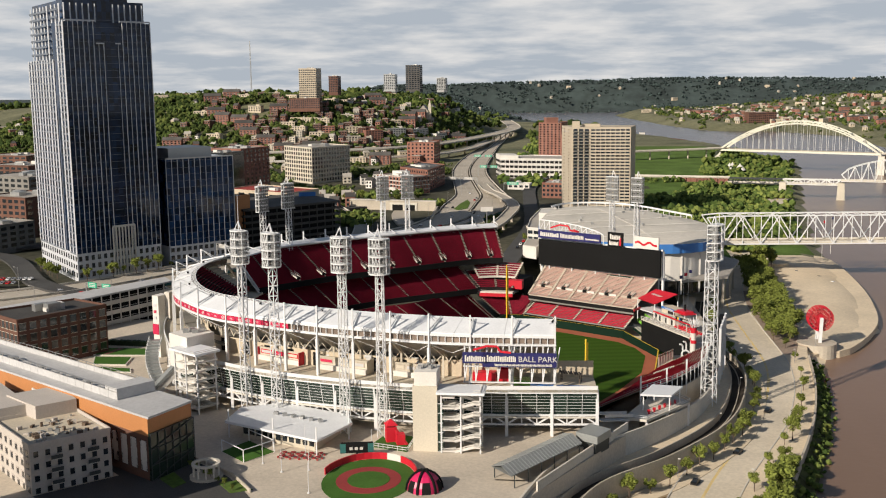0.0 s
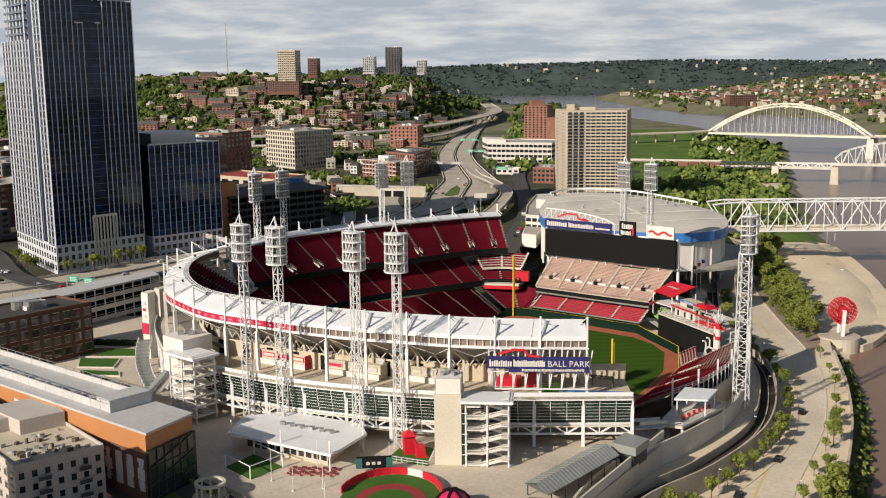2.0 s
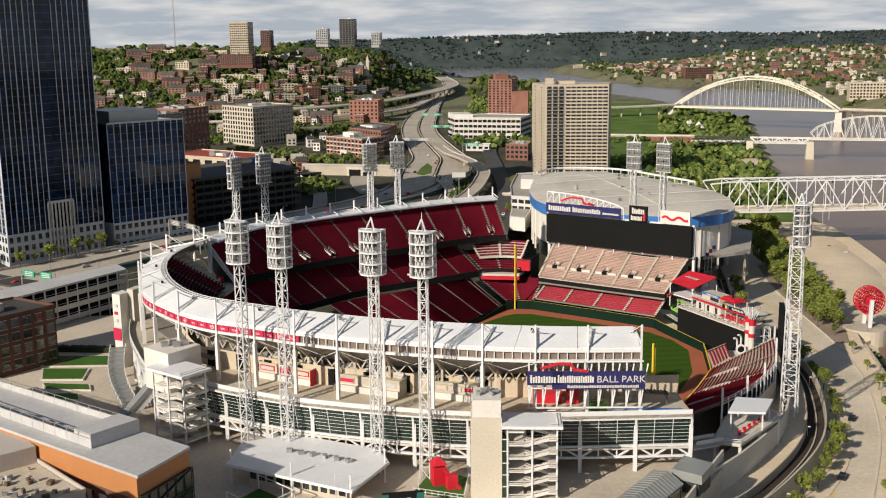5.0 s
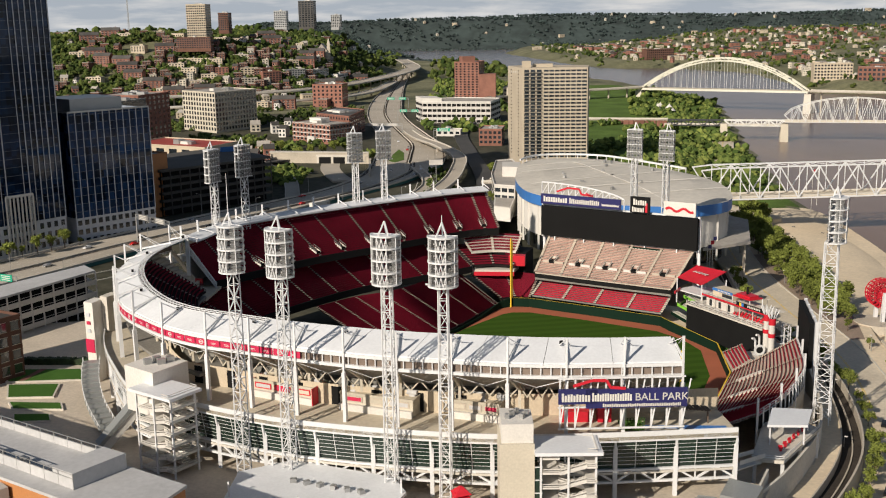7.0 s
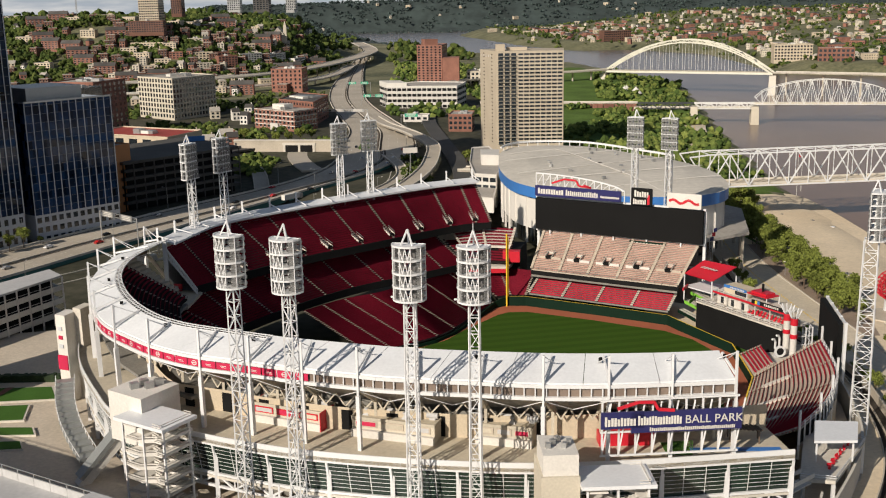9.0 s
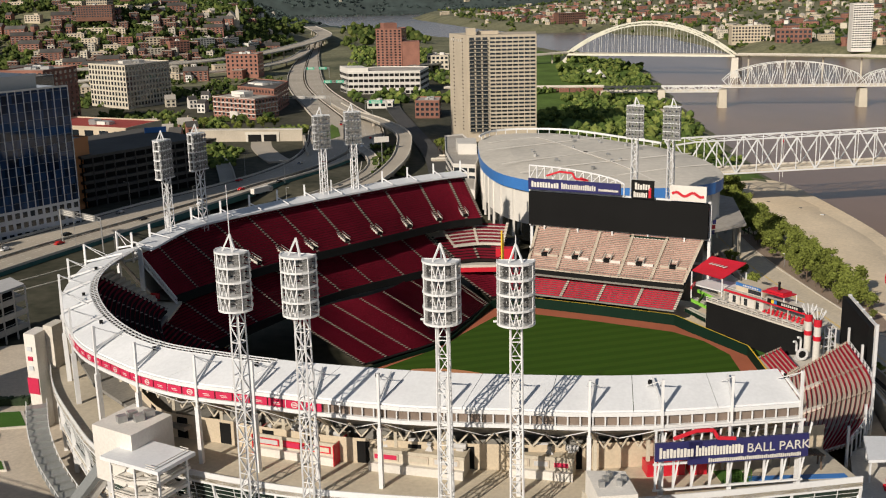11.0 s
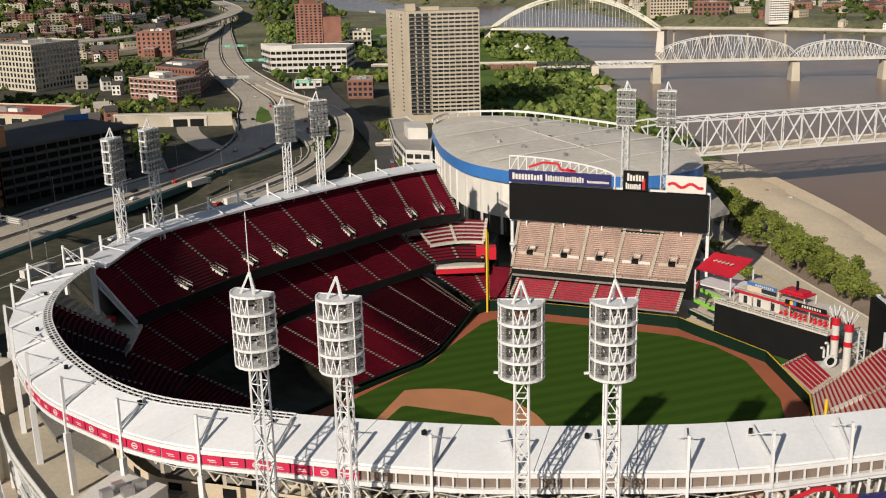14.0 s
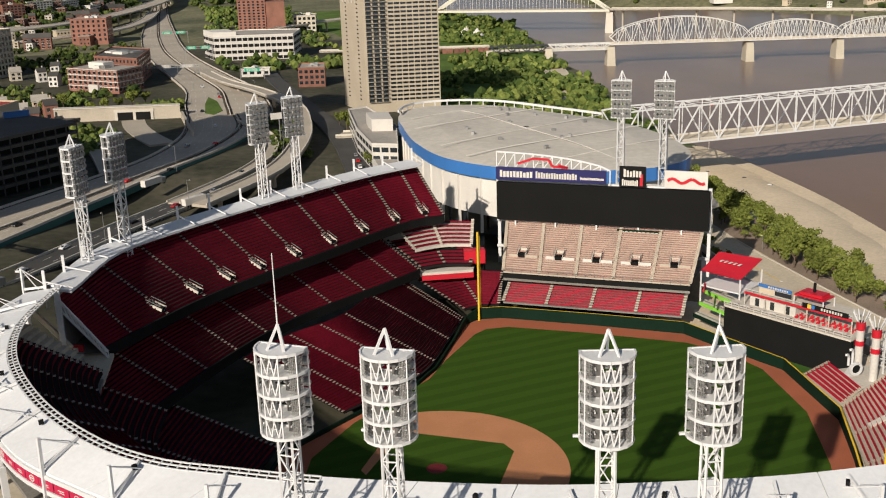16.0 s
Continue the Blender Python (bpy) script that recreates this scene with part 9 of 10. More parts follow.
# dome tent
dm = thing("dome_tent", (13.0, 178, 8), "pink and red inflatable dome with dark arches", "tent")
s = Shape(PINK, BLACK)
for i in range(12):
    for j in range(5):
        g0, g1 = 2 * math.pi * i / 12, 2 * math.pi * (i + 1) / 12
        e0, e1 = math.pi / 2 * j / 5, math.pi / 2 * (j + 1) / 5
        P = lambda g, e: (4.6 * math.cos(e) * math.cos(g), 4.6 * math.cos(e) * math.sin(g), 4.9 * math.sin(e))
        s.face([P(g0, e0), P(g1, e0), P(g1, e1), P(g0, e1)], 1 if j < 2 and i % 2 else 0)
part("shell", s, dm)
s = Shape(BLACK)
for i in range(6):
    g = math.pi * i / 3 + 0.26
    for j in range(5):
        e0, e1 = math.pi / 2 * j / 5, math.pi / 2 * (j + 1) / 5
        s.beam((4.75 * math.cos(e0) * math.cos(g), 4.75 * math.cos(e0) * math.sin(g), 5.05 * math.sin(e0)), (4.75 * math.cos(e1) * math.cos(g), 4.75 * math.cos(e1) * math.sin(g), 5.05 * math.sin(e1)), 0.5)
part("rib", s, dm, "black inflated ribs")
# playground
pg = thing("playground", (-1, 214, 8), "red climbing frame with slide on green turf", "playground")
s = Shape(TURF)
s.slab([(-7.5, 208.5), (4.2, 204.8), (5.0, 217.5), (-4.0, 221.5)], 8, 8.1)
wpart("turf", s, pg)
s = Shape(REDPAINT)
s.box((-2, 214, 8), (3, 3, 4.5), 20)
s.box((-2, 214, 13), (3.6, 3.6, 1.6), 20, 0, 0.1)
s.box((1.2, 211.5, 8), (2.4, 2.4, 3.2), 20)
for k in range(7):
    s.beam((-0.5 + k * 0.55, 213 - k * 0.35, 12 - k * 0.55), (0.05 + k * 0.55, 212.65 - k * 0.35, 11.45 - k * 0.55), 1.0, 0.25)
s.beam((-3.2, 213, 8), (-3.2, 213, 13.5), 0.25)
wpart("climbing_frame", s, pg)
s = Shape(WHITE)
FP = [(-7.5, 208.5), (4.2, 204.8), (5.0, 217.5)]
for p, q in zip(FP, FP[1:]):
    for z in (8.6, 9.3):
        s.beam((*p, z), (*q, z), 0.12)
    for k in range(9):
        c = lerp(p, q, k / 8)
        s.beam((*c, 8), (*c, 9.3), 0.12)
wpart("fence", s, pg)
# fountain
ft = thing("gazebo", (-46, 180.5, 8), "round open stone gazebo with ring of pale columns", "gazebo")
s = Shape(CONC)
s.tube((0, 0, 0), (0, 0, 0.7), 4.4, n=24)
part("base", s, ft)
for k in range(10):
    g = 2 * math.pi * k / 10
    s = Shape(CONCL)
    s.tube((3.4 * math.cos(g), 3.4 * math.sin(g), 0.7), (3.4 * math.cos(g), 3.4 * math.sin(g), 3.6), 0.26, n=8)
    part("column", s, ft)
s = Shape(CONCL)
for k in range(20):
    g0, g1 = 2 * math.pi * k / 20, 2 * math.pi * (k + 1) / 20
    s.beam((3.4 * math.cos(g0), 3.4 * math.sin(g0), 3.9), (3.4 * math.cos(g1), 3.4 * math.sin(g1), 3.9), 0.8, 0.6)
part("ring_beam", s, ft)
# shed roof, kiosk and walls beside the ramp
sh = thing("long_shed", (41, 195, 8), "long open shed with grey standing-seam roof", "shed")
s = Shape(METALROOF)
q0, q1, q2, q3 = (29.6, 186.5), (47.7, 214.5), (53.2, 206.5), (35.3, 179.5)
m0, m1 = lerp(q0, q3, 0.5), lerp(q1, q2, 0.5)
s.face([(*q0, 11.6), (*m0, 13.0), (*m1, 13.0), (*q1, 11.6)][::-1])
s.face([(*m0, 13.0), (*q3, 11.6), (*q2, 11.6), (*m1, 13.0)][::-1])
s.face([(*q0, 11.4), (*q1, 11.4), (*q2, 11.4), (*q3, 11.4)])
for k in range(25):
    u, v, w = lerp(q0, q1, k / 24), lerp(m0, m1, k / 24), lerp(q3, q2, k / 24)
    s.beam((*u, 11.66), (*v, 13.06), 0.12)
    s.beam((*v, 13.06), (*w, 11.66), 0.12)
wpart("roof", s, sh)
s = Shape(DARKSTEEL)
for k in range(6):
    for e, f in ((q0, q1), (q3, q2)):
        p = lerp(e, f, 0.04 + 0.184 * k)
        s.beam((*p, 8), (*p, 11.6), 0.3)
wpart("post", s, sh)
s = Shape(METALROOF, DARKSTEEL)
s.slab([(51.5, 211.5), (57.5, 207.5), (61.5, 215.0), (55.5, 219.5)], 11.0, 13.2)
s.slab([(52, 212), (57, 208), (61, 215), (56, 219)], 7.5, 11.0, 1)
solid("grey_kiosk", s, "grey metal roofed kiosk beside the shed", "kiosk")
s = Shape(CONCL)
s.beam((41.8, 179.0, 8.9), (66.8, 229.8, 8.9), 0.5, 3.4)
solid("plaza_parapet", s, kind="structure")
s = Shape(CONC)
for k in range(12):
    s.box((34.6 - 0.05 * k, 186.0 - 0.75 * k, 5.0), (8, 0.8, 3.0 - 0.22 * k), 0)
solid("plaza_steps", s, kind="structure")

# white canopy deck outside the far corner
cd = thing("canopy_terrace", (78, 252, 0), "small terrace on columns under a white canopy", "terrace")
s = Shape(CONCL)
s.slab([(66, 240), (73, 238), (88, 258), (83, 266), (75, 262)], 8.0, 8.8)
wpart("floor", s, cd)
s = Shape(ROOFW)
s.slab([(71.5, 247.0), (81.0, 246.5), (85.5, 257.0), (76.0, 258.5)], 13.6, 14.2)
wpart("canopy", s, cd, "white flat canopy")
s = Shape(WHITE)
for p in ((72.5, 248), (80.5, 247.5), (84.5, 256.5), (76.5, 257.5)):
    s.beam((*p, 8.8), (*p, 13.6), 0.35)
for p in ((67, 240.5), (73, 239), (80, 248), (87.5, 258), (83, 265)):
    s.beam((*p, -1), (*p, 8.0), 0.7)
for p, q in (((66, 240), (73, 238)), ((73, 238), (88, 258)), ((88, 258), (83, 266))):
    for z in (9.4, 9.9):
        s.beam((*p, z), (*q, z), 0.12)
wpart("frame", s, cd)
for k in range(6):
    s = Shape(REDPAINT)
    s.box((74 + k * 1.8, 244 + k * 2.4, 8.8), (0.5, 0.5, 0.7), k * 15)
    s.box((74 + k * 1.8, 244 + k * 2.4, 9.5), (1.0, 0.8, 0.12), k * 15)
    s.box((74 + k * 1.8, 244.35 + k * 2.4, 9.6), (1.0, 0.12, 0.5), k * 15)
    wpart("bar_seat", s, cd, "red bar seat")
s = Shape(WALLW)
for k in range(16):
    s.box((58.5 + k * 0.55, 229.0 + k * 0.7, 8.0 - k * 0.0 + (15 - k) * 0.2), (0.6, 3.0, 0.3), 52)
s.beam((58, 231, 12.6), (67, 242, 9.6), 0.15, 1.0)
s.beam((60.2, 228.6, 12.6), (69, 239.6, 9.6), 0.15, 1.0)
solid("outer_stairs", s, "white outdoor stairs down from the concourse", "stairs")

# concession stands on the concourse
for k, (p, q, m) in enumerate((((-51.5, 249.5), (-36.0, 242.0), REDPAINT), ((-29.5, 239.5), (-12.5, 233.0), CREAM), ((-4.0, 233.5), (7.0, 229.8), CREAM))):
    p, q = Vector(p), Vector(q)
    dv = (q - p).normalized()
    no = Vector((-dv.y, dv.x))
    c = p.lerp(q, 0.5)
    t = thing("concession_stand", (c.x, c.y, 22.4), ("red" if k == 0 else "cream") + " concession stand with counter on the concourse", "kiosk", "concession stands")
    s = Shape(CREAM)
    s.slab([tuple(p), tuple(q), tuple(q + no * 6.0), tuple(p + no * 6.0)], 22.4, 26.0)
    wpart("body", s, t)
    # roof sunk behind a low parapet
    s = Shape(TAN, CREAM)
    s.slab([tuple(p), tuple(q), tuple(q + no * 6.0), tuple(p + no * 6.0)], 26.004, 26.12)
    ring = [p, q, q + no * 6.0, p + no * 6.0]
    for u, v in zip(ring, ring[1:] + ring[:1]):
        s.beam((u.x, u.y, 26.3), (v.x, v.y, 26.3), 0.25, 0.6, 1)
    wpart("roof", s, t)
    s = Shape(WALLW)
    s.slab([tuple(p - no * 0.9), tuple(q - no * 0.9), tuple(q - no * 0.02), tuple(p - no * 0.02)], 22.4, 24.0)
    wpart("counter", s, t, "white counter front")
    if k == 0:
        for u in (p - dv * 0.2, q + dv * 0.02):
            s = Shape(m)
            s.slab([tuple(u - no * 0.9), tuple(u + dv * 0.18 - no * 0.9), tuple(u + dv * 0.18 + no * 5.0), tuple(u + no * 5.0)], 22.4, 26.6)
            wpart("end_panel", s, t, "red end panel")
    long = (q - p).length
    for i in range(3):
        a_, b_ = p + dv * long * (0.04 + i * 0.32), p + dv * long * (0.31 + i * 0.32)
        s = Shape(REDPAINT if k == 0 else BENCH, (LGREY, SIGNRED, CREAM)[(i + k) % 3])
        s.slab([tuple(a_ - no * 0.16), tuple(b_ - no * 0.16), tuple(b_ - no * 0.02), tuple(a_ - no * 0.02)], 24.5, 25.9)
        s.slab([tuple(a_ + dv * 0.3 - no * 0.2), tuple(b_ - dv * 0.3 - no * 0.2), tuple(b_ - dv * 0.3 - no * 0.165), tuple(a_ + dv * 0.3 - no * 0.165)], 24.75, 25.65, 1)
        wpart("menu_board", s, t)
    for i in range(4):
        a_ = p + dv * long * (0.12 + i * 0.24) + no * (2.6 + 1.2 * (i % 2))
        s = Shape(LGREY)
        if i % 2:
            s.tube((a_.x, a_.y, 27.0), (a_.x + dv.x * 2.4, a_.y + dv.y * 2.4, 27.0), 0.6, n=12)
            s.box((a_.x + dv.x * 1.2, a_.y + dv.y * 1.2, 26.1), (1.4, 0.8, 0.7), math.degrees(math.atan2(dv.y, dv.x)))
        else:
            s.box((a_.x, a_.y, 26.1), (1.5, 1.2, 1.1), math.degrees(math.atan2(dv.y, dv.x)), 0, 0.08)
            s.box((a_.x, a_.y, 27.2), (0.8, 0.8, 0.4), math.degrees(math.atan2(dv.y, dv.x)))
        wpart("roof_unit", s, t, "grey ventilation unit")

# black sheets on the back wall between the stands, for the shade inside doorways
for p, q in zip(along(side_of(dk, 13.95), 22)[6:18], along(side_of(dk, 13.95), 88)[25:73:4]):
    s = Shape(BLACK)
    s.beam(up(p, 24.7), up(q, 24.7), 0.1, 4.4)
    wpart("doorway", s, shell, "black sheet for a dark doorway opening")

# play corner at the concourse end
pc = thing("play_corner", (36, 229, 22.4), "red play structure and green net beside a blue floor strip", "playground")
s = Shape(BLUEPAINT)
s.slab([(36, 225.5), (56, 224.3), (56, 226.0), (36, 227.2)], 22.4, 22.5)
wpart("blue_floor", s, pc, "blue floor strip")
s = Shape(REDPAINT)
s.box((24, 231, 22.4), (7, 3.5, 2.4), 0)
s.box((30, 230.5, 22.4), (3, 3, 4.0), 0)
s.box((30, 230.5, 26.4), (3.6, 3.6, 1.2), 0, 0, 0.1)
wpart("slide_frame", s, pc)
s = Shape(TURF)
for k in range(9):
    s.beam((33 + k * 0.6, 223.8, 22.4), (33 + k * 0.6, 223.8, 25.4), 0.1)
for k in range(6):
    s.beam((33, 223.8, 22.6 + k * 0.55), (37.8, 223.8, 22.6 + k * 0.55), 0.1)
s.slab([(33, 224), (38, 224), (38, 230), (33, 230)], 22.4, 22.52)
wpart("net", s, pc, "green safety net")
s = Shape(BEIGE, BARK)
for k in range(8):
    s.box((47.0 + k * 0.8, 230.6 - k * 0.2, 25.2), (0.5, 3.2, 0.2), 10, 1)
for p in ((47, 229.4), (52.5, 228.0), (47.3, 232), (53, 230.5)):
    s.beam((*p, 22.4), (*p, 25.2), 0.25, k=1)
wpart("pergola", s, pc, "brown timber pergola")

# ground between the blocks, asphalt-dark to paint in their shadow; planting and low walls
s = Shape(ASPH)
s.slab([(-62, 150), (-18, 150), (-33, 172), (-40, 181), (-52, 191), (-57, 198), (-62, 196), (-66, 188), (-73, 190), (-90, 203), (-114, 212), (-116, 205), (-92, 199), (-70, 179.5), (-86, 163)], 7.9, 8.05)
solid("court", s, kind="structure")
s = Shape(GRASS)
s.slab([(-58, 178), (-52, 172), (-50, 176), (-56, 183)], 7.9, 8.2)
s.slab([(-41, 176), (-36, 170), (-31, 173), (-37, 179)], 7.9, 8.2)
solid("court_lawn", s, kind="structure")
s = Shape(CONC)
s.beam((-58, 196.5, 8.5), (-39, 181.5, 8.5), 0.4, 1.1)
s.beam((-39, 181.5, 8.5), (-31, 171, 8.5), 0.4, 1.1)
solid("court_wall", s, kind="structure")
rnd = random.Random(77)
for k in range(9):
    p = lerp((-56, 193), (-34, 173), k / 8)
    plant(TREES[3], p[0] - 2.0, p[1] - 1.5, 8.0, rnd.uniform(0.3, 0.5))

# ---- vehicles, lamps, gantries and riverside things ----
def car(paint, label, long=4.5):
    t = thing("car", (0, 0, -600), label, "car", "cars on the roads")
    s = Shape(paint)
    w, h = 1.8, 0.85
    prof = [(-long / 2, 0.35), (-long / 2, 0.85), (-long * 0.30, 0.95), (-long * 0.18, 1.42), (long * 0.18, 1.45), (long * 0.36, 0.95), (long / 2, 0.8), (long / 2, 0.35)]
    for sx in (-1, 1):
        s.face([(x, sx * w / 2 * (0.86 if z > 1.2 else 1), z) for x, z in prof][::-sx])
    for (x0, z0), (x1, z1) in zip(prof, prof[1:] + prof[:1]):
        w0, w1 = w / 2 * (0.86 if z0 > 1.2 else 1), w / 2 * (0.86 if z1 > 1.2 else 1)
        s.face([(x0, -w0, z0), (x0, w0, z0), (x1, w1, z1), (x1, -w1, z1)])
    part("body", s, t)
    s = Shape(GLASS)
    s.box((0, 0, 0.98), (long * 0.44, w * 0.9, 0.4), 0, 0, 0.92)
    s.face([(-long * 0.295, -0.7, 0.98), (-long * 0.295, 0.7, 0.98), (-long * 0.19, 0.65, 1.40), (-long * 0.19, -0.65, 1.40)])
    part("window_glass", s, t)
    for x in (-long * 0.31, long * 0.31):
        for y in (-0.82, 0.82):
            s = Shape(BLACK)
            s.tube((x, y - 0.1, 0.33), (x, y + 0.1, 0.33), 0.33, n=10)
            part("wheel", s, t)
    for y in (-0.6, 0.6):
        s = Shape(WALLW)
        s.box((long / 2 + 0.01, y, 0.62), (0.06, 0.35, 0.16))
        part("headlight", s, t)
    return t


PAINTS = [(mat("black_car_paint", (0.012, 0.012, 0.013), 0.25, var=0.05, bump=0), "black saloon car on the road"), (mat("white_car_paint", (0.7, 0.7, 0.7), 0.25, var=0.03, bump=0), "white saloon car on the road"),
          (mat("red_car_paint", (0.45, 0.02, 0.02), 0.25, var=0.05, bump=0), "red saloon car on the road"), (mat("silver_car_paint", (0.4, 0.4, 0.41), 0.25, metal=0.5, var=0.05, bump=0), "silver saloon car on the road")]
CARS = [car(*p) for p in PAINTS]


def on_line(line, t, off, z, kind, back=False):
    pts = curve(line, 60)
    i = min(int(t * 60), 59)
    p = side_of(pts, off)[i]
    q = side_of(pts, off)[i + 1]
    yaw = math.degrees(math.atan2(q[1] - p[1], q[0] - p[0])) + (180 if back else 0)
    return copy_thing(kind, pose(p[0], p[1], z, 0, 0, yaw))


NBL = [(-416, 333), (-296, 382), (-219, 433), (-168, 513), (-126, 579), (-95, 627), (-68, 672), (-50, 730), (-48, 790), (-42, 900), (-62, 1060)]
SBL = [(-408, 312), (-287, 360), (-208, 412), (-155, 497), (-110, 571), (-88, 609), (-62, 653), (-30, 729), (-22, 790), (-24, 900)]
FRL = [(-380, 330), (-260, 375), (-170, 430), (-120, 490), (-88, 540), (-45, 600), (-24, 650), (-20, 700)]
rnd = random.Random(31)
for i in range(13):
    on_line(NBL, 0.22 + i * 0.055 + rnd.uniform(-0.02, 0.02), rnd.choice((-6.0, -2.0, 2.0, 6.0)), 7.12, CARS[rnd.randrange(4)])
for i in range(13):
    on_line(SBL, 0.22 + i * 0.055 + rnd.uniform(-0.02, 0.02), rnd.choice((-3.0, 0.0, 3.0)), 7.34, CARS[rnd.randrange(4)], True)
for i in range(12):
    on_line(FRL, 0.3 + i * 0.055, rnd.choice((-4.2, 0, 4.2)), 5.02, CARS[rnd.randrange(4)])
for x, y, yaw, k in ((118.5, 292, 65, 0), (102, 248, 62, 0), (86, 220.5, 68, 0), (186, 590, 80, 0), (196, 572, 130, 0), (200, 555, 130, 1)):
    copy_thing(CARS[k], pose(x, y, -4.38 if x < 150 else -6.98, 0, 0, yaw))
for i, c in enumerate(CARS):
    c.matrix_basis = pose(14 + i * 1.2, 590 + i * 14, 7.02, 0, 0, 85)
for i in range(26):
    copy_thing(CARS[rnd.randrange(4)], pose(-282 + i * 3.0 + (i > 12) * -36, 440 + (i > 12) * 7 + i * 0.4, 8.15, 0, 0, 98))


def lorry(at, yaw):
    t = thing("lorry", at, "white box lorry with grey cab on the highway", "truck", yaw=yaw)
    s = Shape(WALLW)
    s.box((-2, 0, 1.1), (11.5, 2.5, 2.8))
    part("box", s, t)
    s = Shape(STEEL, GLASS)
    s.box((5.2, 0, 0.6), (2.4, 2.4, 2.5))
    s.box((6.42, 0, 1.9), (0.06, 2.1, 0.9), 0, 1)
    part("cab", s, t)
    for x in (-6, -4.8, 1.5, 5.2):
        for y in (-1.0, 1.0):
            s = Shape(BLACK)
            s.tube((x, y - 0.15, 0.5), (x, y + 0.15, 0.5), 0.5, n=10)
            part("wheel", s, t)


lorry((-60, 566, 5.05), 42)
lorry((-78, 600, 7.05), 52)
lorry((-128, 470, 5.05), 52)


def lamp_post(h, arm=1.8):
    t = thing("street_lamp", (0, 0, -600), "slim grey street lamp with short arm", "street lamp", "street lamps")
    s = Shape(STEEL)
    s.tube((0, 0, 0), (0, 0, h), 0.14, 0.08, n=6)
    s.beam((0, 0, h), (arm, 0, h + 0.25), 0.1)
    part("pole", s, t)
    s = Shape(WALLW)
    s.box((arm, 0, h + 0.15), (0.8, 0.35, 0.18))
    part("head", s, t)
    return t


LP, LPS = lamp_post(12, 2.4), lamp_post(5.5, 0.4)
for line, off, z in ((NBL, 13.5, 6.9), (SBL, -6.6, 7.2), (FRL, -7.0, 5.0)):
    pts = side_of(curve(line, 60), off)
    for i in range(8, 58, 6):
        copy_thing(LP, pose(pts[i][0], pts[i][1], z, 0, 0, rnd.uniform(0, 360)))
pts = side_of(ROAD, -10.5)
for i in range(10, 46, 4):
    copy_thing(LPS, pose(pts[i][0], pts[i][1], -4.2, 0, 0, 150))
pts = side_of(ROAD, 11.3)
for i in range(10, 44, 4):
    copy_thing(LPS, pose(pts[i][0], pts[i][1], -4.2, 0, 0, 330))
LP.matrix_basis = pose(24, 640, 7)
LPS.matrix_basis = pose(155, 388, -4.2)
for i, p in enumerate(((-20, 188), (-24, 200), (-27, 186), (-16, 172), (-6, 205), (-34, 192))):
    t = thing("flag_pole", (*p, 8), "plain white pole standing on the plaza", "pole", "plaza poles")
    s = Shape(WHITE)
    s.tube((0, 0, 0), (0, 0, 8.5 if i % 2 else 6.5), 0.12, 0.07, n=6)
    s.tube((0, 0, 0), (0, 0, 0.25), 0.35, n=8)
    part("pole", s, t)
for i, p in enumerate(((100, 430), (103, 438), (106, 446), (212, 640), (222, 660), (120, 560))):
    t = thing("flag_pole", (*p, 0), "tall flag pole with small hanging flag", "flag pole", "flag poles")
    s = Shape(WALLW)
    s.tube((0, 0, -6), (0, 0, 20), 0.16, 0.08, n=6)
    part("pole", s, t)
    s = Shape(NAVY, REDPAINT)
    s.box((0.9, 0, 17.6), (1.6, 0.08, 1.6), 20, i % 2)
    part("flag", s, t)


def gantry(name, a, b, z0, z1, panel, label, n=2):
    t = thing(name, (*a, z0), label, "road sign", "sign gantries")
    a, b = Vector(a), Vector(b)
    s = Shape(STEEL)
    for p in (a, b):
        s.beam((*p, z0), (*p, z1), 0.45)
    for z in (z1 - 1.6, z1):
        s.beam((*a, z), (*b, z), 0.3)
    for i in range(8):
        s.beam((*a.lerp(b, i / 8), z1 - 1.6), (*a.lerp(b, (i + 1) / 8), z1), 0.18)
    wpart("frame", s, t)
    d = (b - a).normalized()
    yaw = math.degrees(math.atan2(d.y, d.x))
    o = Vector((d.y, -d.x)) * 0.4
    for i in range(n):
        c = a.lerp(b, (i + 0.5) / n) + o
        s = Shape(panel, WALLW)
        s.box((c.x, c.y, z1 - 2.2), ((b - a).length / n * 0.62, 0.2, 2.8), yaw, 0)
        for j in range(3):
            s.box((c.x + o.x * 0.3, c.y + o.y * 0.3, z1 - 1.7 + j * 0.75), ((b - a).length / n * 0.45, 0.16, 0.3), yaw, 1)
        wpart("panel", s, t, "sign panel with pale bars")


SIGNG = mat("green_road_sign", (0.02, 0.33, 0.20), 0.5, var=0.05, bump=0)
gantry("sign_gantry", (-155, 507), (-133.5, 486), 7, 21.4, STEEL, "grey overhead sign gantry seen from behind", 2)
gantry("sign_gantry", (-60, 1120), (-36, 1116), 7, 19, SIGNG, "green overhead motorway sign gantry", 2)
gantry("sign_gantry", (-84, 1300), (-56, 1296), 7, 19, SIGNG, "green overhead motorway sign gantry", 2)
gantry("sign_gantry", (-105, 1010), (-50, 1000), 7, 16, STEEL, "grey overhead sign gantry", 3)
gantry("sign_gantry", (-20, 960), (-2, 956), 7, 15, SIGNG, "green roadside sign gantry", 1)
gantry("sign_gantry", (-190, 413), (-172, 405), 6, 15.5, SIGNG, "green overhead street sign gantry", 2)
s = Shape(WALLW, STEEL)
s.box((-14, 690, 18.5), (9, 0.5, 3.4), 10)
s.beam((-14, 690, 6), (-14, 690, 18.5), 0.5, k=1)
solid("billboard", s, "blank white billboard on a post", "billboard")

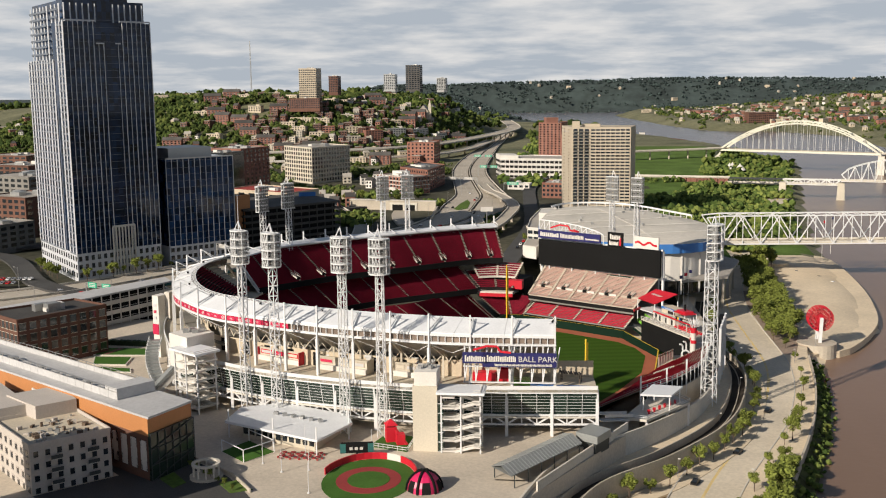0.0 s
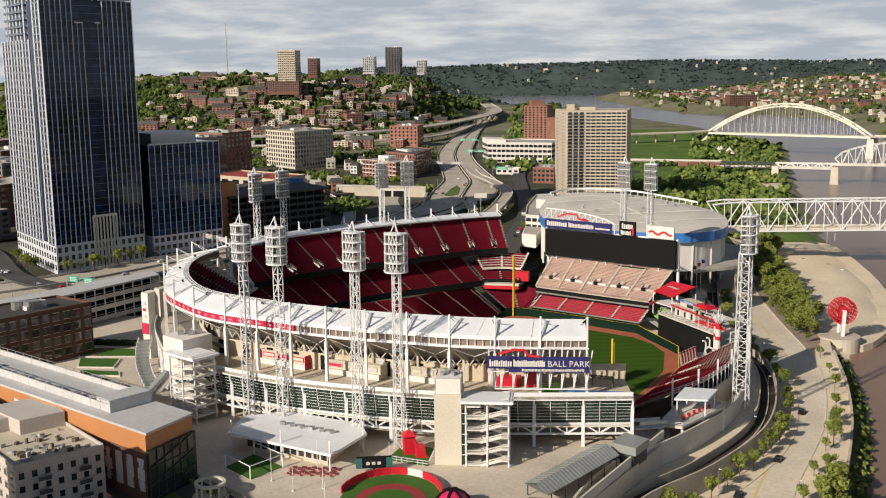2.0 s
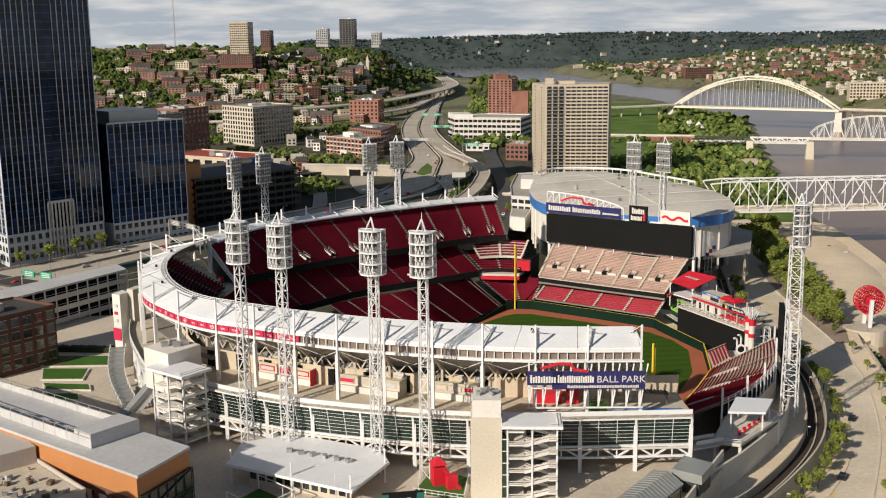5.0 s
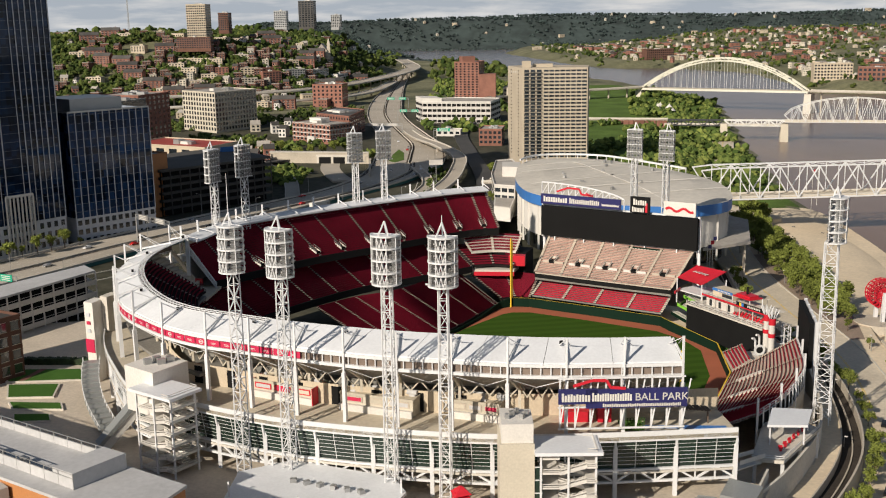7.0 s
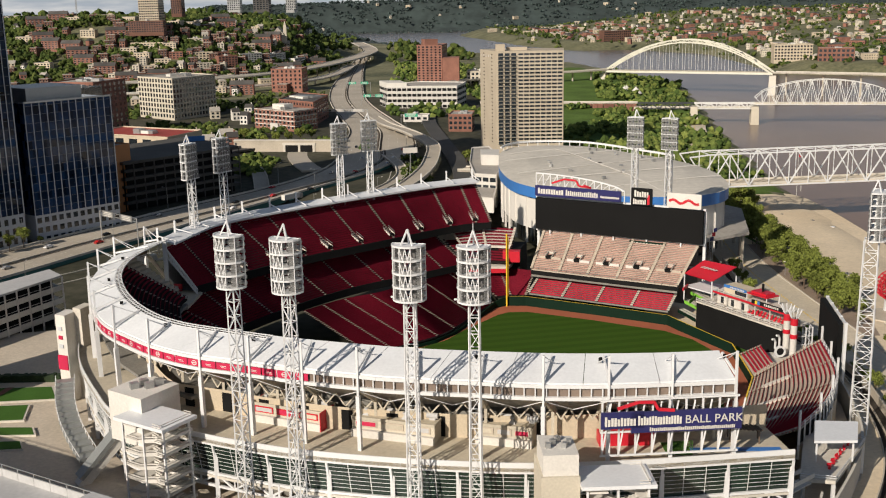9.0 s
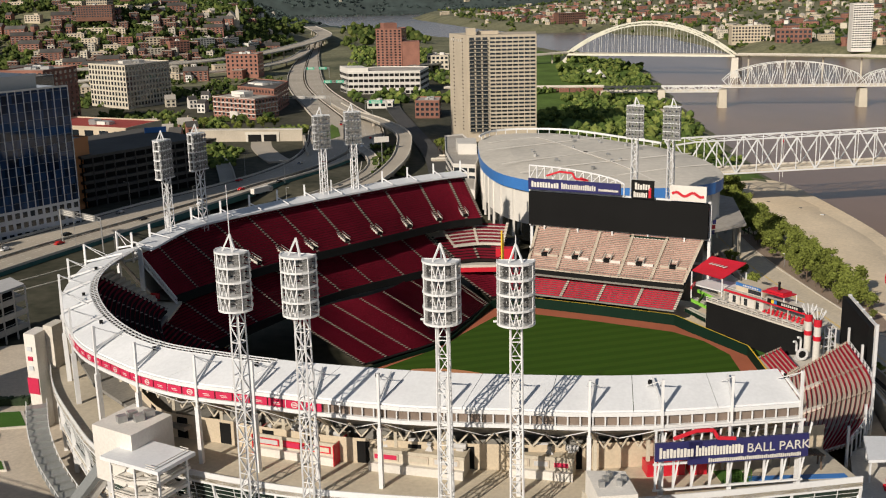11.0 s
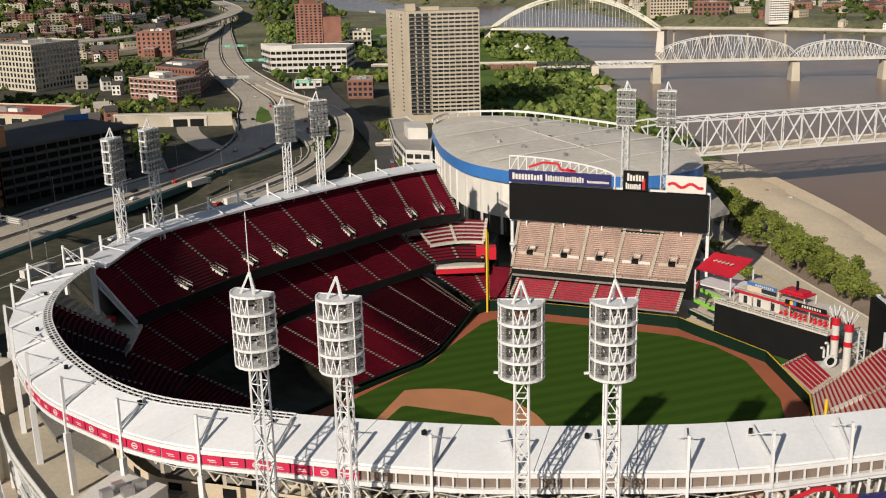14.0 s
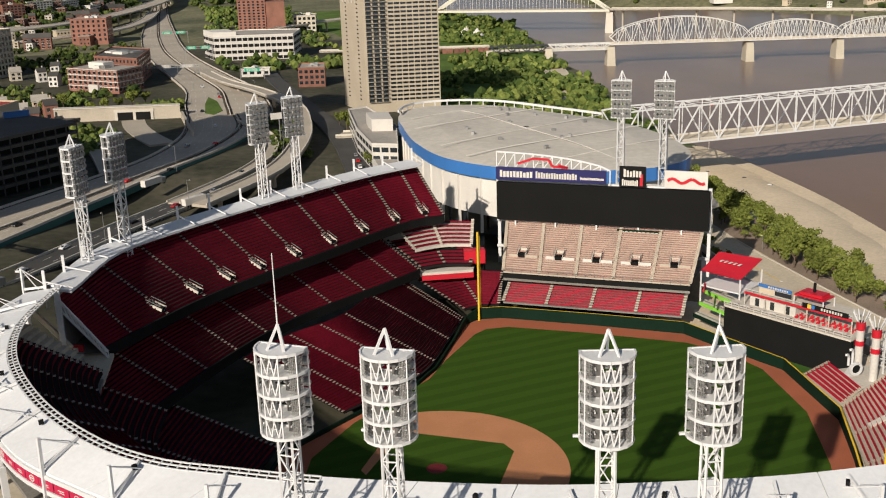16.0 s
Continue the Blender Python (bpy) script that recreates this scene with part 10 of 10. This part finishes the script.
# red paddle wheel monument on a round stone base
pw = thing("paddle_wheel_monument", (157, 396, -7), "red paddle wheel sculpture between white posts on stone base", "monument")
s = Shape(CONC)
s.tube((0, 0, -3), (0, 0, 3.2), 8.6, n=28)
part("base", s, pw, "round stone base")
s = Shape(REDPAINT)
c = Vector((1.5, 2.0, 13.5))
for e in (-2.2, 0, 2.2):
    for rr in (5.4, 3.7, 2.0):
        ringp = [(c.x + rr * math.cos(2 * math.pi * i / 20), c.y + e, c.z + rr * math.sin(2 * math.pi * i / 20)) for i in range(21)]
        for p, q in zip(ringp, ringp[1:]):
            s.beam(p, q, 0.28)
        if rr > 5:
            for p in ringp[:20]:
                s.beam((c.x, c.y + e, c.z), p, 0.22)
for i in range(20):
    g = 2 * math.pi * i / 20
    s.beam((c.x + 4.9 * math.cos(g), c.y - 2.6, c.z + 4.9 * math.sin(g)), (c.x + 4.9 * math.cos(g), c.y + 2.6, c.z + 4.9 * math.sin(g)), 1.1, 0.2)
part("wheel", s, pw, "red spoked paddle wheel")
s = Shape(WHITE)
for e in (-3.4, 3.4):
    s.beam((c.x - 0.4, c.y + e, 3), (c.x, c.y + e, c.z + 0.8), 1.3)
s.tube((c.x, c.y - 3.6, c.z), (c.x, c.y + 3.6, c.z), 0.5)
part("post", s, pw)
# round lookout on the landing and white tents in the park
s = Shape(SAND)
s.tube((176, 610, -8), (176, 610, -3.5), 9, n=24)
solid("lookout", s, "round stone lookout on the landing", "terrace")
for i, p in enumerate(((235, 1250), (246, 1240), (240, 1262))):
    s = Shape(WALLW)
    s.tube((0, 0, 2.0), (0, 0, 9.5), 7.5, 0.3, n=10)
    s.beam((0, 0, -2), (0, 0, 10.5), 0.3)
    t = thing("tent", (*p, 2), "white peaked tent canopy in the park", "tent", "park tents")
    part("canopy", s, t)
# barge and tow boat
bt = thing("tow_boat", (190, 2280, -10), "red and white tow boat with barges", "boat")
s = Shape(REDPAINT, WALLW)
s.box((0, 0, 0), (12, 34, 4), 10, 0)
s.box((0, -6, 4), (9, 16, 8), 10, 1)
part("hull", s, bt)
s = Shape(BRICK)
s.box((40, -90, 0), (30, 150, 4), 20)
part("barge", s, bt)
# radio mast on the far ridge
s = Shape(STEEL)
for dx, dy in ((-1.6, 0), (1.6, 0), (0, 1.6)):
    s.beam((-640 + dx, 2150 + dy, 80), (-640 + dx * 0.3, 2150 + dy * 0.3, 205), 0.6)
for k in range(24):
    s.beam((-641.4, 2150, 82 + k * 5), (-638.6, 2150, 87 + k * 5), 0.3)
solid("radio_mast", s, "thin lattice radio mast on the ridge", "mast")
